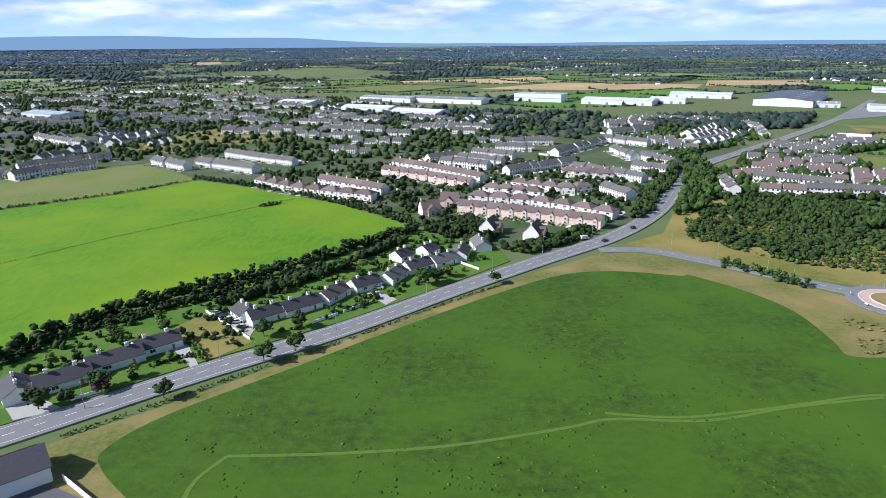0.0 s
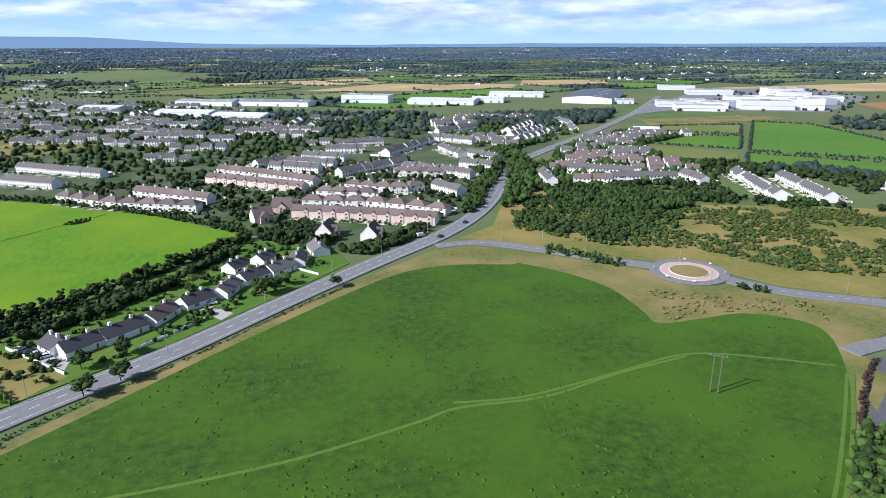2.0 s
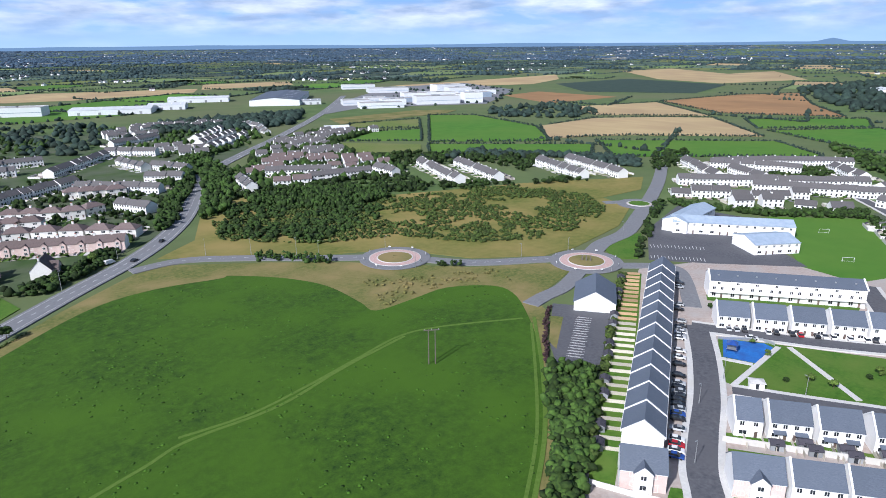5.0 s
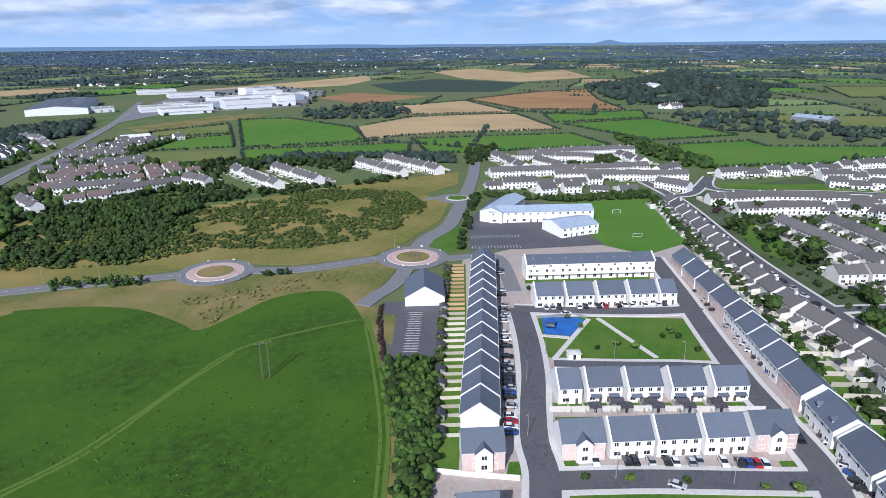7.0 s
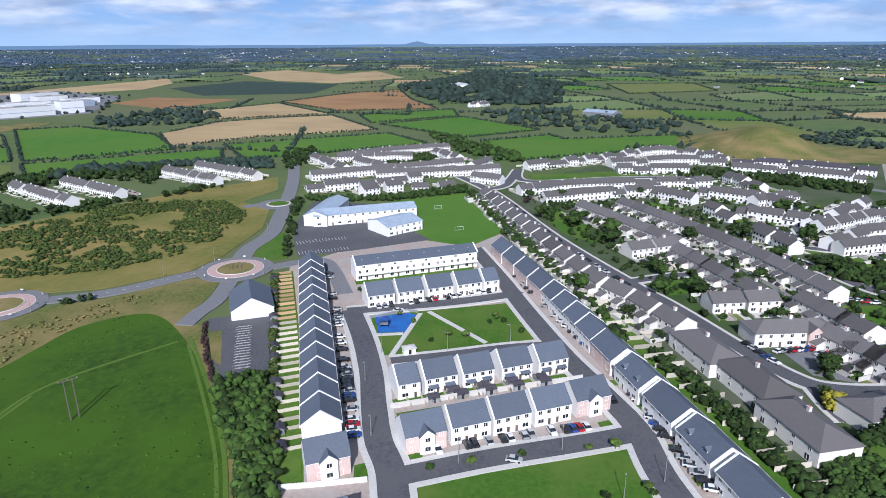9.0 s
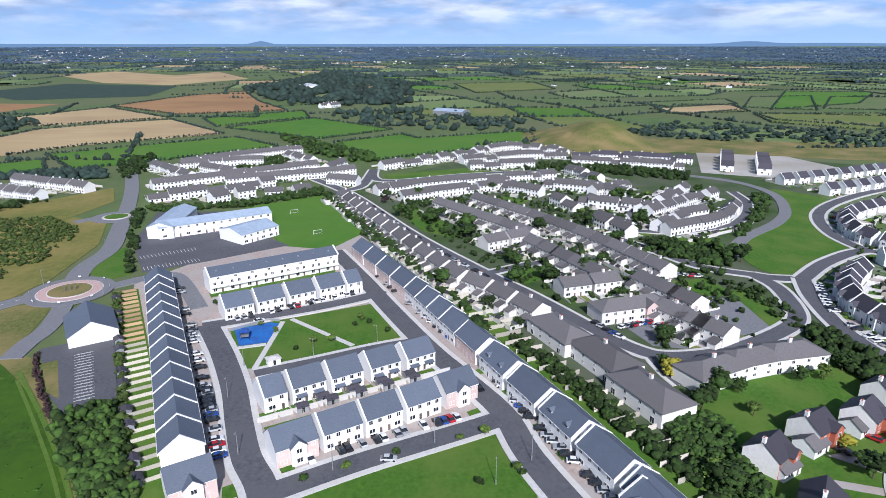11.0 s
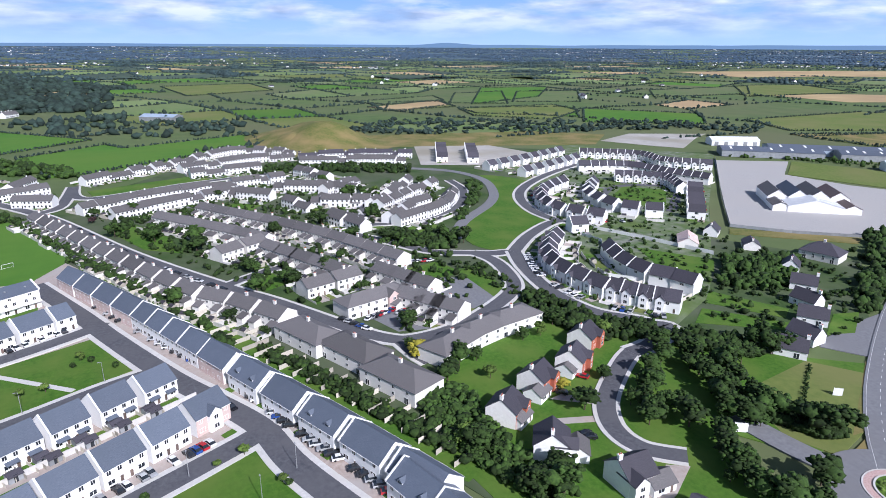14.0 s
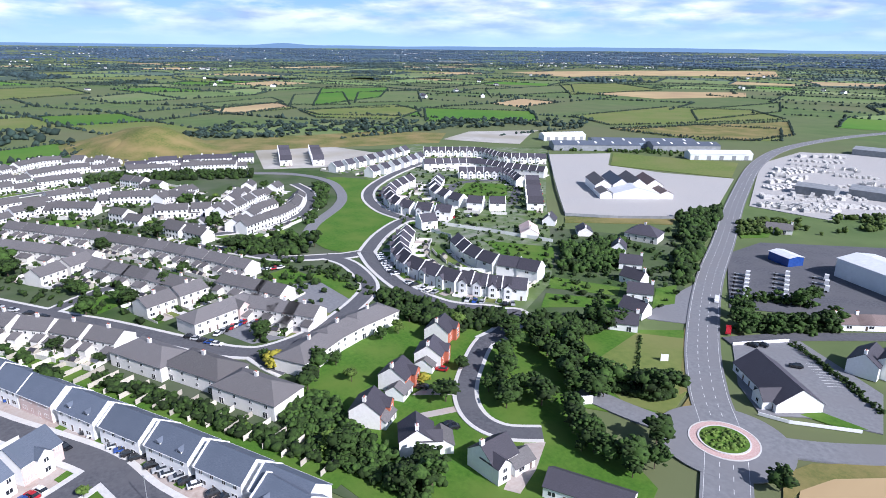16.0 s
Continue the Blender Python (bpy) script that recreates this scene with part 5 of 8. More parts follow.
def long_terrace(m):
    """The long two-and-a-half-storey terrace at the estate's north end."""
    root = new("apartment_terrace")
    w, d, e, r = 58.0, 11.0, 7.6, 10.2
    b = Build()
    b.gable(-w / 2, w / 2, -d / 2, d / 2, 0, e, r)
    part("wall", b.mesh("wall", "render_white"), root)
    q = Build()
    q.slope(-w / 2, w / 2, -d / 2 - 0.3, e, 0, r + 0.15)
    q.slope(-w / 2, w / 2, d / 2 + 0.3, e, 0, r + 0.15)
    roof = part("roof", q.mesh("roof", "slate_blue"), root)
    for s in (-1, 1):
        g = Build()
        g.slope(s * w / 2 - 0.3, s * w / 2 + 0.3, -d / 2 - 0.4, e + 0.3, 0, r + 0.5, 0.5)
        part("parapet", g.mesh("parapet", "render_white"), root)
    for k in range(8):
        x = -w / 2 + (k + 0.5) * w / 8
        window_part(root, x - 1.6, -d / 2, 0.8, 1.6, 1.6, -1), door_part(root, x + 1.4, -d / 2, -1)
        window_part(root, x - 1.6, -d / 2, 3.6, 1.2, 1.4, -1), window_part(root, x + 1.4, -d / 2, 3.6, 1.2, 1.4, -1)
        window_part(root, x, -d / 2, 6.0, 1.2, 1.0, -1)
        t = Build()
        t.box(x - 3.4, x + 3.4, -d / 2 - 1.5, -d / 2, 2.85, 3.05)
        t.box(x - 3.4, x + 3.4, -d / 2 - 1.5, -d / 2 - 1.42, 3.05, 3.75)
        part("balcony", t.mesh("balcony", "frame_white"), root)
        v = Build()
        v.box(x - 0.3, x + 0.3, -d / 4 - 0.3, -d / 4 + 0.3, (e + r) / 2, (e + r) / 2 + 0.45)
        part("roof_vent", v.mesh("roof_vent", "galvanised"), roof)
    root.matrix_basis = m
    BUILT.append((m.translation.x, m.translation.y, 30))
    tagged(root, "long white rendered apartment terrace with balconies and slate roof", "apartment building", "new estate terraces")


long_terrace(pose(265.4, 86.7, 0, 0, 0, ACROSS))

# forecourt strips, lawns and fences of the new estate
for flat in ([154.5, 59.3, 159.5, 51.0, 156.7, 50.0, 151.1, 57.5], [159.5, 51.0, 185.2, 8.1, 181.5, 6.9, 155.8, 49.7], [148.4, 55.0, 179.2, 4.6, 175.2, 3.5, 144.5, 52.6], [131.4, 47.2, 133.7, 43.0, 130.1, 41.3, 127.8, 44.7], [158.3, -0.6, 162.2, -6.2, 157.5, -7.6, 153.6, -2.8], [123.5, 57.3, 126.2, 53.5, 121.4, 51.0, 118.3, 55.4], [118.6, 76.8, 122.3, 71.3, 115.5, 67.7, 112.3, 72.4], [245.9, 108.8, 276.4, 61.0, 271.9, 60.3, 241.0, 106.0]):
    sheet("front_lawn", flat, 0.14, "lawn", "small mown lawn beside the houses", "lawn")
for x, y, a in stations([245.6, 147.3, 193.8, 117.4, 148.6, 91.8, 122.3, 75.7], 30):
    c, s = math.cos(radians(ACROSS)), math.sin(radians(ACROSS))
    fence("garden_fence", [x - c * 1.0, y - s * 1.0, x + c * 6.5, y + s * 6.5], 1.2, "pale timber panel fence between back gardens", "wood_orange" if y > 118 else "wood_fence")
for i, (x, y, a) in enumerate(stations([239.3, 145.3, 175.4, 109.0, 120.6, 76.0], 16)):
    if i % 3 != 1:
        m = pose(x, y, 0, 0, 0, ACROSS + 90)
        house("garden_shed", m, "small dark garden shed in a back garden", w=3.2, d=2.6, eave=1.9, ridge=2.5, walls="steel_grey", tiles="tile_dark", units=1, near=False, chimneys=0, storeys=0, group="garden sheds", name="shed", category="shed")
ED = turned((212.5, -0.6), (113.8, -49.3)) + 90
for x, y, a in stations([324.2, 49.4, 254.5, 10.7, 201.4, -17.6, 151.6, -44.9, 120.9, -57.7], 34):
    c, s = math.cos(radians(ED)), math.sin(radians(ED))
    fence("garden_fence", [x - c * 3.5, y - s * 3.5, x + c * 7, y + s * 7], 1.7, "pale timber panel fence between back gardens", "wood_fence")
sheet("estate_garden", [328.6, 52.8, 259.8, 10.9, 208.2, -18.2, 157.4, -46.5, 120.2, -61.7, 116.3, -54.4, 146.2, -35.5, 196.5, -7.4, 316.9, 51.2], 0.0, "lawn", "back gardens with lawn between the terraces", "garden")
fence("estate_wall", [150.4, 57.5, 163.4, 36.2, 181.6, 4.9], 1.8, "pale concrete block wall behind the gardens", "concrete_path", 4.0, 0.2)
fence("estate_wall", [110.5, 71.2, 114.0, 62.4, 118.7, 51.9], 1.5, "pale rendered end wall with coping", "render_cream", 4.0, 0.25)
for x, y in ((182.7, -5.9), (169.5, -12.8), (161.6, -16.6), (152.1, -21.0), (139.8, -26.4), (119.2, -36.8), (111.0, -40.3)):
    c, s = math.cos(radians(ED)), math.sin(radians(ED))
    sheet("front_lawn", [x + c * 2.6 - s * 1.5, y + s * 2.6 + c * 1.5, x - c * 2.6 - s * 1.5, y - s * 2.6 + c * 1.5, x - c * 2.6 + s * 1.5, y - s * 2.6 - c * 1.5, x + c * 2.6 + s * 1.5, y + s * 2.6 - c * 1.5], 0.14, "lawn", "small strip of lawn between two drives", "lawn")
gc, gs = math.cos(radians(ACROSS - 90)), math.sin(radians(ACROSS - 90))
for flat, n, length in (([161.0, 60.5, 186.0, 18.5], 11, 7.0), ([150.5, 45.0, 172.0, 8.5], 9, 6.0)):
    sign_ = 1 if n == 11 else -1
    for i, (x, y, a) in enumerate(stations(flat, n)):
        x, y = x + gc * sign_ * 5.2, y + gs * sign_ * 5.2
        fence("garden_fence", [x, y, x + gc * sign_ * length, y + gs * sign_ * length], 1.3, "pale timber panel fence between small back gardens", "wood_fence")
        if i % 2:
            house("garden_shed", pose(x + gc * sign_ * (length - 2) + 1.6, y + gs * sign_ * (length - 2) - 2.2, 0, 0, 0, ACROSS), "small dark garden shed in a back garden")
# parked cars
cars([213.6, 103.1, 180.5, 85.8, 154.1, 72.0, 131.4, 60.4], 36, 90, 0.78, colours="dark dark silver silver white white white red blue")
cars([251.7, 124.0, 215.6, 105.2], 8, 90, 0.5)
cars([216.7, 90.5, 229.1, 72.2, 246.9, 47.0], 20, 90, 0.6)
cars([132.8, 41.2, 143.3, 23.7, 156.3, -0.2], 24, 90, 0.52)
cars([269.4, 40.2, 229.4, 18.8, 204.1, 3.9], 15, 60, 0.8)
cars([176.8, -9.9, 148.4, -21.7, 124.9, -33.4, 112.3, -38.1], 23, 60, 0.75)
for x, y, hd, c in ((135.3, 19.0, 12 - 100, "silver"), (170.8, -4.3, ED - 90, "dark"), (217.3, 78.0, ACROSS, "white")):
    car(x, y, hd, c)


def playground(x, y):
    root = new("climbing_frame")
    for k, (px, py) in enumerate(((-1.5, -1.5), (1.5, -1.5), (1.5, 1.5), (-1.5, 1.5))):
        b = Build()
        b.box(px - 0.08, px + 0.08, py - 0.08, py + 0.08, 0, 3.2)
        part("post", b.mesh("post", "paint_blue"), root)
    b = Build()
    b.box(-1.6, 1.6, -1.6, 1.6, 1.4, 1.5)
    part("deck", b.mesh("deck", "galvanised"), root)
    b = Build()
    b.add([(1.6, -0.5, 1.5), (1.6, 0.5, 1.5), (5, 0.5, 0.2), (5, -0.5, 0.2), (1.6, -0.5, 1.3), (1.6, 0.5, 1.3), (5, 0.5, 0), (5, -0.5, 0)],
          [(0, 1, 2, 3), (7, 6, 5, 4), (0, 3, 7, 4), (2, 1, 5, 6), (3, 2, 6, 7), (1, 0, 4, 5)])
    part("slide", b.mesh("slide", "paint_silver"), root)
    b = Build()
    b.add([(-1.8, -1.8, 3.1), (1.8, -1.8, 3.1), (1.8, 1.8, 3.1), (-1.8, 1.8, 3.1), (0, 0, 4.3)], [(0, 1, 4), (1, 2, 4), (2, 3, 4), (3, 0, 4), (3, 2, 1, 0)])
    part("canopy", b.mesh("canopy", "paint_blue"), root)
    root.matrix_basis = pose(x, y, 0.15, 0, 0, 20)
    tagged(root, "blue climbing frame with a slide on a rubber floor", "play equipment")


playground(202.8, 78.8)
house("substation", pose(184.8, 63.1, 0, 0, 0, ACROSS), "small white electricity kiosk beside the path", w=4, d=3, eave=2.4, ridge=2.9, roof="hip", walls="render_white", tiles="concrete_path", units=1, near=False, chimneys=0, storeys=0, group="kiosks", name="kiosk", category="kiosk")
fence("playground_fence", [208.5, 86.3, 218.6, 75.1, 218.0, 70.5], 1.2, "low dark metal railing by the playground", "galvanised", 1.5, 0.03)
trees([208.3, 69.1, 194.4, 58.1, 200.2, 53.3, 215.1, 41.3, 220.0, 39.6, 217.0, 36.2, 201.1, 46.9, 209.9, 28.4, 144.4, 1.0, 126.7, -3.6, 132.6, -13.0, 130.7, -14.2, 147.1, -5.5, 126.4, 38.4, 131.0, 28.9, 137.8, 17.4, 213.4, 76.4, 233.3, 100.9, 253.5, 101.4, 274.6, 76.6, 279.4, 66.7], "light small", 0.45)


# ---- the older estates: grey-brown tiles, white and cream render ----
sheet("town_soil", [448.7, 102.3, 471.2, 71.6, 716.8, -80.6, 622.3, -233.4, 486, -483, 253.9, -262.9, 196.3, -303.1, 137.1, -226.2, 142.7, -172.8, 108.1, -117.2, 77.8, -72.4, 105.4, -57.9, 164.8, -31.0, 229.2, 1.6, 325.6, 58.0],
      -0.1, "town_ground", "mixed gardens, lawns and yards of the older estate", "ground")
OLD = dict(annex=True, d=9.6, eave=5.0, ridge=7.8, walls="render_cream", tiles="tile_grey", chimneys=1, group="older estate houses")
PALE = "older white rendered terrace houses with grey tiled roofs"
row("old_e", [421.1, 85.0, 276.7, 10.9, 244.4, -12.6, 220.8, -29.3], 15, PALE, 180, w=13.0, units=2, roof="gable", **OLD)
HIPPED = "older semi-detached houses under a wide hipped grey roof"
for spot in ((206.0, -33.4), (187.5, -45.2), (165.1, -53.7)):
    house("old_hip", pose(*spot, 0, 0, 0, turned((206.0, -33.4), (165.1, -53.7)) + 180), HIPPED, w=24.0, d=12.5, eave=5.0, ridge=8.4, roof="hip", walls="render_cream", tiles="tile_grey", units=2, group="older estate houses")
MID = dict(w=13.0, units=2, roof="gable", **OLD)
row("old_f", [395.0, 18.4, 347.0, -19.7, 324.9, -35.2], 7, PALE, 180, **MID)
row("old_g", [410.1, -5.4, 357.0, -44.4, 317.4, -68.2, 270.0, -90.7], 12, PALE, 180, **MID)
row("old_h", [314.6, -33.1, 261.1, -61.6], 5, PALE, 180, **MID)
row("old_i", [260.3, -75.7, 232.4, -90.4], 3, PALE, 180, **MID)
row("old_i2", [227.0, -76.6, 205.8, -91.1], 3, PALE, 180, **MID)
row("old_j", [176.3, -70.4, 187.1, -90.7, 193.9, -113.2], 3, HIPPED, 180, w=22.0, d=12.0, eave=5.0, ridge=7.8, roof="hip", walls="render_cream", tiles="tile_grey", units=2, group="older estate houses")
row("old_p", [310.0, -7.5, 326.6, -32.3], 2, PALE, 0, **MID)
row("old_q", [249.5, -38.0, 259.5, -65.1], 2, PALE, 0, **MID)
house("shops", pose(228.8, -63.1, 0, 0, 0, turned((231.7, -53.1), (240.1, -77.7))), "white two-storey shop terrace with pink shopfronts and gables", w=30, d=11, eave=5.4, ridge=8.2, roof="hip", walls="render_cream", tiles="tile_grey", units=4, front="brick_pink", porch=(6, 5, 1.2), group="older estate houses")
far_row("grey", [432.5, 62.4, 464.4, 14.6, 493.8, -66.4], 15)
far_row("grey", [413.0, 44.1, 437.9, 6.4, 460.8, -34.6], 9)
far_row("grey", [527.6, 72.0, 577.4, 16.8, 637.0, -42.0, 610.2, -96.1], 22)
far_row("grey", [554.8, 5.3, 583.8, -44.5, 589.7, -92.9], 9)
far_row("grey", [531.5, -2.6, 542.6, -55.8], 6)
far_row("dark", [588.9, -98.1, 581.7, -145.6, 563.9, -196.3], 11)
far_row("grey", [557.4, -92.9, 537.9, -181.3], 9)
for a, n in (([462.0, -58.8, 446.1, -88.5], 4), ([435.8, -86.7, 463.8, -117.7], 4), ([412.7, -57.0, 390.3, -69.9], 2), ([419.4, -83.9, 402.6, -91.9], 2), ([381.6, -106.5, 423.2, -135.0, 452.5, -154.5], 6), ([347.1, -105.9, 370.8, -128.3, 381.7, -144.6], 5), ([358.4, -79.1, 335.9, -89.1], 3), ([515.3, -82.5, 478.1, -101.2], 4), ([433.4, -50.6, 450.8, -28.5], 4),
             ([397.8, -169.2, 364.2, -148.1, 338.9, -109.3], 7), ([378.0, -108.4, 406.2, -138.1, 435.6, -169.3], 6), ([457.5, -82.7, 429.3, -108.1], 5), ([407.4, -75.6, 394.0, -107.1], 5), ([365.2, -78.3, 339.6, -89.4], 3), ([553.8, -143.8, 536.7, -170.7], 5)):
    far_row("grey", a, n)

# streets of the older estate
for flat, w in (([489.0, 122.4, 432.0, 81.0, 336.3, 30.3, 273.7, -9.1, 248.4, -26.9, 216.0, -47.0, 200.2, -58.2, 194.8, -69.1, 199.8, -90.2, 216.7, -116.1, 231.8, -128.6, 259.6, -134.2, 276.7, -130.6], 6.5),
                ([197.0, -63.5, 184.1, -65.6, 176.5, -67.9], 6), ([273.7, -9.1, 288.5, -31.5, 296.1, -55.2], 5), ([276.7, -130.6, 287.0, -111.1, 308.5, -97.0, 332.6, -81.2], 6), ([276.7, -130.6, 273.0, -137.7, 271.8, -150.4], 7),
                ([525.8, 78.8, 479.9, 64.7, 508.5, -2.1, 531.4, -78.8], 6.5), ([525.8, 78.8, 462.8, 78.3, 446.3, 87.0], 7), ([347.4, -93.2, 346.5, -122.3, 367.8, -159.3, 412.3, -183.9, 450.5, -188.8], 5.5), ([410.8, -84.0, 396.9, -100.3, 370.0, -100.9], 5)):
    ribbon("street", flat, w + 3, -0.02, "concrete_path", "pale concrete footpaths along the street", "pavement", thick=0.2)
    ribbon("street", flat, w, 0.0, "asphalt", "dark grey asphalt street of the older estate", "road", thick=0.2)
ribbon("service_road", [303.1, -131.1, 333.5, -149.3, 368.4, -183.2, 400.6, -202.5, 446.5, -214.5, 486.7, -203.3, 511.6, -172.9], 7, 0.03, "asphalt_worn", "pale grey curving road beside the green", "road")
sheet("shop_forecourt", [219.4, -58.9, 230.2, -80.7, 250.1, -100.3, 246.1, -111.8, 221.4, -116.0, 200.5, -79.6, 202.9, -65.3], -0.02, "asphalt_worn", "grey shop car park with white bays", "car park")
for flat in ([393.6, 47.9, 403.0, 34.9, 361.9, 12.9, 329.3, 6.3, 342.9, 24.7], [279.0, -14.6, 284.3, -31.1, 267.9, -35.6, 262.1, -26.0], [266.7, -89.9, 271.8, -108.4, 251.6, -112.8, 249.9, -92.4], [255.5, -111.7, 261.3, -123.8, 217.6, -121.4, 220.7, -113.2], [329.1, -103.2, 341.4, -130.9, 326.7, -132.3, 314.0, -108.2], [505.7, 67.7, 538.0, -2.5, 552.9, -82.0, 535.9, -84.4, 513.2, -2.1, 483.4, 61.0], [421.6, -16.0, 436.2, -32.5, 425.1, -47.2, 407.4, -33.9]):
    sheet("green_space", flat, 0.0, "lawn", "mown grass between the houses", "lawn")

for flat, n, c in (([398.7, 62.0, 322.0, 23.6, 268.5, -8.9, 238.4, -30.4], 22, 0.6), ([302.8, -13.3, 302.8, -24.6], 5, 0.9), ([217.6, -69.7, 223.1, -87.8], 7, 0.8), ([180.2, -69.2, 172.4, -69.3], 3, 0.9), ([274.0, -95.0, 272.3, -105.7], 4, 0.9), ([216.4, -57.1, 222.1, -70.6], 7, 0.9), ([311.7, -28.3, 295.2, -43.6], 5, 0.7), ([221.1, -48.1, 206.9, -55.7], 5, 0.7)):
    cars(flat, n, 20, c)

# ---- the curved estate: dark roofs, white gables ----
sheet("crescent_soil", [431.6, -243.6, 499.7, -249.1, 577, -383, 474, -480, 306.3, -311.9, 215.5, -227.0, 187.3, -197.3, 169.8, -165.1, 188.9, -143.7, 211.9, -136.8, 248.8, -145.6, 290.4, -180.7, 335.5, -189.7], -0.03, "yard_mix", "small gardens, drives and paths of the crescent estate", "ground")
sheet("crescent_green", [460.8, -220.1, 427.2, -245.8, 394.6, -218.7, 347.5, -198.5, 315.6, -202.0, 296.4, -172.6, 275.2, -150.7, 284.7, -137.1, 306.2, -137.2, 335.5, -152.3, 368.0, -185.4, 408.6, -207.7], 0.05, "lawn", "long curving green lawn between two estates", "lawn", round_=3)
for flat in ([271.8, -150.4, 296.1, -174.1, 314.3, -203.0, 297.0, -214.2], [314.3, -203.0, 343.0, -201.6, 379.1, -212.2, 409.9, -234.1, 443.6, -273.6, 475.5, -323.0], [271.8, -150.4, 248.9, -143.3, 217.7, -138.7, 192.7, -142.3, 178.0, -154.5, 175.2, -152.6, 169.3, -160.3, 160.1, -145.4, 157.3, -134.1]):
    ribbon("crescent_road", flat, 10, 0.06, "concrete_path", "pale concrete footpath round the crescent", "pavement", thick=0.2)
    ribbon("crescent_road", flat, 6.5, 0.07, "asphalt", "grey asphalt road of the crescent estate", "road", thick=0.2)
DARK = dict(w=10.4, d=8.5, eave=5.2, ridge=8.8, walls="render_white", tiles="tile_dark", units=1, roof="gable", chimneys=0, parapet=True, lean=True, group="crescent estate houses")
BLACK = "white rendered houses with steep dark slate roofs and front gables"
row("dark_near", [278.5, -179.3, 258.1, -162.0, 237.8, -153.7, 220.8, -153.8, 202.2, -157.5], 8, BLACK, 0, porch=(-2.4, 3.4, 1.0), **DARK)
row("dark_near2", [201.8, -159.7, 191.1, -166.0, 181.2, -174.2], 4, BLACK, 0, porch=(-2.4, 3.4, 1.0), **DARK)
row("dark_in", [250.6, -192.8, 231.0, -186.3, 213.6, -185.9, 203.7, -190.7, 192.1, -195.5], 6, BLACK, 180, **DARK)
FD = DARK
row("dark_up", [400.4, -261.6, 378.8, -231.0, 353.1, -215.4, 326.4, -211.5, 299.8, -227.4], 10, BLACK, 0, porch=(-2.4, 3.4, 1.0), **FD)
row("dark_up2", [391.7, -282.0, 358.8, -255.6, 320.1, -250.8, 299.8, -270.9], 8, BLACK, 180, **FD)
row("dark_one", [294.0, -195.7, 291.9, -208.5], 1, BLACK, 0, **FD)
row("dark_r1", [506.4, -347.8, 474.6, -390.0, 439.6, -389.7, 413.1, -415.7], 18, BLACK, 0, porch=(-2.4, 3.4, 1.0), **FD)
row("dark_r2", [449.6, -308.5, 430.1, -345.5, 394.3, -356.5, 366.3, -368.8], 16, BLACK, 180, **FD)
row("dark_r3", [402.3, -310.7, 379.3, -337.4, 348.3, -327.0], 10, BLACK, 0, porch=(-2.4, 3.4, 1.0), **FD)
row("dark_r4", [350.8, -340.4, 316.8, -309.6, 283.7, -280.3], 5, BLACK, 90, **FD)
row("dark_l1", [476.0, -231.5, 494.7, -277.0, 525.8, -339.1], 8, BLACK, 0, **FD)
row("dark_l2", [441.2, -246.0, 458.5, -281.8, 486.5, -330.5], 6, BLACK, 0, **FD)
row("dark_s1", [595.0, -239.5, 524.2, -212.9], 5, BLACK, 90, **FD)
row("dark_s2", [580.3, -265.0, 511.8, -237.8], 5, BLACK, 90, **FD)
sheet("site_yard", [624.0, -221.8, 613, -297, 546.9, -316.9, 500.5, -244.4, 522.0, -191.7], 0.0, "quarry_floor", "pale stony building site", "building site")
sheet("court", [381.6, -300.7, 361.2, -325.2, 320.0, -288.6, 347.2, -261.4], 0.03, "lawn", "small green with a fenced play court", "lawn")
ribbon("court_road", [352.0, -258.8, 385.3, -299.0, 363.2, -333.3, 308.5, -282.8], 6, 0.05, "asphalt", "grey street round the court", "road", n=3)
cars([264.5, -153.4, 237.3, -144.6, 213.9, -143.9, 200.6, -147.5], 20, 90, 0.8)
cars([392.9, -229.1, 359.0, -214.3, 332.2, -211.9], 14, 90, 0.8)
fence("garden_wall", [294.1, -212.3, 265.5, -227.3, 230.6, -242.2], 2.0, "long white rendered garden wall", "render_white", 6)
sheet("wall_green", [254.9, -212.9, 224.4, -236.3, 210.1, -222.8, 232.7, -207.2], 0.0, "lawn", "green strip behind the garden wall", "lawn")

thicket("crescent_gardens", [403.9, -237.4, 464.4, -315.8, 348.5, -350.2, 263.6, -270.2, 192.5, -202.4, 177.3, -168.9, 201.0, -143.8, 248.2, -146.8, 288.2, -185.0], 560, 0.5, 1.7, "garden shrubs between the crescent houses", "leaf", 63, 1.1, 0, "shrubs", None, 0.3)
cars([323.9, -224.9, 302.3, -228.1, 297.4, -245.2], 8, 90, 0.8)
cars([366.7, -361.8, 327.8, -326.9, 290.1, -292.7], 9, 90, 0.8)
cars([196.9, -147.4, 182.9, -158.2, 176.1, -166.2], 9, 90, 0.7)
fence("garden_wall", [224.9, -171.4, 213.7, -181.6, 197.3, -193.6], 1.8, "white rendered back garden wall", "render_white", 6)
fence("garden_wall", [284.1, -199.2, 269.6, -202.1, 236.9, -181.1], 1.8, "white rendered back garden wall", "render_white", 6)

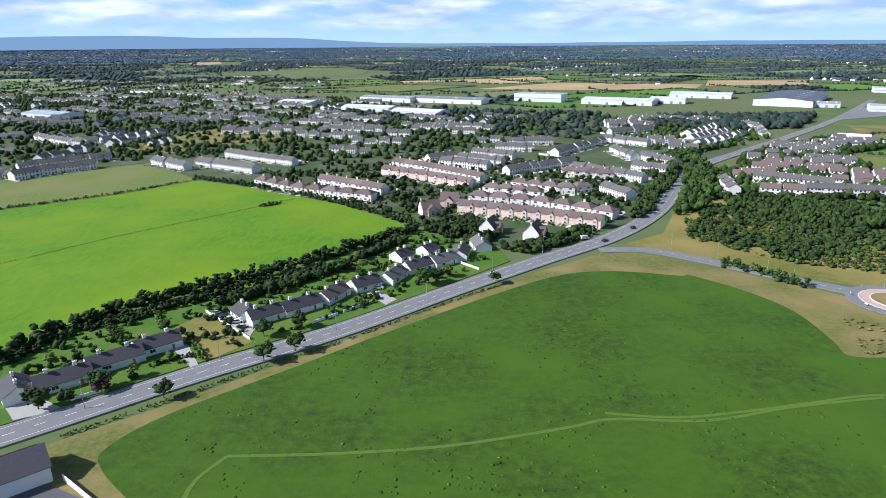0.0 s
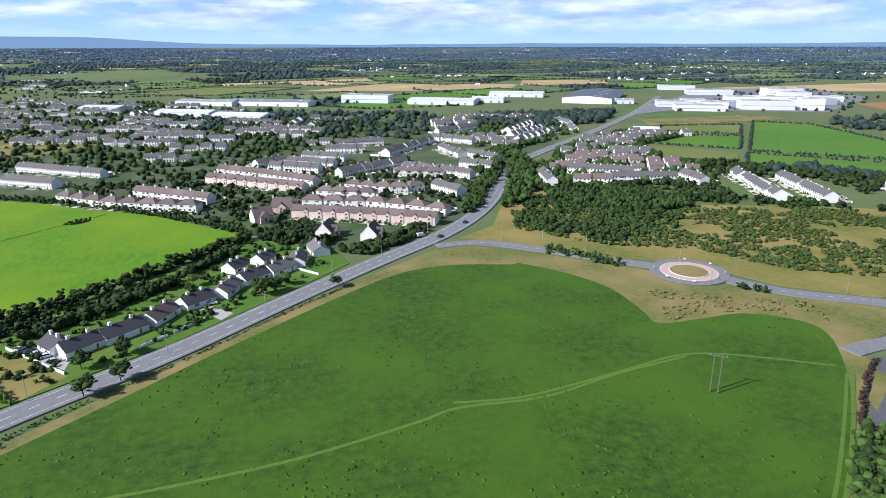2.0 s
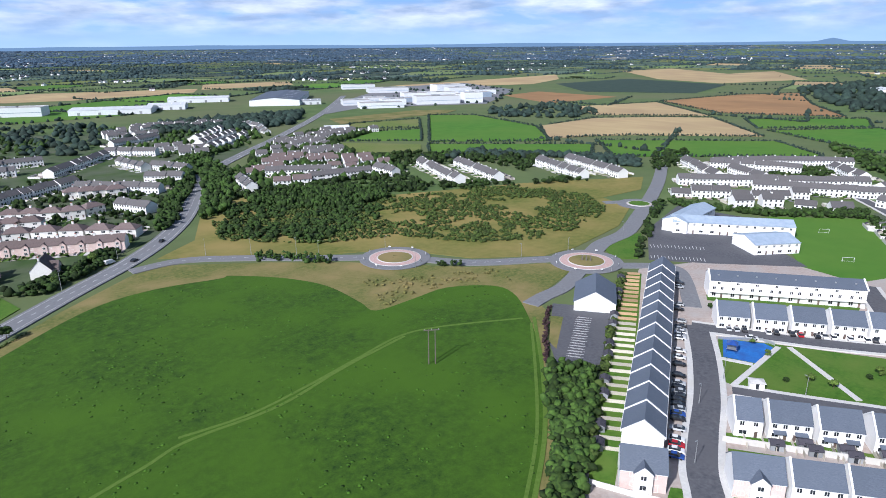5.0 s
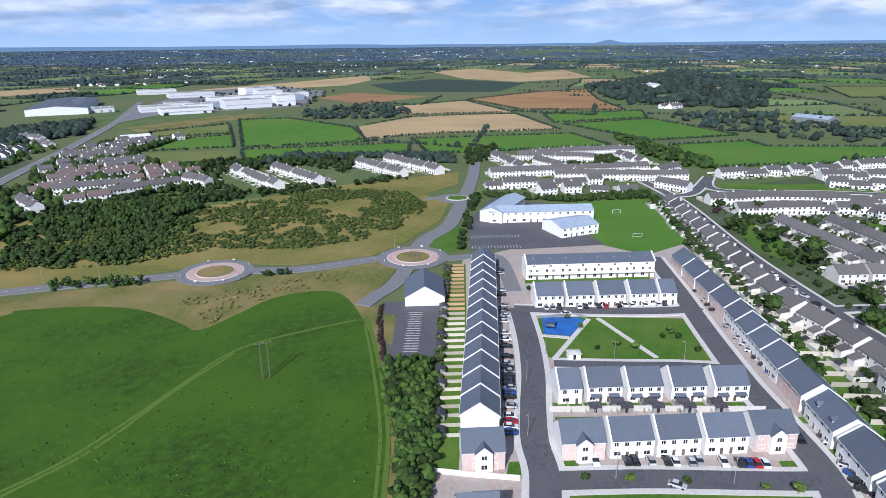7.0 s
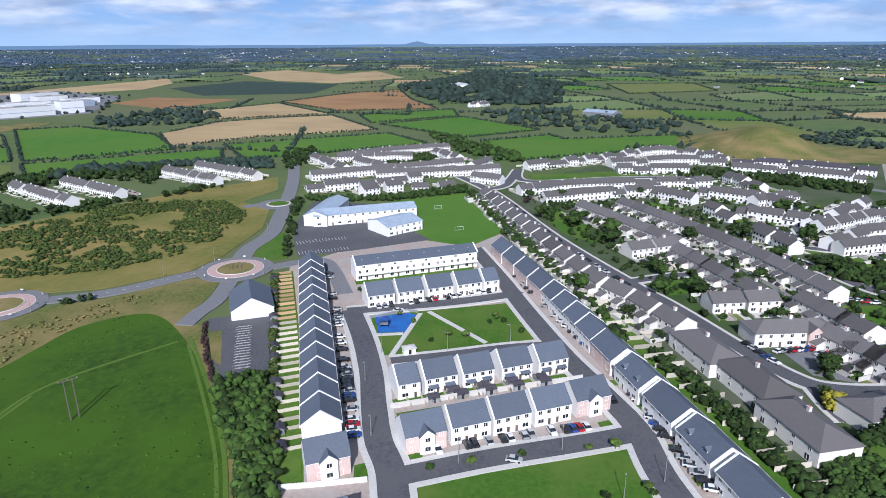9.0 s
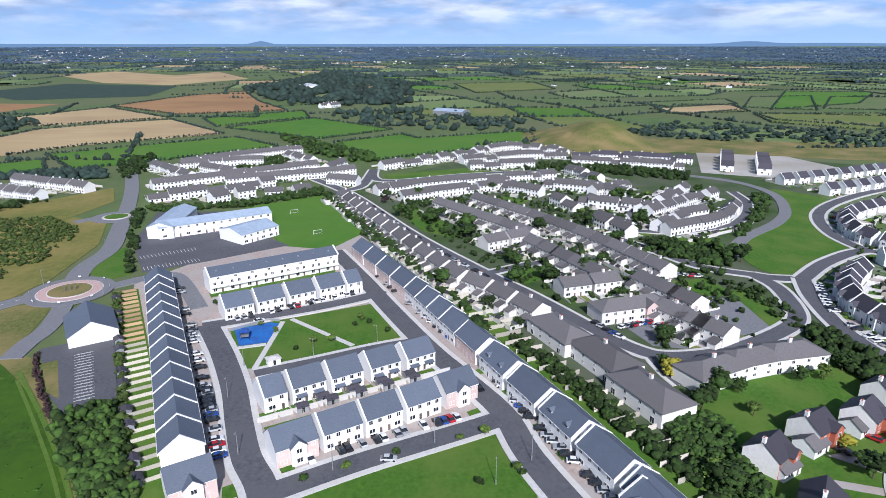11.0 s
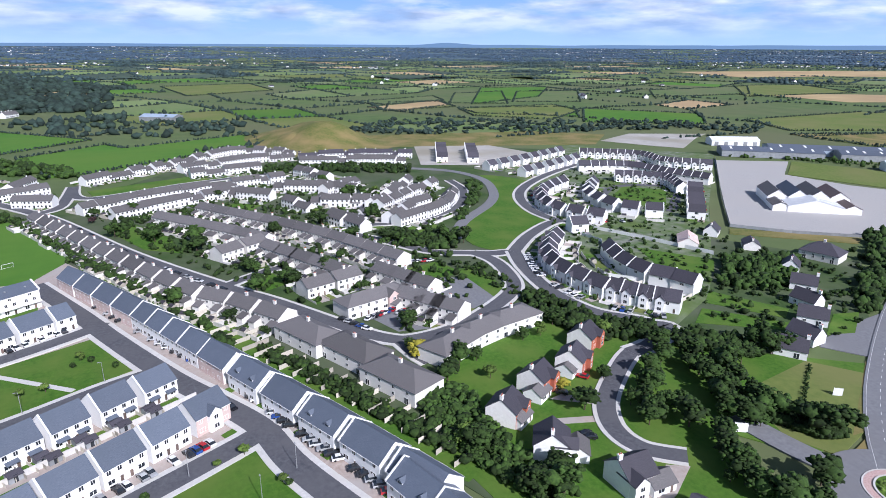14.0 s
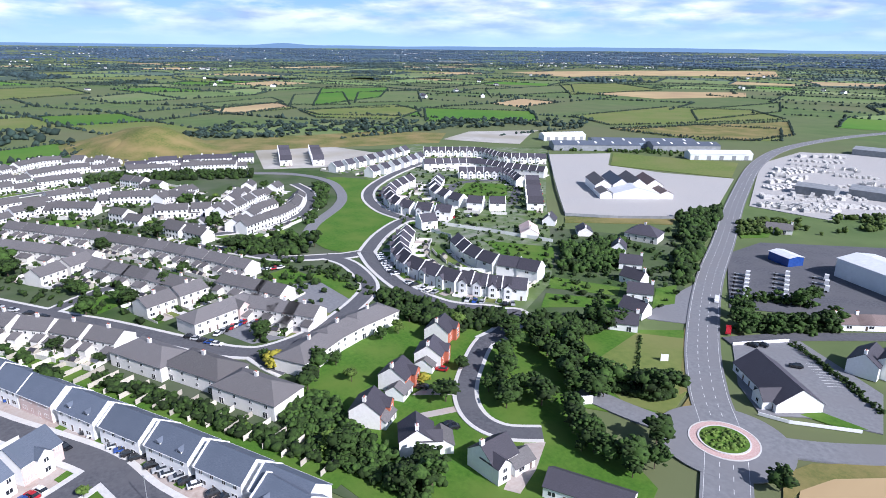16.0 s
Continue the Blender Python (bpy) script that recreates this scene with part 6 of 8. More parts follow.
# ---- the town to the north-west ----
sheet("town_soil", [-16.0, 354.8, -69.1, 411.7, -141.3, 467.5, -193.7, 494.6, -267.9, 573.7, -498, 425, -1218, 1087, -161, 1010, 317, 863, 298, 635, 200.4, 495.8, 160.6, 456.9, 121.6, 369.8, 87.4, 340.3, 33.8, 310.6], -0.1, "town_ground", "mixed gardens, roads and yards of the town", "ground")
TAN = dict(w=13.0, d=8.5, eave=5.0, ridge=7.8, units=2, chimneys=1, lean=True, group="brown-roofed estate houses")
BROWN = "cream rendered houses with brown tiled roofs"
row("tan_a", [12.0, 388.6, 51.1, 370.1, 88.5, 349.6], 10, "pink brick terrace houses with small gables and brown roofs", 0, walls="render_cream", tiles="tile_brown", front="brick_pink", porch=(3, 3, 0.5), **TAN)
row("tan_b", [17.0, 416.3, 60.9, 398.7, 102.9, 366.2], 7, BROWN, 0, walls="render_cream", tiles="tile_brown", roof="hip", **TAN)
row("tan_c", [30.3, 440.9, 65.4, 424.3], 4, BROWN, 0, walls="render_cream", tiles="tile_brown", roof="hip", **TAN)
row("tan_d", [51.6, 457.9, 83.4, 438.7, 102.2, 442.0], 5, BROWN, 0, walls="render_cream", tiles="tile_brown", roof="hip", **TAN)
row("tan_e", [96.3, 500.8, 128.7, 485.2], 4, BROWN, 20, walls="render_cream", tiles="tile_brown", roof="hip", **TAN)
row("tan_f", [-47.1, 511.3, -13.8, 485.1, 19.7, 457.3], 9, "pink brick terrace houses with small gables and brown roofs", 0, walls="render_cream", tiles="tile_brown", front="brick_pink", porch=(3, 3, 0.5), **TAN)
row("wt_a", [-41.5, 546.3, -6.0, 515.0, 29.8, 475.7], 9, BROWN, 0, walls="render_cream", tiles="tile_brown", **TAN)
row("wt_b", [-91.9, 474.5, -65.7, 455.5, -42.5, 438.1], 6, BROWN, 0, walls="render_cream", tiles="tile_brown", **TAN)
row("wt_c", [-140.4, 473.1, -102.0, 443.8, -47.1, 418.7], 8, BROWN, 0, walls="render_cream", tiles="tile_brown", roof="hip", **TAN)
for a, n in (([51.5, 504.8, 110.2, 544.6], 9), ([109.3, 518.8, 150.2, 472.4], 8), ([0.5, 552.0, 36.0, 529.8], 6), ([15.9, 572.3, 50.0, 547.3], 6), ([29.8, 599.1, 61.8, 577.3], 6), ([101.9, 590.9, 166.8, 668.1], 8), ([174.0, 683.7, 207.5, 648.1], 6), ([-13.9, 564.3, 7.8, 579.1], 4), ([165.0, 616.6, 171.8, 564.0], 4), ([179.6, 571.0, 194.7, 535.6], 5), ([158.5, 521.2, 177.6, 503.0], 4), ([114.2, 440.5, 125.2, 414.8], 3),
             ([74.2, 669.2, 113.3, 667.2], 5), ([54.1, 632.0, 84.3, 624.7], 5),
             ([259, 673, 332, 743], 7), ([253.9, 634.8, 335, 716], 7), ([270, 711, 337, 790], 6), ([190, 734, 249, 765], 6),
             ([237.8, 474.0, 276.5, 446.6], 9), ([251.5, 431.4, 297.2, 420.0], 7), ([312.7, 426.3, 311.8, 402.4], 4), ([358.0, 424.8, 326.6, 343.3], 8), ([380.8, 399.2, 355.7, 329.4], 9), ([435.0, 353.7, 410.5, 290.7], 10), ([461.1, 341.1, 435.1, 270.9], 12), ([209.0, 467.9, 199.8, 426.5], 3)):
    far_row("white", a, n)
for spot, r in (((-9.0, 382.2), 20), ((3.7, 404.1), -10), ((25.6, 340.3), 65), ((48.6, 329.4), 65)):
    house("gabled", pose(*spot, 0, 0, 0, r), "detached house with a steep brown roof and pink gable", w=12, d=9, eave=4.2, ridge=9.0, walls="render_cream", tiles="tile_brown", units=1, front="brick_pink", porch=(0, 6, 2), group="brown-roofed estate houses")
# the estate beyond the school
for a, n in (([525.9, 265.8, 475.2, 213.0], 8), ([531.5, 242.1, 577.7, 204.8, 609.8, 162.6], 14), ([444.4, 228.1, 471.5, 196.6, 508.9, 150.6, 528.3, 128.3], 15), ([462.9, 181.2, 488.6, 125.7, 506.9, 92.3], 11), ([579.8, 165.8, 547.5, 135.6], 4), ([515.2, 219.8, 494.9, 185.9], 5), ([511.5, 117.0, 542.3, 106.4], 3), ([470.2, 103.0, 464.0, 82.1], 3)):
    far_row("white", a, n)
far_row("grey", [405.7, 213.4, 430.2, 179.8, 461.0, 143.3], 7)
far_row("grey", [400.6, 172.0, 424.8, 151.4, 434.4, 128.7, 447.1, 110.7], 4)
far_row("white", [525.9, 244.5, 543.5, 206.8, 551.9, 179.8], 6)

far_row("white", [-342.9, 498.4, -329.9, 521.9, -305.7, 547.2], 10)
far_row("white", [-362.4, 536.1, -339, 563, -312, 589], 9)
far_row("white", [-259.5, 565.2, -217.7, 535.5], 5)
far_row("white", [-471, 737, -386, 687, -335, 769], 14)
far_row("white", [-216.2, 557.5, -155.7, 520.0], 7)
far_row("white", [-206.1, 603.4, -130.5, 553.8], 9)
sheet("waste_ground", [-344, 664, -311, 778, -299, 889, -178, 750, -213.5, 681.0, -269.0, 624.2], 0.0, "rough_grass", "tawny waste ground with earth heaps in the town", "waste ground")
thicket("waste_scrub", [-272, 631, -217.1, 673.2, -197.2, 645.6, -244.7, 590.7], 60, 1.2, 3.0, "bushes at the edge of the waste ground", "leaf", 64, 1.0, 0, "scrub")
loose_houses("far_terraces", JOINED["white"], "far white terrace houses with grey roofs", "render_white", "tile_grey", (9.8, 11.8), 1.0, 5, True)
loose_houses("older_terraces", JOINED["grey"], "white rendered terrace houses with grey tiled roofs", "render_white", "tile_grey", (10.8, 12.8), 1.0, 6)
loose_houses("dark_terraces", JOINED["dark"], "white terrace houses with dark brown roofs", "render_white", "tile_dark", (12.5, 14), 1.0, 7)
town_fill("far_town", [-652, 485, -1572, 1217, -757, 1500, -204, 1287, 82, 951, 156, 811, 67.4, 644.0, -39.7, 531.5, -142.8, 562.7, -241.8, 596.8, -336, 565, -354.1, 500.6], 640, "far houses of the town with white walls and grey roofs", "render_white", "tile_grey", 31, 1.7)
town_fill("far_suburb", [209, 895, 411, 877, 391, 731, 256.0, 601.2, 192.9, 632.0], 40, "far white houses along the road out of town", "render_white", "tile_grey", 32, 0.8)
town_fill("roadside_houses", [200.4, 495.8, 267.1, 544.6, 368.8, 477.5, 324.1, 403.7, 240.6, 412.1, 190.1, 436.3], 24, "white houses among trees beside the main road", "render_white", "tile_brown", 33, 1.5)
town_fill("roadside_suburb", [228, 470, 262, 560, 330, 640, 420, 690, 470, 640, 372, 590, 352, 520, 300, 470], 46, "white houses among dark trees north of the main road", "render_white", "tile_grey", 36, 2.2)
town_fill("far_west_houses", [-2410, 1658, -558, 2301, -279, 1450, -940, 1224], 120, "scattered houses at the far edge of town", "render_white", "tile_grey", 34, 1.5)


def gardens():
    """Drives and lawns before the houses, yards, lawns, garden walls and sheds behind them."""
    rng = random.Random(55)
    flats = {"lawn": Build(), "concrete_path": Build(), "paving": Build(), "asphalt_worn": Build(), "grass_pale": Build()}
    walls, huts, shrubs, seen = {"wood_fence": Build(), "concrete_path": Build(), "render_cream": Build()}, Build(), [], []

    cells = {}
    for p in ROADS:
        cells.setdefault((int(p[0] // 12), int(p[1] // 12)), []).append(p)

    def clear(x, y, more=1.0):
        i, j = int(x // 12), int(y // 12)
        return all(math.hypot(x - a, y - b) > h + more for u in (-1, 0, 1) for v in (-1, 0, 1) for a, b, h in cells.get((i + u, j + v), ()))

    for n, (x, y, turn, w, d, start) in enumerate(PLOTS):
        c, s = math.cos(radians(turn)), math.sin(radians(turn))
        z = 0.14 + 0.0001 * n

        def at(u, v):
            return x + u * c - v * s, y + u * s + v * c

        def quad(material, u0, u1, v0, v1, lift=0.0):
            flats[material].add([(*at(u0, v0), z + lift), (*at(u1, v0), z + lift), (*at(u1, v1), z + lift), (*at(u0, v1), z + lift)], [(0, 1, 2, 3)])

        def slab(kind, u0, u1, v0, v1, h):
            b = Build()
            b.box(u0, u1, v0, v1, 0, h)
            walls[kind].add([(*at(p[0], p[1]), p[2]) for p in b.v], b.f)

        units = 2 if w > 11.5 else 1
        for side, near, far in ((-1, d / 2 + 0.1, d / 2 + rng.uniform(5, 6.5)), (1, d / 2 + start, d / 2 + rng.uniform(8, 11))):
            mid = at(0, side * (near + far) / 2)
            if any(abs(mid[0] - p[0]) < 7 and math.dist(mid, p) < 7 for p in seen) or not free(*mid, -1.6):
                continue
            seen.append(mid)
            for k in range(units):
                u0, u1 = -w / 2 + k * w / units + 0.15, -w / 2 + (k + 1) * w / units - 0.15
                cut = u0 + (u1 - u0) * rng.uniform(0.35, 0.6)
                lo, hi = sorted((side * near, side * far))
                if side < 0:
                    quad(rng.choice(("lawn", "lawn", "grass_pale", "concrete_path")), u0, cut, lo, hi)
                    quad(rng.choice(("concrete_path", "paving", "asphalt_worn")), cut + 0.05, u1, lo, hi)
                else:
                    patio = near + rng.uniform(1.5, 3.5)
                    quad(rng.choice(("concrete_path", "paving", "concrete_path")), u0, u1, near, patio)
                    quad(rng.choice(("lawn", "lawn", "lawn", "grass_pale", "paving")), u0, u1, patio, hi)
                    if rng.random() < 0.45:
                        hx, hy = rng.uniform(u0 + 1.4, u1 - 1.4), hi - 1.6
                        if clear(*at(hx, hy), 2.5):
                            b = Build()
                            b.gable(hx - 1.3, hx + 1.3, hy - 1.1, hy + 1.1, 0, 1.9, 2.5)
                            b.slope(hx - 1.4, hx + 1.4, hy - 1.25, 1.88, hy, 2.6, 0.08, 1)
                            b.slope(hx - 1.4, hx + 1.4, hy + 1.25, 1.88, hy, 2.6, 0.08, 1)
                            base = len(huts.v)
                            huts.v += [(*at(p[0], p[1]), p[2] + 0.1) for p in b.v]
                            huts.f += [tuple(base + i for i in q) for q in b.f]
                            huts.i += b.i
                for _ in range(rng.randint(0, 3)):
                    px, py = at(rng.uniform(u0, u1), rng.uniform(lo + 0.5, hi))
                    if clear(px, py, 1.2):
                        r = rng.uniform(0.5, 1.5)
                        shrubs.append((px, py, r * 0.6, r, rng.uniform(0.8, 1.3)))
                if clear(*at(u0, side * far), 0.5) and clear(*at(u0, side * near), 0.5) and rng.random() < 0.8:
                    kind = rng.choice(("wood_fence", "concrete_path", "render_cream"))
                    slab(kind, u0 - 0.2, u0 - 0.08, lo + 0.3, hi, 0.9 if side < 0 else 1.7)
            if side > 0 and clear(*at(0, far), 1.0) and clear(*at(w / 2, far), 1.0) and clear(*at(-w / 2, far), 1.0):
                slab("concrete_path", -w / 2, w / 2, far, far + 0.15, 1.7)
    words = {"lawn": "small mown lawns of the house gardens", "concrete_path": "pale concrete drives and yards beside houses", "paving": "brown paved drives and patios beside houses",
             "asphalt_worn": "grey tarmac drives before houses", "grass_pale": "unmown yellowish garden plots"}
    for m, b in flats.items():
        tagged(new("garden_plots", b.mesh("garden_plots", m)), words[m], "gardens", kind="stuff")
    for m, b in walls.items():
        tagged(new("garden_walls", b.mesh("garden_walls", m)), {"wood_fence": "pale timber fences between gardens", "concrete_path": "concrete block walls between gardens", "render_cream": "cream rendered walls between gardens"}[m], "garden walls", kind="stuff")
    tagged(new("garden_sheds", huts.mesh("garden_sheds", ["wood_fence", "tile_dark"])), "small timber sheds in back gardens", "sheds", kind="stuff")
    tagged(new("garden_shrubs", scatter_mesh("garden_shrubs", shrubs, BLOBS, "leaf_garden", rng)), "shrubs and small trees in house gardens", "shrubs", kind="stuff")


gardens()

# ---- bungalows along the main road ----
sheet("bungalow_gardens", [-186.4, 170.0, -150.8, 191.1, -142.5, 212.8, -95.0, 258.8, -51.7, 298.9, -14.0, 345.3, 27.9, 310.7, 31.8, 290.9, 3.9, 262.3, -39.8, 221.0, -81.9, 189.2, -113.1, 162.1, -142.4, 137.8], -0.05, "lawn", "front and back gardens of the bungalows", "garden")
BUNG = dict(eave=2.8, ridge=5.4, d=8.5, units=1, storeys=1, chimneys=2, walls="render_white", group="roadside bungalows", name="bungalow", category="bungalow")
ALONG = turned((-79.2, 181.9), (3.7, 252.8))
DKB = "white rendered bungalow with a dark tiled roof and two chimneys"
for (x, y), k, w, t, tl in (((-119.3, 175.7), "bg_a", 16, 0, "tile_dark"), ((-109.4, 188.6), "bg_b", 17, 0, "tile_dark"), ((-100.2, 199.7), "bg_c", 15, 0, "tile_dark"), ((-129.6, 169.1), "bg_d", 12, 90, "tile_dark"),
                            ((-69.5, 224.4), "bg_e", 13.5, 0, "tile_dark"), ((-57.7, 233.1), "bg_a", 16, 0, "tile_dark"), ((-77.4, 226.7), "bg_s", 9, 90, "tile_dark"), ((-46.8, 244.9), "bg_f", 14, 20, "tile_brown"), ((-34.8, 256.5), "bg_g", 13, 0, "tile_dark"),
                            ((-23.4, 266.8), "bg_h", 14, 25, "tile_grey"), ((-13.0, 279.6), "bg_e", 13.5, 0, "tile_dark"), ((-1.1, 287.5), "bg_h", 14, 0, "tile_grey"), ((7.8, 298.6), "bg_h", 14, 40, "tile_grey"), ((18.7, 312.4), "bg_i", 14, 60, "tile_grey"), ((-21.1, 294.8), "bg_s", 9, 10, "tile_grey"), ((-8.3, 303.5), "bg_s", 9, 10, "tile_grey")):
    house(k, pose(x, y, 0, 0, 0, ALONG + t), DKB, w=w, tiles=tl, **BUNG)
hedge("field_hedge", [-171.8, 173.1, -148.9, 191.1, -143.1, 213.8, -114.0, 244.9, -75.4, 280.3, -42.7, 317.3, -15.6, 345.3], 9, 6.0, "thick dark hedge between the bungalows and the bright field", "leaf", 1)
hedge("field_hedge", [-146.3, 187.1, -133.3, 215.1, -92.4, 250.8, -54.5, 282.2], 5, 4.0, "second dark hedge along the back gardens", "leaf", 2, 0.2)
hedge("field_hedge", [-16.0, 354.8, -69.1, 411.7, -140.8, 465.5, -197.6, 499.2], 5, 4.0, "hedge at the end of the bright field", "leaf", 3)
hedge("field_hedge", [-335.7, 369.9, -289.5, 403.1, -235.9, 444.2, -195.9, 494.7], 4, 2.2, "rough hedge bank between two fields", "leaf_scrub", 4, 0.3)
hedge("field_ditch", [-236.1, 282.3, -216.1, 292.4, -182.7, 336.4, -136.5, 386.9, -102.4, 425.8], 0.9, 0.6, "thin dark ditch line across the bright field", "leaf", 5, 0.1)
hedge("ditch_bush", [-120.1, 402.5, -109.0, 413.0], 3.5, 3.0, "clump of bushes on the ditch", "leaf", 6)
hedge("garden_hedge", [-92.2, 206.4, -84.4, 196.2, -79.9, 190.0], 2.0, 2.4, "clipped light green garden hedge", "leaf_light", 7)
hedge("garden_hedge", [-112.9, 228.7, -105.4, 216.1], 2.2, 3.0, "clipped light green garden hedge", "leaf_light", 8)
hedge("garden_hedge", [-125.2, 220.0, -113.4, 229.8], 2.5, 3.5, "tall clipped dark garden hedge", "leaf", 9)
hedge("garden_hedge", [-128.5, 220.0, -114.9, 203.1], 2.5, 3.5, "tall clipped dark garden hedge", "leaf", 10)
hedge("garden_hedge", [-97.1, 186.4, -85.9, 194.9], 2.2, 1.8, "clipped front garden hedge", "leaf", 11)
hedge("garden_hedge", [-40.1, 230.7, -28.8, 240.3], 2.0, 1.8, "clipped front garden hedge", "leaf", 12)
hedge("roadside_growth", [-104.5, 147.1, -81.8, 166.0, -61.6, 183.9, -37.1, 203.6, 3.6, 241.4, 28.8, 261.7], 1.4, 1.0, "low rough growth along the road fence", "leaf_scrub", 13, 0.3)
for flat in ([-94.5, 231.1, -69.8, 206.0], [-40.0, 230.1, -29.9, 239.1], [4.4, 291.5, 16.0, 278.3], [-50.2, 219.6, -41.8, 227.4], [-110.6, 166.4, -105.1, 170.5]):
    fence("garden_wall", flat, 1.1, "low white rendered garden wall", "render_white", 5.0, 0.22)
sheet("rough_plot", [-101.6, 214.6, -94.6, 230.0, -68.4, 204.6, -78.1, 192.0, -84.4, 196.2], 0.0, "scrub_ground", "overgrown vacant plot between bungalows", "waste ground")
for flat in ([-91.4, 227.2, -86.2, 231.5, -70.7, 216.5, -70.7, 209.2], [-131.2, 164.5, -124.1, 169.1, -111.0, 161.1, -122.1, 155.5], [-35.0, 252.9, -31.7, 256.1, -19.8, 243.1, -24.0, 237.2], [-90.8, 202.7, -80.7, 186.1, -81.9, 184.2, -95.9, 200.6]):
    sheet("driveway", flat, 0.0, "gravel", "pale gravel drive beside a bungalow", "driveway")
for x, y, h, c in ((-89.2, 229.4, 60, "silver"), (-85.5, 226.0, 50, "dark"), (-78.8, 220.7, 20, "white"), (-75.2, 216.1, 20, "silver"), (-82.4, 223.3, 30, "white"), (-28.4, 254.7, 0, "silver"), (85.2, 321.1, 40, "dark"), (106.9, 345.5, 50, "dark"), (730, 997, 0, "white")):
    car(x, y, h, c)
car(75.3, 325.5, 20, "white", True)
trees([-60.4, 189.7, -51.6, 196.9, -84.2, 166.9, -53.8, 216.2, -65.5, 208.7, 22.5, 260.5, -9.0, 259.1, -3.6, 262.4, -118.4, 161.2, -48.6, 278.1, -106.0, 172.2], "broad", 0.75)
trees([-111.6, 165.1, -99.1, 179.7, -55.3, 264.9, -38.0, 277.9, -69.0, 253.6, -129.3, 186.8, 15.8, 331.2, 1.4, 269.5, 40.4, 305.7, 48.3, 310.2, 59.7, 317.7, 69.9, 332.0], "small light", 0.9)
tree(-104.6, 170.5, "copper", 0.9)
thicket("roadside_trees", [112.3, 361.1, 131.5, 390.3, 178.1, 480.9, 196.2, 522.1, 187.0, 522.5, 142.6, 438.7, 113.3, 376.8], 160, 1.8, 3.8, "dense dark roadside trees", "leaf", 21, 1.3, 0, "trees")
thicket("roadside_trees", [201.8, 521.9, 162.1, 420.6, 138.5, 369.4, 162.3, 386.5, 197.4, 455.6, 224.4, 533.8, 222.8, 561.5], 220, 2.0, 4.5, "tall dense roadside trees", "leaf", 22, 1.4, 0, "trees")
thicket("junction_trees", [-14.1, 348.8, 16.0, 372.9, 30.1, 336.3, 22.1, 310.9, 4.9, 326.2], 120, 1.8, 3.6, "dark trees behind the bungalows", "leaf", 23, 1.2, 0, "trees", None, 0.5)
thicket("junction_trees", [30.9, 310.7, 53.4, 325.0, 86.8, 352.0, 86.8, 338.1, 64.2, 317.6, 38.0, 296.8], 90, 1.5, 3.2, "trees and shrubs by the junction", "leaf", 24, 1.1, 0, "trees", None, 0.5)
thicket("estate_trees", [-89.0, 437.5, -14.6, 360.9, 16.5, 386.6, 90.1, 351.9, 125.1, 405.6, 158.7, 477.3, 113.1, 581.1, -41.5, 558.4, -153.7, 511.4], 640, 1.2, 3.2, "garden trees between the brown-roofed houses", "leaf", 25, 1.2, 0, "trees", None, 0.5)
thicket("junction_trees", [158.7, 477.3, 198.6, 522.0, 248.4, 613.5, 307, 655, 224.5, 616.6, 161.3, 514.6], 200, 2.0, 4.5, "dark trees along the road out of town", "leaf", 26, 1.2, 0, "trees", None, 0.5)

thicket("garden_bushes", [-135.3, 176.0, -137.1, 203.5, -91.4, 247.6, -50.0, 287.8, -13.7, 337.4, 24.3, 301.6, 4.0, 269.4, -40.6, 226.3, -82.9, 192.0, -114.4, 164.2], 260, 0.7, 2.0, "garden shrubs and small trees round the bungalows", "leaf", 27, 1.2, 0, "shrubs", None, 0.5)
thicket("ditch_trees", [-94.3, 235.6, -49.8, 286.1, -25.2, 321.9, -19.5, 326.8, -48.6, 278.1, -78.9, 245.5], 130, 1.5, 3.2, "dark trees along the back of the gardens", "leaf", 28, 1.2, 0, "trees", None, 0.5)

# ---- scrub land between road and roundabouts ----
SCRUB = [130.9, 325.3, 153.4, 401.3, 257.1, 361.7, 356.7, 304.7, 363.4, 250.7, 340.7, 220.1, 295.7, 206.8, 260.8, 207.9, 226.2, 229.1, 208.0, 264.5, 166.7, 283.9]
thicket("scrub", SCRUB, 5200, 0.45, 1.7, "low green scrub bushes over dry grass", "leaf_scrub", 41, 0.85, 0.27, "scrub", LOW_BLOBS)
thicket("scrub", [133.2, 330.9, 171.0, 402.6, 240.2, 324.8, 220.8, 303.4, 169.3, 288.5], 620, 1.2, 2.8, "thicker dark scrub and young trees", "leaf", 42, 1.0, 0.3, "scrub")
thicket("conifer_belt", [185.6, 405.8, 235.5, 403.2, 273.2, 364.0, 254.6, 338.5, 215.7, 339.8, 180.3, 384.8], 520, 1.6, 3.0, "dense dark plantation belt", "leaf", 43, 1.7, 0, "trees")
thicket("back_trees", [174.5, 432.4, 320.1, 405.6, 311.1, 367.1, 363.6, 310.9, 416.4, 285.8, 405.5, 277.7, 257.1, 361.7, 174.6, 411.0], 260, 1.8, 3.6, "trees behind the waste ground", "leaf", 44, 1.1, 0, "trees", None, 0.5)
thicket("back_trees", [308.8, 489.6, 383.4, 488.2, 461.9, 399.5, 459.5, 371.0, 398.1, 336.7, 410.7, 394.4, 346.8, 425.2], 220, 2.0, 4.2, "dark trees round the white terraces", "leaf", 45, 1.1, 0, "trees", None, 1.0)
hedge("link_bushes", [131.4, 283.9, 145.0, 269.1, 156.3, 252.1], 7, 4.0, "bushes beside the link road", "leaf", 46)
hedge("link_bushes", [189.2, 214.4, 198.3, 206.1], 7, 3.5, "round clump of bushes by the roundabout", "leaf", 47)
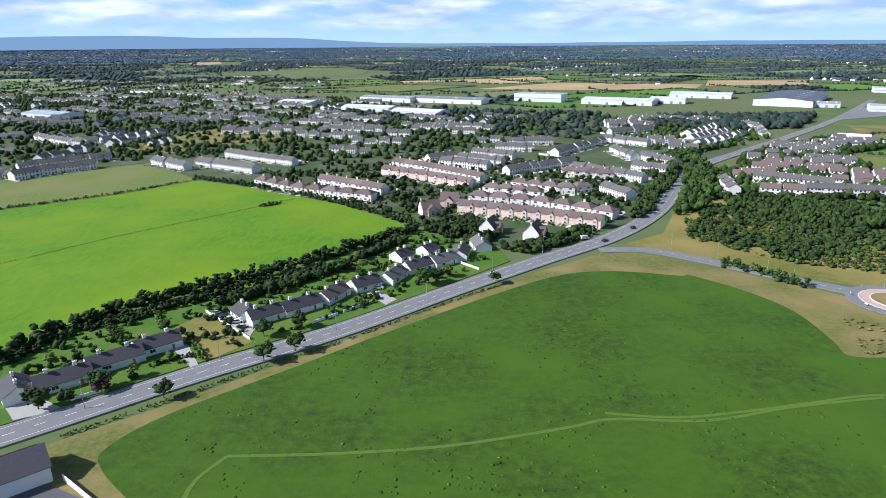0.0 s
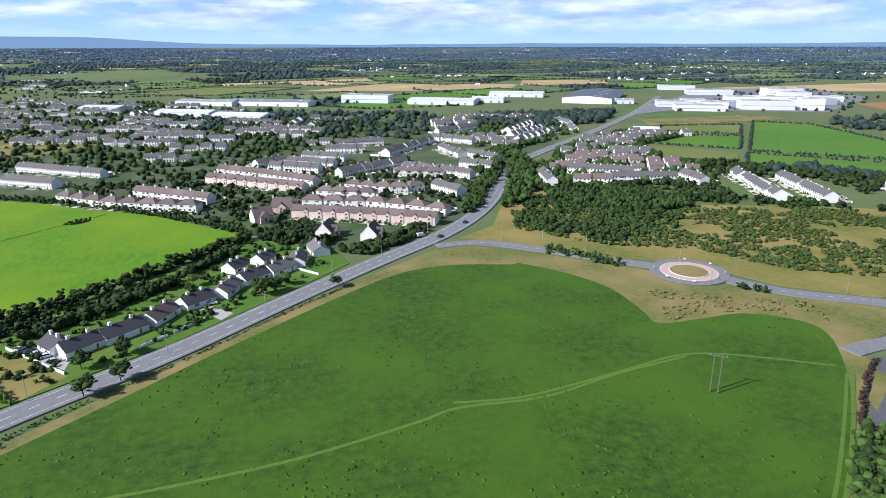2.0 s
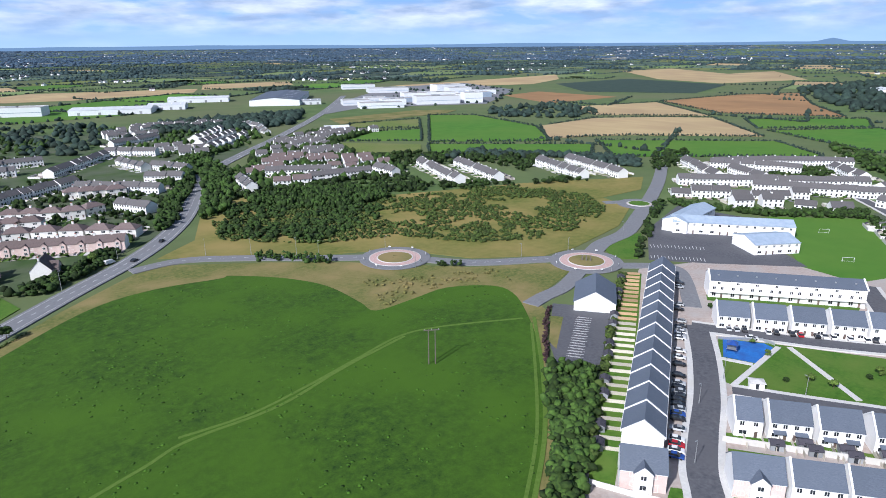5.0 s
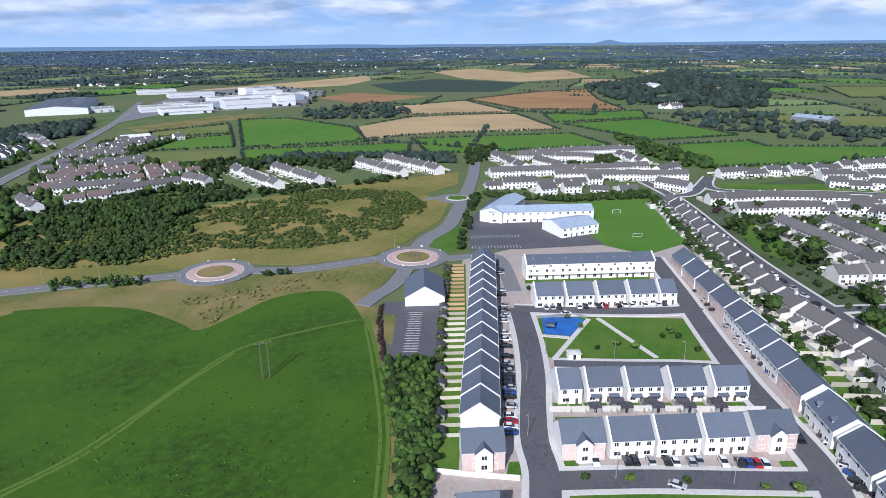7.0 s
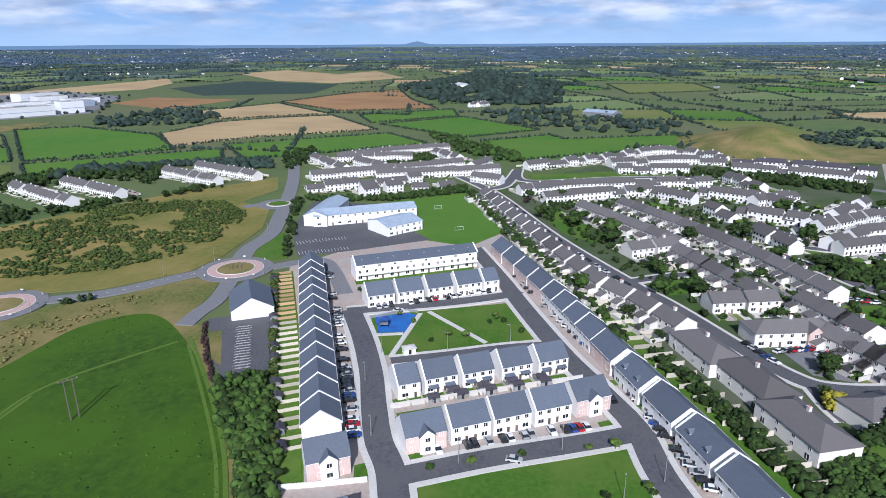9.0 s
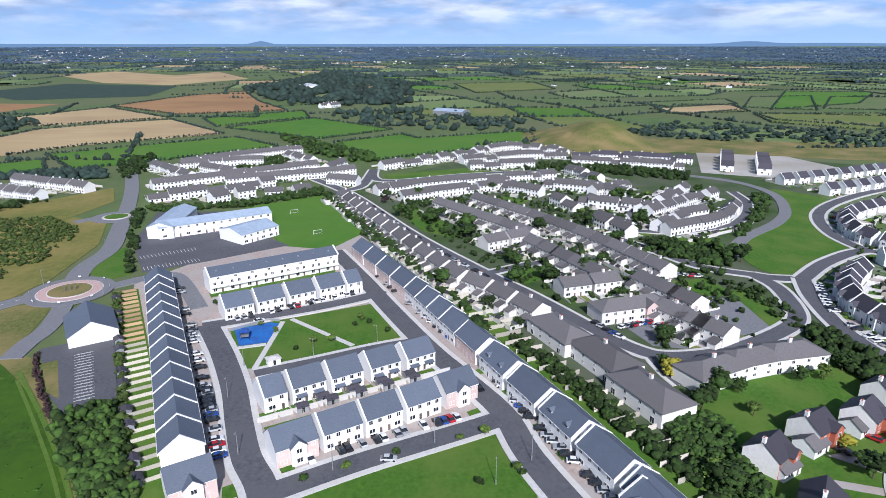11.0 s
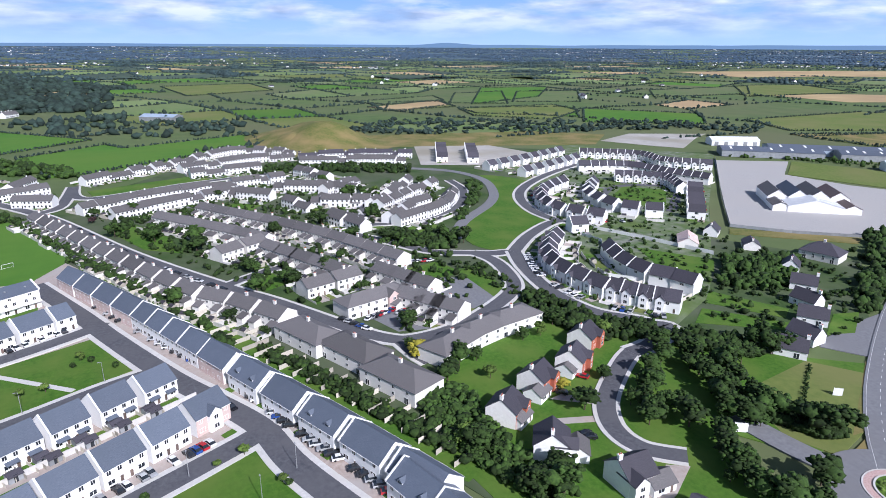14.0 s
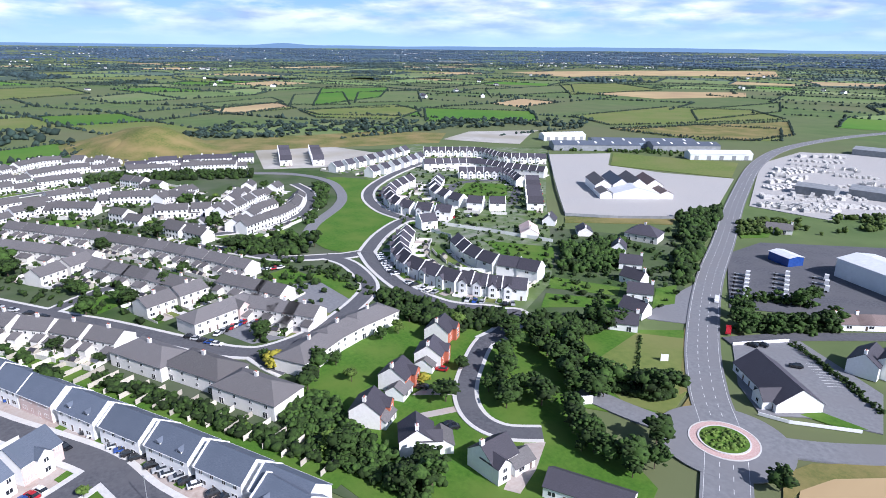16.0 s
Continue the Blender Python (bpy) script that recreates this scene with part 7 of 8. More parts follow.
thicket("verge_growth", [151.4, 221.9, 205.2, 193.1, 201.2, 172.5, 175.5, 192.2, 136.8, 191.8], 150, 0.5, 1.1, "tussocks of tall dry grass and weeds", "rough_grass", 48, 0.6, 0.4, "weeds")
hedge("hall_hedge", [188.3, 145.4, 170.5, 133.2, 150.1, 115.7], 2, 1.6, "russet hedge round the car park", "leaf_copper", 49)
thicket("boundary_trees", [148.3, 115.0, 160.5, 104.1, 126.5, 81.0, 104.0, 68.9, 85.5, 56.6, 81.6, 62.2, 116.6, 86.2], 420, 1.2, 3.0, "dense green tree belt beside the meadow", "leaf_garden", 50, 1.2, 0, "trees")
thicket("boundary_trees", [244.4, 149.1, 242.2, 145.2, 160.8, 100.2, 118.2, 75.1, 117.2, 76.6, 159.9, 101.5], 240, 0.9, 2.0, "green hedge behind the back gardens", "leaf_scrub", 51, 1.2, 0, "hedge")

# ---- hall, car park, school ----
sheet("hall_car_park", [192.3, 147.0, 205.4, 127.8, 163.1, 103.9, 152.6, 113.6, 163.8, 126.0], 0.02, "asphalt", "dark grey car park with white bays", "car park")
sheet("car_park_grass", [181.9, 139.7, 184.6, 135.7, 161.0, 120.5, 163.8, 126.0], 0.05, "rough_grass", "strip of dry grass in the car park", "grass")


def bays(flat, n, length, side):
    v, f = [], []
    for x, y, a in stations(flat, n):
        c, s = math.cos(radians(a + 90 * side)), math.sin(radians(a + 90 * side))
        u, w = math.cos(radians(a)) * 0.1, math.sin(radians(a)) * 0.1
        k = len(v)
        v += [(x - u, y - w, 0.24), (x + u, y + w, 0.24), (x + u + c * length, y + w + s * length, 0.24), (x - u + c * length, y - w + s * length, 0.24)]
        f.append((k, k + 1, k + 2, k + 3) if side > 0 else (k + 3, k + 2, k + 1, k))
    tagged(new("bay_lines", mesh_of("bay_lines", v, f, "road_paint")), "white parking bay lines", "road marking", kind="structure")


bays([188.7, 132.6, 169.9, 121.2, 158.3, 114.6], 17, 5.0, 1)
bays([192.0, 127.8, 173.0, 116.6, 161.6, 109.8], 17, 5.0, -1)
house("hall", pose(206.3, 136.5, 0, 0, 0, turned((199.0, 140.3), (206.9, 128.7)) + 90), "white community hall with a grey gabled roof and pale blue doors", w=22, d=16, eave=4.0, ridge=8.6, walls="render_white", tiles="slate_blue", units=1, near=False, chimneys=0, storeys=1, group="halls", name="hall", category="hall")
sheet("school_yard", [316.5, 177.8, 270.2, 149.8, 285.4, 127.2, 313.8, 93.2, 338.8, 122.3, 382.7, 139.2, 380.3, 194.3, 336.5, 183.2], 0.0, "asphalt", "grey school yard and car park", "school yard")
sheet("roundabout_lawn", [273.4, 180.5, 296.0, 184.6, 307.2, 176.3, 267.5, 153.9, 259.1, 161.5], 0.02, "lawn", "mown lawn beside the roundabout", "lawn")
bays([287.5, 159.5, 296.0, 148.6, 303.5, 137.3], 16, 5.0, 1)
bays([276.0, 153.1, 283.4, 142.1, 290.7, 131.2], 16, 5.0, -1)
for spot, t, w, d, e, lab in (((344.2, 143.9), 0, 62, 14, 6.5, "white two-storey school wing with a light blue metal roof"), ((344.6, 168.1), 62, 44, 14, 6.5, "white school wing with a pale blue metal roof"), ((328.5, 118.7), 20, 24, 20, 5.5, "school sports hall with a pale blue roof")):
    root = house("school" + str(w), pose(*spot, 0, 0, 0, ACROSS + t), lab, w=w, d=d, eave=e, ridge=e + 2.4, walls="render_white", tiles="steel_blue", units=max(2, w // 8), chimneys=0, group="school buildings", name="school_building", category="school")
thicket("school_hedge", [374.8, 208.8, 386.7, 206.5, 312.0, 173.4, 267.8, 153.4, 270.6, 157.7, 321.1, 182.4], 70, 1.2, 2.6, "hedge and trees along the school road", "leaf", 52, 1.1, 0, "hedge")
thicket("school_hedge", [387.8, 204.9, 403.8, 149.3, 451.9, 106.7, 431.8, 97.9, 394.2, 143.6, 379.2, 195.9], 190, 1.4, 2.8, "dark hedge behind the school", "leaf", 53, 1.1, 0, "hedge")
thicket("school_hedge", [430.2, 100.3, 433.8, 94.8, 342.4, 50.3, 237.7, 1.5, 220.0, -6.6, 238.4, 6.0, 294.7, 32.7, 335.8, 59.5, 337.7, 57.5], 300, 1.3, 2.6, "dark hedge between playing field and houses", "leaf", 54, 1.2, 0, "hedge")


def goal(x, y, a):
    b = Build()
    for px in (-2.5, 2.5):
        b.box(px - 0.06, px + 0.06, -0.06, 0.06, 0, 2.2)
    b.box(-2.56, 2.56, -0.06, 0.06, 2.2, 2.32)
    b.box(-2.5, 2.5, 1.3, 1.36, 0, 0.08)
    ob = new("goal", b.mesh("goal", "frame_white"))
    ob.matrix_basis = pose(x, y, 0, 0, 0, a)
    tagged(ob, "white football goal frame on the grass", "goal", "goals")


goal(335.0, 82.7, ACROSS)
goal(379.8, 107.8, ACROSS)

# ---- power line poles and street lamps ----
def twin_pole(x, y, a):
    root = new("power_pole")
    for s in (-1.1, 1.1):
        b = Build()
        b.box(s - 0.17, s + 0.17, -0.17, 0.17, 0, 12.6, 0, 0.05)
        part("pole", b.mesh("pole", "pole_wood"), root)
    b = Build()
    b.box(-2.6, 2.6, -0.1, 0.1, 12.1, 12.35)
    arm = part("crossarm", b.mesh("crossarm", "pole_wood"), root)
    for k in (-2.3, 0, 2.3):
        q = Build()
        q.box(k - 0.08, k + 0.08, -0.08, 0.08, 12.35, 12.75, 0, 0.02)
        part("insulator", q.mesh("insulator", "steel_grey"), arm)
    root.matrix_basis = pose(x, y, 0, 0, 0, a)
    tagged(root, "double wooden power pole with a crossarm in the meadow", "power pole")


twin_pole(122.8, 141.9, -35)
for x, y, a in stations([-121.1, 138.3, -85.5, 179.5, -38.7, 210.1, 2.4, 245.8, 44.6, 294.0, 93.1, 337.9], 7):
    lamp_post(x + 3, y + 6.5, a - 90, 9)
for x, y, a in stations([106.2, 313.5, 157.7, 268.3], 3):
    lamp_post(x, y, a - 90, 9)
for x, y, a in ((187.4, 252.3, 0), (180.2, 219.2, 90), (228.7, 195.5, 180), (252.4, 184.9, 0), (242.2, 152.4, 180), (298.8, 182.5, 90), (158.3, 269.9, 270), (182.4, 72.1, 0), (189.8, 50.9, 90), (201.2, 31.0, 90), (130.7, 32.3, 0), (143.1, 7.8, 0), (127.1, -7.6, 0), (136.5, -17.0, 0), (163.3, 70.4, 180), (136.2, 57.8, 180)):
    lamp_post(x, y, a, 7)


def sign(x, y, a):
    b = Build()
    b.box(-0.04, 0.04, -0.04, 0.04, 0, 2.0)
    b.box(-0.6, 0.6, -0.09, -0.04, 0.9, 1.5, 1)
    ob = new("chevron_board", b.mesh("chevron_board", ["galvanised", "frame_white"]))
    ob.matrix_basis = pose(x, y, 0.15, 0, 0, a)
    tagged(ob, "small white chevron board on a roundabout", "road sign", "chevron boards")


for cx, cy in (R1, R2):
    for k in range(8):
        t = k * math.pi / 4 + 0.3
        sign(cx + 15.5 * math.cos(t), cy + 15.5 * math.sin(t), math.degrees(t) + 90)
thicket("island_planting", [c for k in range(8) for c in (R3[0] + 5.5 * math.cos(k * 0.785), R3[1] + 5.5 * math.sin(k * 0.785))], 70, 0.6, 1.3, "clipped green shrubs on the roundabout island", "leaf_light", 61, 1.0, 0, "shrubs")
thicket("island_planting", [c for k in range(8) for c in (R1[0] + 4 * math.cos(k * 0.785), R1[1] + 3 * math.sin(k * 0.785))], 16, 0.4, 0.9, "low shrubs on the gravel island", "leaf_scrub", 62, 0.8, 0, "shrubs")


def sculpture(x, y):
    b = Build()
    for k in (-2, 0, 2):
        b.box(k - 0.35, k + 0.35, -0.3, 0.3, 0, 2.8, 0, 0.12)
    ob = new("sculpture", b.mesh("sculpture", "pole_wood"))
    ob.matrix_basis = pose(x, y, 0.3, 0, 0, ACROSS)
    tagged(ob, "three dark upright sculpture blocks on the island", "sculpture")


sculpture(*R2)

# ---- the building with solar panels at the field's corner ----
def solar_house(m):
    root = new("farm_building")
    b = Build()
    b.gable(-14, 14, -6, 6, 0, 4.5, 7.5)
    part("wall", b.mesh("wall", "render_white"), root)
    r = Build()
    r.slope(-14.4, 14.4, -6.5, 4.3, 0, 7.65), r.slope(-14.4, 14.4, 6.5, 4.3, 0, 7.65)
    roof = part("roof", r.mesh("roof", "tile_dark"), root)
    for i in range(7):
        for j in range(2):
            q = Build()
            ya, yb = 5.8 - j * 2.7, 5.8 - j * 2.7 - 2.5
            za, zb = 7.75 - ya * 0.515, 7.75 - yb * 0.515
            q.slope(-3 + i * 2.3, -3 + i * 2.3 + 2.15, ya, za + 0.1, yb, zb + 0.1, 0.06)
            part("solar_panel", q.mesh("solar_panel", "solar"), roof)
    root.matrix_basis = m
    BUILT.append((m.translation.x, m.translation.y, 16))
    tagged(root, "white building with solar panels on a dark roof", "building")


solar_house(pose(-109.8, 124.6, 0, 0, 0, ALONG + 0))
sheet("farm_yard", [-135.9, 130.0, -99.9, 129.6, -81.8, 121.4, -79.9, 104.5, -115.0, 104.9], 0.0, "asphalt", "grey yard behind the building", "yard")
fence("yard_wall", [-93.0, 129.5, -79.5, 119.5], 1.6, "white rendered yard wall", "render_white", 4.0, 0.25)

# tufts and docks standing in the meadow
thicket("meadow_tufts", FIELD, 1500, 0.2, 0.6, "dark tufts of coarse grass in the meadow", "meadow_tuft", 140, 0.18, 0.45, "grass", FAR_BLOBS)


# ---- detached brick-gabled houses and the wooded drive ----
sheet("wooded_gardens", [161.8, -62.2, 204.3, -118.5, 180.3, -145.5, 167.7, -157.5, 142.7, -172.8, 121.3, -203.1, 100.1, -169.5, 92.1, -141.0, 107.6, -129.7, 72.2, -117.2, 57.4, -82.0, 83.3, -62.3, 122.2, -55.2], -0.04, "lawn", "lawns and gardens of the detached houses", "garden")
DRIVE = [160.1, -145.4, 157.3, -134.1, 146.9, -120.3, 133.9, -106.9, 121.7, -100.8, 111.6, -102.2, 104.3, -110.5]
ribbon("drive", DRIVE, 8.0, 0.0, "concrete_path", "pale kerb path along the drive", "pavement")
ribbon("drive", DRIVE, 5.5, 0.03, "asphalt", "dark asphalt drive curving under trees", "road")
DET = dict(w=8.8, d=9.0, eave=4.9, ridge=8.2, tiles="tile_dark", units=1, chimneys=1, group="detached houses", name="detached_house")
HD = turned((143.6, -78.9), (176.5, -128.1))
for x, y, k in ((168.7, -122.5, 0), (155.8, -109.2, 1), (149.4, -92.2, 2), (137.6, -75.6, 3)):
    house("det_brick", pose(x, y, 0, 0, 0, HD + 8 * (k % 2)), "detached house with grey roof and red brick front gable", walls="render_cream", front="brick_red", porch=(2.2, 4.0, 1.4), **DET)
for x, y, t in ((119.0, -79.0, 25), (101.5, -90.2, -30)):
    house("det_white", pose(x, y, 0, 0, 0, HD + t), "detached white rendered house with a steep grey gabled roof", walls="render_white", porch=(-2.2, 4.2, 2.0), **DET)
for x, y, t in ((134.7, -77.7, 0),):
    house("garage", pose(x, y, 0, 0, 0, HD + t), "white garage with a grey roof beside the house", w=7, d=6, eave=2.6, ridge=4.6, walls="render_white", tiles="tile_grey", units=1, storeys=1, chimneys=0, group="garages", name="garage", category="garage")
for x, y, t in ((153.4, -106.3, 0), (144.1, -89.5, 0), (115.8, -84.7, 25), (98.1, -95.2, -30)):
    house("garage", pose(x, y, 0, 0, 0, HD + t), "white garage with a grey roof beside the house")
for flat in ([142.9, -97.3, 135.3, -107.7, 132.7, -105.7, 141.7, -92.4], [132.6, -86.7, 128.4, -102.5, 125.6, -101.4, 130.1, -85.1], [103.9, -103.3, 101.1, -108.5, 94.0, -98.0, 89.8, -88.9, 93.2, -86.7]):
    sheet("driveway", flat, 0.02, "paving", "brown paved drive", "driveway")
for x, y, h, c in ((148.8, -108.7, 40, "red"), (120.3, -91.7, 70, "dark"), (122.0, -91.4, 70, "dark"), (142.9, -97.3, 40, "dark")):
    car(x, y, h, c)
house("white_hall", pose(78.9, -100.5, 0, 0, 0, turned((92.5, -96.5), (75.6, -105.0))), "long low white building with a dark roof", w=20, d=8, eave=3.2, ridge=5.6, walls="render_white", tiles="tile_dark", units=3, storeys=1, chimneys=0, group="low buildings", name="building", category="building")
thicket("garden_trees", [158.7, -61.0, 156.9, -71.4, 133.3, -70.6, 111.4, -75.0, 103.4, -76.3, 99.4, -67.3, 119.5, -60.1, 148.8, -53.6], 420, 0.9, 2.2, "dense garden shrubs and hedges behind the terrace", "leaf", 71, 1.2, 0, "shrubs", None, 0.0)
thicket("garden_trees", [210.6, -18.5, 166.3, -41.8, 124.7, -60.7, 122.1, -56.7, 158.8, -38.3, 201.7, -15.6], 260, 0.5, 2.3, "dark hedge of shrubs between old and new gardens", "leaf", 72, 1.1, 0, "shrubs", None, 0.0)
trees([170.8, -75.8, 171.7, -82.4, 159.4, -81.4, 162.5, -68.2, 188.2, -64.7, 130.7, -59.2, 126.4, -62.0, 124.3, -65.9, 109.1, -70.2, 108.9, -75.0, 179.5, -104.3, 180.7, -112.1, 187.2, -121.2, 145.7, -114.4, 172.3, -132.8, 132.9, -98.7], "broad small light", 0.85)
trees([107.8, -72.6, 106.2, -66.9, 103.0, -72.8], "oak", 0.7)
tree(145.7, -99.2, "yellow", 1.0)
tree(183.0, -65.7, "yellow", 1.6)
WOOD = [156.3, -144.5, 148.0, -139.0, 142.4, -129.1, 145.9, -149.6, 141.2, -145.0, 136.6, -144.4, 135.2, -153.7, 129.2, -141.4, 120.5, -138.1, 127.0, -149.6, 136.9, -162.5, 143.6, -177.6, 138.8, -178.1, 138.8, -184.5, 133.5, -122.5, 127.9, -115.8, 123.3, -119.5, 121.7, -113.7,
        115.0, -120.6, 123.3, -125.2, 114.8, -134.4, 109.7, -136.1, 118.6, -146.9, 111.7, -144.7, 109.2, -148.2, 105.2, -151.0, 97.8, -150.5, 96.8, -157.3, 105.8, -123.6, 100.6, -119.1, 95.3, -117.7, 90.8, -115.7, 86.4, -115.9, 81.0, -117.8, 77.4, -122.9]
trees(WOOD, "oak broad oak", 0.78)
wrng = random.Random(15)
trees([c for x, y in pairs(WOOD) if wrng.random() < 0.6 for c in (x + wrng.uniform(-3, 3), y + wrng.uniform(-3, 3))], "broad small", 0.7)
thicket("wood_trees", [150.3, -147.9, 137.0, -149.5, 118.0, -135.0, 118.0, -140.0, 134.0, -155.0, 146.0, -154.0], 46, 1.4, 2.8, "dense trees along the avenue", "leaf", 100, 1.3, 0, "trees")
thicket("wood_trees", [112.1, -143.9, 97.5, -159.5, 95.1, -154.6, 97.8, -148.6, 106.0, -144.4], 70, 1.4, 2.4, "trees at the corner of the plot", "leaf", 103, 1.2, 0, "trees")
thicket("wood_edge", [164.7, -157.7, 147.9, -178.5, 137.5, -172.8, 154.4, -151.1], 140, 1.4, 3.0, "dense trees at the edge of the wood", "leaf", 73, 1.2, 0, "trees")
hedge("clipped_hedge", [165.9, -158.7, 156.7, -167.2, 149.1, -171.0], 4, 3.0, "tall clipped green hedge", "leaf_light", 74)
thicket("crescent_hedge", [219.9, -125.1, 215.8, -132.6, 186.2, -138.1, 172.4, -154.5, 162.8, -151.1, 170.6, -127.8, 199.1, -118.8], 260, 1.4, 2.8, "belt of trees behind the crescent road", "leaf", 75, 1.2, 0, "trees", None, 0.5)
thicket("estate_shrubs", [262.9, -113.4, 268.8, -127.1, 231.8, -128.6, 217.0, -124.8, 220.7, -120.5], 60, 0.8, 1.8, "young trees beside the path", "leaf", 76, 1.1, 0, "trees")
# trees of the older estate
trees([356.1, 20.0, 372.9, 40.3, 406.3, 39.1, 289.7, -65.0, 273.2, -54.6, 371.2, -66.3, 355.9, -68.9, 411.7, -99.1, 343.8, -89.6, 339.2, -93.0, 354.9, -99.6, 351.2, -107.7, 262.9, -21.9, 345.7, -40.4, 216.7, -19.7, 329.5, -0.1, 467.5, -92.5], "broad oak small", 0.85)
trees([285.6, -23.1, 292.7, -21.0, 268.1, -34.4, 263.9, -37.6, 245.8, -63.1, 204.7, -69.1, 209.1, -72.7, 363.2, 20.9, 372.5, 16.4, 348.0, 0.1, 338.5, -2.9, 414.9, 42.9, 421.4, 54.3, 418.2, 34.1, 296.0, -125.1, 306.2, -124.4, 303.1, -112.3, 307.8, -101.5, 312.9, -95.2, 294.9, -132.4, 206.2, -2.0, 205.9, -4.0, 234.3, -8.4, 259.8, 10.9], "broad oak", 0.72)
trees([374.2, -30.9, 360.0, -38.0, 409.1, 54.7, 352.8, -43.9, 257.3, -55.7, 282.2, -44.4], "copper small", 0.8)
trees([447.7, -17.2, 455.9, -25.8, 463.7, -38.9, 488.0, -45.5, 465.2, -95.0, 400.2, -99.2, 423.8, -111.0, 381.8, -70.9, 366.6, -78.7, 324.0, -79.2, 431.1, -123.3, 448.0, -138.9, 444.4, -161.9, 416.4, -158.3, 458.5, -72.2], "broad light small", 0.85)
thicket("old_gardens", [443.3, 67.9, 483.7, -45.1, 405.0, -174.6, 317.1, -122.1, 211.5, -106.6, 197.4, -69.9, 262.5, -23.5, 353.0, 31.4], 620, 0.8, 2.5, "garden trees and shrubs between the older houses", "leaf", 77, 1.2, 0, "trees", None, 1.0)
thicket("tree_belt", [551.6, -54.2, 564.1, -104.4, 543.7, -141.6, 510.5, -180.0, 486.4, -174.2, 505.2, -131.7, 524.1, -92.2, 525.6, -49.1], 200, 1.8, 3.4, "dark tree belt between two estates", "leaf", 78, 1.2, 0, "trees", None, 0.5)
thicket("tree_belt", [438.5, -199.6, 427.7, -205.0, 386.6, -185.0, 335.9, -149.7, 336.4, -146.4, 387.8, -177.5], 80, 1.6, 3.0, "dark trees along the curving road", "leaf", 79, 1.2, 0, "trees")
thicket("tree_belt", [327.1, -94.4, 317.9, -117.5, 314.7, -137.4, 285.0, -123.7, 290.5, -112.4, 309.5, -91.1], 120, 1.8, 3.4, "dark trees round the end of the green", "leaf", 80, 1.2, 0, "trees")
thicket("tree_belt", [526.3, 197.6, 625.8, 172.9, 569.0, 146.4, 523.3, 186.0], 60, 1.6, 3.2, "trees on the green inside the estate", "leaf", 81, 1.0, 0, "trees", None, 1.0)

# ---- main road on the east side ----
EASTROAD = [48.5, -107.6, 58.8, -124.4, 73.8, -148.1, 92.0, -169.3, 114.0, -200.8, 146.5, -256.5, 180.4, -325.0, 234.4, -432.5, 302.6, -583.9, 338, -712, 343, -859, 324, -1016]
ribbon("road", EASTROAD, 12.0, 0.03, "asphalt_worn", "wide grey main road with ghost-island hatching", "road")
dashes("centre_line", EASTROAD, 0.13, 2, 3, 0.04, "broken white line of the road", 1.6)
dashes("centre_line", EASTROAD, 0.13, 2, 3, 0.04, "broken white line of the road", -1.6)
for s in (-5.2, 5.2):
    dashes("edge_line", EASTROAD, 0.1, 40, 0.5, 0.04, "thin pale edge line of the road", s)
ribbon("road", [73.8, -148.1, 62.0, -159.2, 52.2, -168.8, 34.5, -191.2], 9.0, 0.032, "asphalt_worn", "pale grey road leaving the roundabout", "road")
ribbon("road", [73.8, -148.1, 83.5, -143.4, 95.6, -139.4, 108.4, -137.2, 114.2, -137.5], 8.0, 0.033, "asphalt_worn", "grey side road leaving the roundabout", "road")
for flat in ([95.1, -164.8, 116.6, -197.1, 123.6, -204.0, 95.1, -159.0], [90.5, -141.6, 86.2, -147.8, 89.3, -158.9, 93.2, -161.9, 89.0, -148.8]):
    sheet("road_verge", flat, 0.02, "rough_grass", "grass verge by the roundabout", "grass")
sheet("corner_field", [123.7, -149.3, 130.8, -184.8, 117.7, -195.3, 95.4, -164.4, 90.0, -147.4, 101.4, -141.6], 0.0, "grass_pale", "unmown yellow-green plot with rough grass", "field")
hedge("plot_hedge", [128.4, -184.0, 111.6, -160.0], 1.2, 1.2, "dark hedge line across the plot", "leaf", 82)
sheet("stubble", [51.9, -144.3, 49.2, -155.5, 32.2, -183.3, 21.9, -147.8, 42.1, -119.2], 0.0, "field_straw", "dry straw-coloured field corner", "field")
sheet("stubble_verge", [57.5, -147.4, 55.4, -157.4, 33.4, -187.5, 31.8, -182.0, 49.2, -155.5, 51.9, -144.3, 51.3, -135.1], 0.0, "rough_grass", "rough grass beside the road", "grass")
tree(54.7, -140.4, "oak", 0.6)
tree(83.8, -132.4, "oak", 0.8)
fence("notice_board", [112.0, -173.1, 110.5, -175.3], 2.6, "white notice board on posts in the plot", "frame_white", 3.0)
fence("gate_wall", [108.8, -130.6, 107.1, -133.7], 2.6, "white rendered entrance gateway", "render_white", 3.0, 0.6)

# dark-roofed restaurant
sheet("pub_yard", [104.6, -204.6, 92.3, -228.0, 59.0, -210.8, 50.2, -187.2, 66.7, -178.2, 74.9, -168.9, 88.5, -180.4], 0.0, "asphalt_worn", "grey car park round the restaurant", "car park")
PUB = turned((90.9, -196.5), (70.6, -183.0))
house("pub", pose(79.8, -186.1, 0, 0, 0, PUB), "low white restaurant with a wide steep dark slate roof", w=26, d=14, eave=3.0, ridge=7.6, walls="render_white", tiles="tile_dark", units=3, storeys=1, chimneys=0, porch=(8, 6, 3), group="roadside buildings", name="restaurant", category="restaurant")
hedge("pub_hedge", [92.9, -223.1, 73.5, -211.4, 54.3, -198.4], 2.2, 2.0, "clipped dark hedge beside the car park", "leaf", 83)
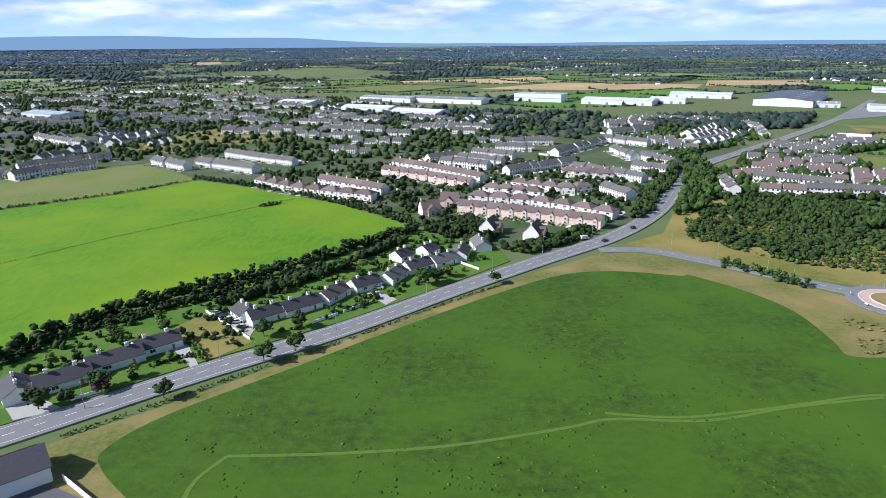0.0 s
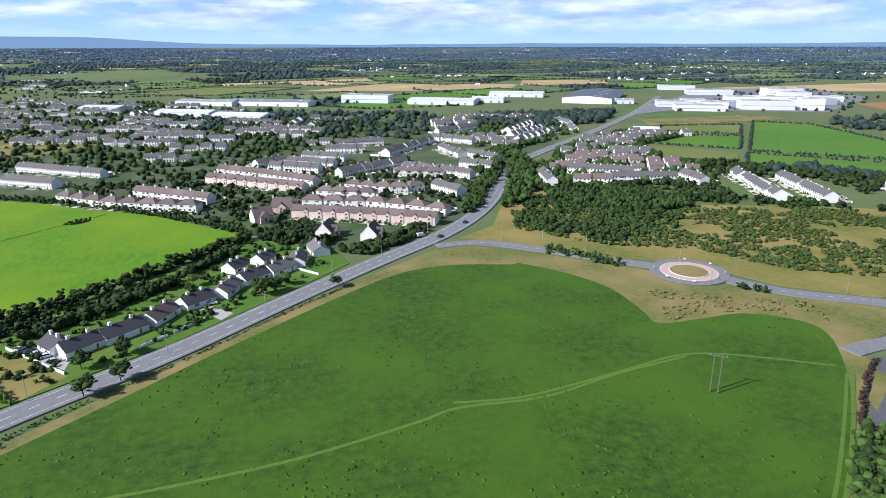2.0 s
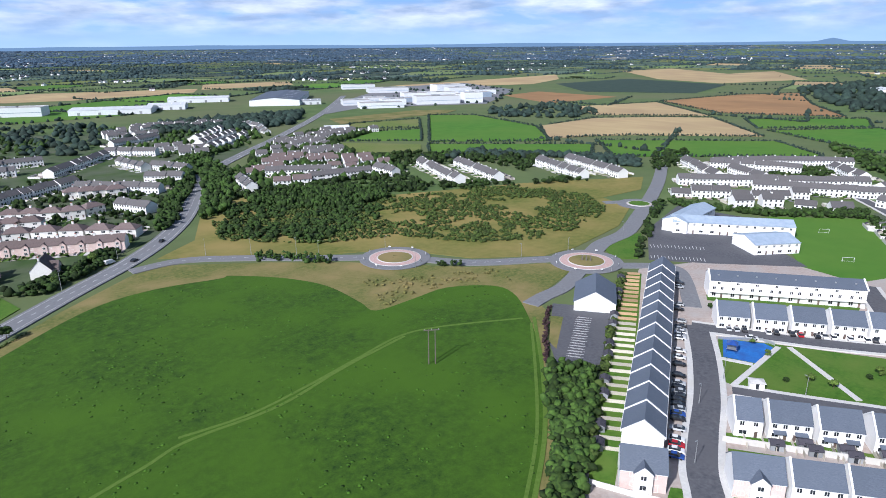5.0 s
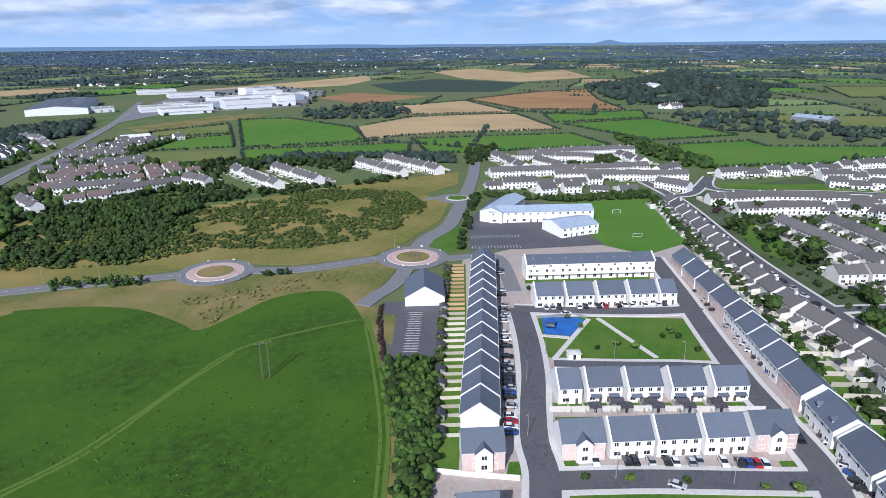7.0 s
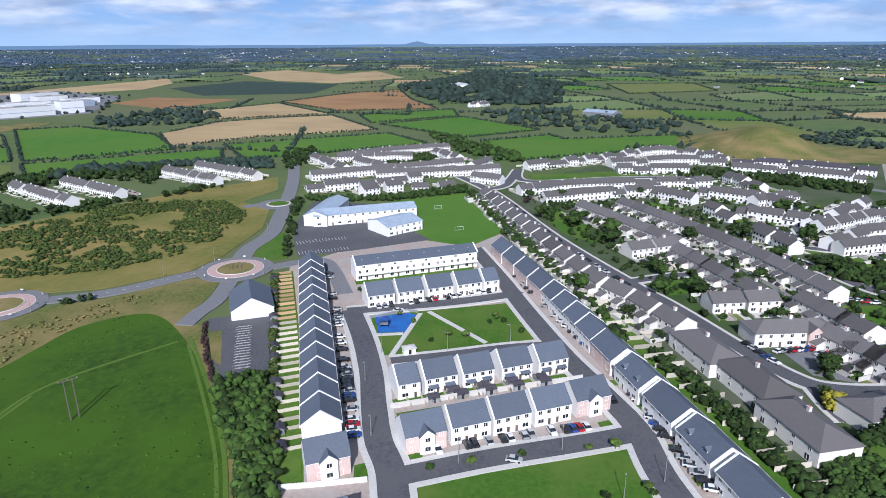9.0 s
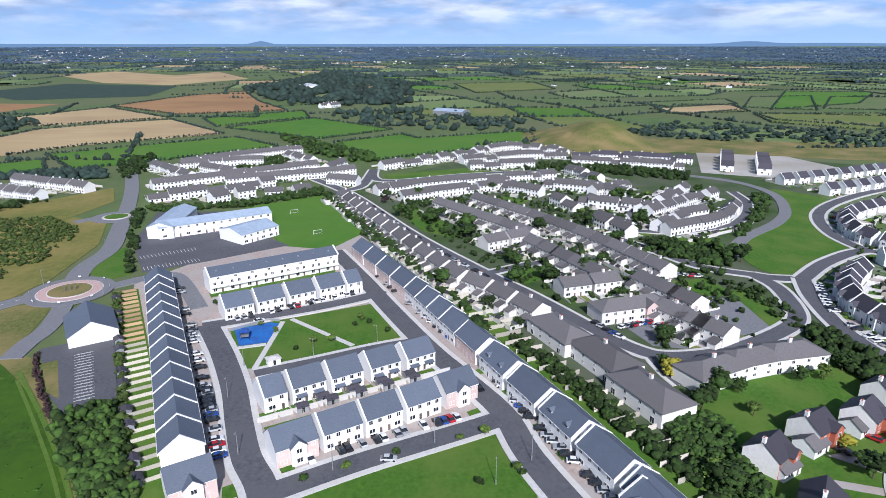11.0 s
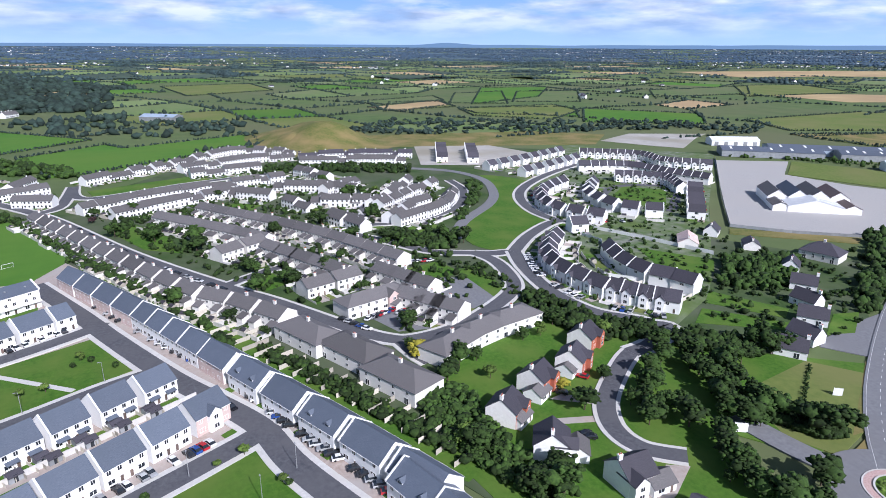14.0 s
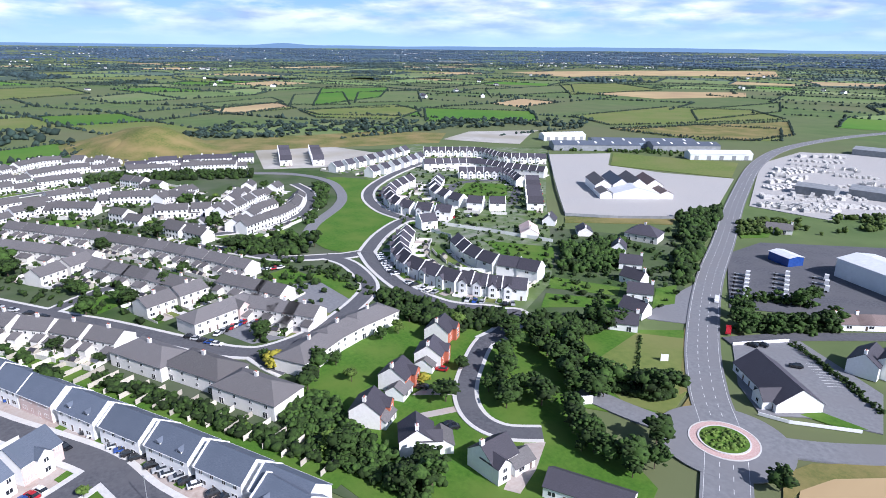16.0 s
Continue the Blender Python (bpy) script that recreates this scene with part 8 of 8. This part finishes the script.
bays([79.9, -215.8, 67.3, -204.7], 9, 5, -1)
for x, y, h, c in ((100.1, -209.6, 10, "dark"), (98.1, -212.4, 10, "dark"), (83.2, -206.2, 30, "dark")):
    car(x, y, h, c)
fence("pub_wall", [104.6, -204.6, 94.4, -224.1], 1.2, "low white boundary wall", "render_white", 4.0, 0.3)
fence("pub_wall", [75.4, -168.2, 68.0, -171.2, 53.8, -182.9], 1.0, "low white railing wall", "render_white", 4.0, 0.2)
sheet("pub_lawn", [68.3, -178.3, 66.5, -184.6, 53.6, -186.0, 57.3, -180.8], 0.03, "lawn", "lawn in front of the restaurant", "lawn")
row("pub_neighbour", [71.5, -221.4, 61.3, -229.3], 2, "white house with a dark roof by the lane", 60, w=13, d=9, eave=5, ridge=8.2, walls="render_white", tiles="tile_dark", units=1, group="roadside houses")
ribbon("lane", [107.6, -206.0, 96.3, -228.0, 76.2, -257.0, 60.0, -278.8], 6, 0.02, "asphalt", "narrow grey lane", "road")
trees([111.9, -220.9, 108.7, -221.2, 118.5, -230.2, 106.8, -225.7, 103.8, -228.2, 101.9, -232.8, 98.9, -235.3, 97.7, -241.5, 95.1, -242.6, 94.5, -248.0, 115.0, -230.3, 108.0, -260.5, 106.8, -267.6, 91.6, -246.0, 92.1, -254.1], "oak", 0.62)
hedge("conifer_row", [127.0, -245.0, 118.0, -256.0, 104.0, -264.0], 4, 6, "second row of dark conifers before the lorry yard", "leaf", 184)
hedge("conifer_row", [108.6, -215.2, 98.3, -231.9, 87.8, -248.8], 5, 7, "tall row of dark conifers along the lane", "leaf", 84)
car(131.1, -237.6, turned((146.5, -256.5), (114.0, -200.8)), "white", True)
car(111.3, -213.0, turned((146.5, -256.5), (114.0, -200.8)), "red", True)
row("lane_house", [90.3, -253.6, 80.1, -266.5], 2, "white bungalow with a brown roof among trees", 0, w=14, d=8, eave=2.8, ridge=5.2, walls="render_white", tiles="tile_brown", units=1, storeys=1, group="roadside houses", name="bungalow", category="bungalow")

# houses beside the road
ROADH = dict(w=10.5, d=7.5, eave=3.2, ridge=6.6, walls="render_white", tiles="tile_dark", units=1, chimneys=1, storeys=1, group="roadside houses")
for x, y, t in ((180.1, -243.5, 90), (166.0, -228.1, 60), (153.1, -215.4, 90), (142.7, -198.9, 60), (137.1, -184.9, 90), (259.4, -268.7, 0), (199.8, -259.0, 0)):
    house("road_house", pose(x, y, 0, 0, 0, t + turned((139.2, -189.5), (184.5, -249.6))), "white rendered house with a dark slate roof near the road", **ROADH)
house("big_grey", pose(206.6, -288.8, 0, 0, 0, 20), "large house with grey walls and steep hipped roof", w=18, d=13, eave=4, ridge=8.5, roof="hip", walls="render_cream", tiles="tile_dark", units=2, group="roadside houses")
house("rose_roof", pose(250.1, -242.9, 0, 0, 0, -40), "bungalow with a faded pink tiled roof", w=17, d=10, eave=2.8, ridge=5.6, walls="render_cream", tiles="brick_pink", units=1, storeys=1, group="roadside houses", name="bungalow", category="bungalow")
house("small_roof", pose(232.7, -269.1, 0, 0, 0, -40), "small house with a dark roof behind the depot", w=11, d=8, eave=2.8, ridge=5.2, walls="render_cream", tiles="tile_dark", units=1, storeys=1, group="roadside houses", name="bungalow", category="bungalow")
thicket("road_trees", [224.3, -345.4, 221.2, -365.2, 221.3, -393.9, 203.4, -359.2, 183.3, -307.3, 158.8, -265.9, 145.5, -234.8, 160.2, -248.1, 188.8, -296.9], 230, 1.8, 3.8, "dark trees along the main road", "leaf", 85, 1.3, 0, "trees")
thicket("road_trees", [220.1, -237.5, 210.4, -276.5, 181.4, -239.1, 181.7, -222.8, 195.5, -212.4], 150, 1.8, 3.4, "garden trees behind the roadside houses", "leaf", 86, 1.3, 0, "trees", None, 0.5)
thicket("road_trees", [266.0, -265.8, 217.3, -285.0, 212.7, -341.5, 139.2, -222.2, 144.1, -180.2, 171.9, -179.1], 180, 0.8, 2.0, "garden shrubs by the roadside houses", "leaf", 87, 1.2, 0, "shrubs", None, 1.0)
for flat in ([192.5, -202.4, 165.2, -217.7, 159.3, -209.0, 182.9, -191.3], [245.2, -210.3, 224.2, -229.8, 211.0, -217.0, 223.3, -202.8], [155.1, -229.9, 152.6, -241.2, 139.8, -221.2, 142.7, -210.0], [178.7, -185.6, 155.5, -206.1, 151.4, -199.5, 168.7, -173.0]):
    sheet("garden_lawn", flat, 0.02, "lawn", "mown garden lawn", "lawn")
sheet("road_layby", [146.6, -232.7, 149.5, -254.0, 123.2, -209.2, 136.8, -199.0, 140.9, -207.6], 0.0, "asphalt_worn", "grey lay-by beside the road", "car park")

# ---- depot, concrete yard, sheds ----
sheet("depot_yard", [448, -455, 418, -514, 373.2, -457.2, 322.8, -467.9, 274.2, -495.1, 231.8, -404.9, 225.1, -343.9, 267.6, -290.5], 0.03, "gravel", "wide pale gravel yard round a warehouse", "yard")
WH = turned((289.4, -344.7), (256.3, -391.0))
wc, ws = math.cos(radians(WH)), math.sin(radians(WH))
for o, back, length, wide, eave, ridge, tiles, lab in ((0, 8, 17, 33, 4.0, 8.2, "steel_white", "white hall with a wide low front gable"), (-20.5, 9, 18, 9.5, 3.8, 5.8, "tile_grey", "small white warehouse wing with a grey roof"),
                                                      (21.5, 11, 22, 9.5, 3.8, 6.0, "tile_brown", "low warehouse wing with a brown roof"), (-18.5, 34, 32, 12.4, 6.0, 10.2, "tile_grey", "warehouse bay with a grey gabled roof"),
                                                      (-6.0, 34, 34, 12.4, 6.5, 11.0, "slate_blue", "warehouse bay with a grey-blue gabled roof"), (6.5, 34, 34, 12.4, 6.5, 11.0, "tile_grey", "warehouse bay with a grey gabled roof"),
                                                      (19.0, 34, 30, 12.4, 6.0, 10.2, "tile_brown", "warehouse bay with a rusty brown gabled roof")):
    shed(pose(272.3 + wc * o - ws * back, -366.5 + ws * o + wc * back, 0, 0, 0, WH + 90), lab, length, wide, eave, ridge, "render_white", tiles, "warehouse", 2)
sheet("depot_grass", [417, -517, 314.9, -572.2, 277.7, -497.4, 329.1, -476.5, 372.1, -459.4], 0.0, "grass_pale", "rough grass behind the depot", "grass")
sheet("depot_grass", [264.7, -287.5, 223.5, -341.6, 216.5, -329.2, 256.4, -278.8], 0.0, "rough_grass", "strip of dry grass along the depot", "grass")
fence("depot_fence", [455, -463, 328.9, -345.1, 267.6, -290.5, 244.2, -312.8, 223.5, -341.6], 1.8, "dark mesh fence round the depot", "steel_grey", 3.0)
for spot, w, d, t, wl in (((449, -524), 90, 30, 0, "steel_grey"), ((436, -586), 110, 34, 0, "steel_blue"), ((394, -600), 70, 26, 0, "steel_grey"), ((339, -577), 60, 16, 0, "steel_white"), ((519, -549), 50, 20, 10, "steel_white")):
    shed(pose(*spot, 0, 0, 0, WH + t), "long low industrial shed with grey-blue metal roof", w, d, 6, 8.5, wl, "slate_blue" if wl != "steel_white" else "steel_white", "industrial_shed", 5)
thicket("depot_trees", [485, -511, 440, -549, 376, -583, 360, -559, 423, -520, 459, -480], 130, 1.4, 2.6, "dark tree line behind the yard", "leaf", 88, 1.2, 0, "trees")
sheet("block_yard", [301.1, -586.1, 315, -689, 209, -790, 132.0, -526.2, 167.7, -420.0, 215.9, -414.4], 0.02, "gravel", "pale yard of a concrete works", "yard")


def stack(x, y, a, l, w, h, lab):
    b = Build()
    n = max(2, int(l / 1.3))
    for k in range(n):
        b.box(-l / 2 + k * l / n, -l / 2 + (k + 0.86) * l / n, -w / 2, w / 2, 0, h * (0.8 + 0.2 * math.sin(k * 1.7)))
    ob = new("block_stack", b.mesh("block_stack", "concrete_path"))
    ob.matrix_basis = pose(x, y, 0.02, 0, 0, a)
    tagged(ob, lab, "stacked blocks", "stacks of concrete products", "stuff")


srng = random.Random(77)
for flat, n in (([212.6, -419.3, 198.2, -432.3, 173.8, -441.5], 12), ([225.3, -446.3, 211.1, -458.1, 191.0, -472.7], 12), ([238.3, -478.5, 229.0, -511.5], 9), ([265.9, -539.3, 253.4, -582.0, 223.0, -596.0], 14), ([209.3, -487.3, 175.4, -515.3], 12), ([194.2, -447.0, 160.6, -483.2], 12), ([221.6, -522.9, 189.6, -552.7], 10), ([294, -625, 257, -655], 10), ([233.8, -579.4, 205.9, -595.8], 8)):
    for x, y, a in stations(flat, n):
        stack(x, y, a + 90 + srng.uniform(-6, 6), srng.uniform(6, 12), srng.uniform(2, 3.2), srng.uniform(1.2, 2.6), "pale stacks of concrete blocks on a yard")
for flat, n in (([214, -424, 186, -432, 172, -452], 14), ([206, -436, 178, -446], 10), ([214, -470, 196, -482, 180, -500], 12), ([277, -562, 262, -582, 240, -588], 14), ([284, -600, 262, -612, 230, -620], 14), ([262, -530, 240, -545], 9), ([250, -500, 238, -530], 9), ([300, -655, 268, -690], 10), ([205, -560, 180, -570], 8)):
    for x, y, a in stations(flat, n):
        stack(x + srng.uniform(-3, 3), y + srng.uniform(-3, 3), a + 90 + srng.uniform(-14, 14), srng.uniform(4, 9), srng.uniform(2, 4), srng.uniform(1.4, 3.6), "pale stacks of concrete pipes and blocks on a yard")
for spot, w, d in (((207.1, -490.1), 26, 14), ((175.6, -514.2), 34, 20), ((255, -735), 50, 24)):
    shed(pose(*spot, 0, 0, 0, 10), "dark open-sided shed in the concrete yard", w, d, 6, 8, "steel_grey", "steel_grey", "works_shed", 2)
thicket("yard_trees", [195.9, -366.0, 185.2, -406.2, 151.0, -457.5, 137.0, -420.0, 162.7, -361.1, 179.0, -336.9], 150, 1.4, 3.0, "trees and rough ground south of the yard", "leaf_scrub", 89, 1.1, 0.3, "trees")
sheet("truck_yard", [165.2, -302.4, 166.0, -336.8, 122.9, -382.2, 96.4, -403.9, 67.4, -304.3, 99.8, -257.2, 124.6, -236.4], 0.01, "asphalt", "dark asphalt yard with parked lorries", "yard")
shed(pose(92.5, -315.5, 0, 0, 0, -20), "white workshop hall with tall windows", 46, 22, 9, 10.5, "steel_white", "steel_white", "workshop", 4)


def lorry(x, y, a):
    m = pose(x, y, 0.05, 0, 0, a)
    if "lorry" in PROTO:
        return copy_thing(PROTO["lorry"], m)
    root = new("lorry")
    b = Build()
    b.box(2.6, 4.6, -1.2, 1.2, 0.6, 3.0, 0, 0.12)
    part("cab", b.mesh("cab", "paint_white"), root)
    b = Build()
    b.box(4.55, 4.62, -1.0, 1.0, 1.7, 2.6)
    part("windscreen", b.mesh("windscreen", "glass_dark"), root)
    b = Build()
    b.box(-2.2, 2.6, -0.5, 0.5, 0.6, 1.0)
    part("chassis", b.mesh("chassis", "steel_grey"), root)
    for px in (-1.5, 3.4):
        for s in (-1, 1):
            part("wheel", PROTO["wheel"], root).matrix_basis = pose(px, s * 1.1, 0.5) @ Matrix.Diagonal((1.55, 1.4, 1.55, 1))
    root.matrix_basis = m
    tagged(root, "white lorry cab unit parked in the yard", "lorry", "parked lorries")
    PROTO["lorry"] = root


LR = turned((147.4, -282.2), (124.2, -242.2))
for flat, n in (([144.9, -278.9, 135.3, -260.4, 126.6, -244.1], 7), ([134.3, -294.5, 117.0, -258.1], 6), ([122.0, -305.6, 111.6, -282.9], 3)):
    for x, y, a in stations(flat, n):
        lorry(x, y, LR + 80)
shed(pose(141.0, -313.7, 0, 0, 0, -20), "blue and white station canopy", 13, 9, 4.6, 5.2, "paint_blue", "steel_white", "canopy", 1)
house("yard_house", pose(171.7, -366.6, 0, 0, 0, 30), "pale bungalow between yards", w=14, d=9, eave=2.8, ridge=5.4, walls="render_cream", tiles="tile_grey", units=1, storeys=1, group="roadside houses", name="bungalow", category="bungalow")
sheet("garden_lawn", [185.5, -348.0, 177.5, -370.7, 169.1, -351.6, 176.9, -336.1], 0.02, "lawn", "mown garden lawn", "lawn")

# ---- mound, quarry floor, far woods to the east ----
def mound(cx, cy, r, h, label):
    v, f, n, k = [], [], 28, 10
    for i in range(k + 1):
        for j in range(n):
            a = 2 * math.pi * j / n
            q = i / k
            rr = r * q * (1 + 0.25 * noise.noise((math.cos(a) * 1.5, math.sin(a) * 1.5, 4)))
            z = h * (math.cos(q * math.pi) * 0.5 + 0.5) * (1 + 0.35 * noise.noise((rr * math.cos(a) * 0.02, rr * math.sin(a) * 0.02, 2)))
            v.append((cx + rr * math.cos(a) * 1.6, cy + rr * math.sin(a), z - 0.1))
    for i in range(k):
        for j in range(n):
            f.append((i * n + j, (i + 1) * n + j, (i + 1) * n + (j + 1) % n, i * n + (j + 1) % n))
    tagged(new("mound", mesh_of("mound", v, f, "rough_grass", smooth=True)), label, "mound", kind="structure")


mound(703.8, -136.6, 78, 21, "tawny grass-covered spoil mound")
sheet("quarry_floor", [592, -431, 631, -499, 597, -587, 575, -552, 517, -481, 541, -461], 0.05, "quarry_floor", "pale grey stony quarry floor", "quarry")
mound(690.1, -108.7, 40, 12, "low tawny grass bank beside the mound")
sheet("quarry_edge", [635.4, -147.0, 723, -201, 693, -398, 636, -468, 573, -411, 622.3, -233.4], 0.0, "rough_grass", "dry scrubby ground behind the estate", "waste ground")
thicket("quarry_scrub", [779, -180, 878, -285, 775, -525, 657, -737, 558, -649, 650, -592, 659, -470, 723, -201], 420, 2.5, 5.5, "dark scrub woodland round the quarry", "leaf_far_hazed", 91, 0.8, 0.3, "scrub")
thicket("east_wood", [1516, 527, 2540, 525, 1784, 159, 1123, 93, 1093, 233, 1157, 336], 900, 6, 11, "dark mixed woodland on the plain", "leaf_far_hazed", 92, 0.8, 0.2, "woods", FAR_BLOBS)
thicket("east_wood", [967, 230, 1074, 99, 888, -69, 765.3, -86.1, 791.1, 87.8], 160, 3, 7, "trees scattered along lanes", "leaf_far_hazed", 93, 0.9, 0.3, "woods", FAR_BLOBS)
shed(pose(1582, 387, 0, 0, 0, 20), "low pale farm shed complex", 110, 40, 6, 9, "steel_white", "steel_white", "farm_shed", 3)
shed(pose(971, 25, 0, 0, 0, 60), "dark blue-roofed farm shed", 50, 26, 6, 9, "steel_grey", "steel_blue", "farm_shed", 3)
for flat, n in (([1067, 244, 1092, 224], 3), ([1070, 231, 1094, 221], 2)):
    for x, y, a in stations(flat, n):
        house("farm_white", pose(x, y, 0, 0, 0, a), "white farmhouse among trees", w=16, d=9, eave=5, ridge=8.5, near=False, walls="render_white", tiles="tile_grey", group="farmhouses")

# ---- industrial estate on the skyline side ----
IA = turned((696, 1014), (798, 961))
for spot, w, d, h, t, lab in (((668, 897), 75, 40, 9, 0, 0), ((669, 973), 50, 40, 9, 0, 0), ((906, 1190), 90, 50, 10, 0, 0), ((785, 885), 80, 40, 14, 0, 0), ((1010, 1099), 70, 40, 16, 10, 0), ((845, 854), 34, 30, 18, 0, 0), ((1001, 984), 60, 30, 9, 0, 0), ((825, 995), 50, 40, 12, 0, 0), ((180, 1200), 90, 40, 14, 0, 0)):
    flat_block(pose(*spot, 0, 0, 0, IA + t), "large white factory block with a pale blue window band", w, d, h, "steel_white", 1)
for spot, w, d, h, c, r in (((308, 1134), 120, 60, 8, "steel_white", "steel_white"), ((496, 1252), 110, 45, 8, "steel_white", "steel_white"), ((11, 1188), 150, 50, 8, "steel_white", "steel_grey"), ((-116, 1041), 90, 40, 7, "steel_white", "steel_white"), ((-35, 970), 80, 40, 7, "steel_white", "steel_white"), ((-100, 1222), 110, 40, 8, "steel_white", "steel_grey"), ((397, 1143), 60, 40, 8, "steel_white", "steel_white"), ((-592, 976), 90, 40, 7, "steel_white", "steel_blue"), ((-254, 1154), 70, 40, 7, "steel_white", "steel_white"), ((611, 1045), 50, 24, 7, "steel_white", "steel_grey"), ((434, 675), 30, 16, 5, "steel_white", "steel_white"), ((394, 636), 40, 14, 5, "steel_white", "tile_grey")):
    shed(pose(*spot, 0, 0, 0, IA), "large low factory hall with a pale metal roof", w, d, h, h + 2.5, c, r, "industrial_building", 4)
shed(pose(618, 1150, 0, 0, 0, 55), "very large factory hall with a blue-grey metal roof", 230, 88, 10, 14, "steel_white", "slate_blue", "industrial_building", 6)
sheet("factory_yard", [531, 863, 640, 914, 841, 811, 1153, 1022, 1273, 1314, 1008, 1324, 669, 1028], 0.0, "asphalt_worn", "pale yards between factories", "yard")
thicket("factory_trees", [600, 900, 690, 860, 850, 800, 1160, 1010, 1240, 1240, 1000, 1240, 700, 1030], 150, 2, 4.5, "dark trees between factory blocks", "leaf_far_hazed", 195, 1.0, 0.3, "trees", FAR_BLOBS, 2)
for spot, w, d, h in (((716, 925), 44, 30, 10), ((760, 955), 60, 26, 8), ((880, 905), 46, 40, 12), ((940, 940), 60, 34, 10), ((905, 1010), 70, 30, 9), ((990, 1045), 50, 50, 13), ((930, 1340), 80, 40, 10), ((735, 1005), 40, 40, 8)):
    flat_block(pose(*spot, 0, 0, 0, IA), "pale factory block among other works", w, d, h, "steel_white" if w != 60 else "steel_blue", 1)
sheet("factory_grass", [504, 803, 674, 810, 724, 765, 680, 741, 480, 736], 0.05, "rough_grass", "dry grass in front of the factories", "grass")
thicket("factory_trees", [277, 901, 530, 915, 435, 781, 360, 767, 266, 814], 620, 3, 7, "dark trees before the factories", "leaf_far_hazed", 94, 0.9, 0, "trees", FAR_BLOBS, 2)
thicket("factory_trees", [-200, 1100, 24, 1073, 227, 970, 246, 803, 135.3, 691.1, 14.8, 799.3, -165, 888], 500, 2.5, 6, "dark trees between town and factories", "leaf_far_hazed", 95, 0.9, 0, "trees", FAR_BLOBS, 1)
thicket("factory_trees", [770, 741, 930, 710, 845, 575, 749, 553, 690, 653], 150, 3, 6, "dark trees between fields", "leaf_far_hazed", 96, 0.9, 0, "trees", FAR_BLOBS, 1)
thicket("lane_trees", [359.4, 465.1, 474.2, 363.9, 472.5, 312.8, 482.9, 284.2, 519.4, 312.1, 448.0, 443.8, 379.0, 447.0], 260, 2, 4.5, "trees along field edge behind terraces", "leaf_far_hazed", 97, 0.9, 0, "trees", FAR_BLOBS, 1)
thicket("lane_trees", [567.7, 321.1, 586.0, 291.9, 472.6, 250.4, 476.3, 269.0], 60, 2, 4, "trees at the bend of the school road", "leaf", 98, 1.0, 0, "trees", None, 1)
thicket("lane_trees", [736, 224, 696.5, 179.1, 613.3, 100.8, 555.5, 75.9, 562.7, 107.7, 627.1, 167.3], 110, 2.5, 5.5, "dark trees at the estate's edge", "leaf", 99, 1.0, 0, "trees", None, 1)
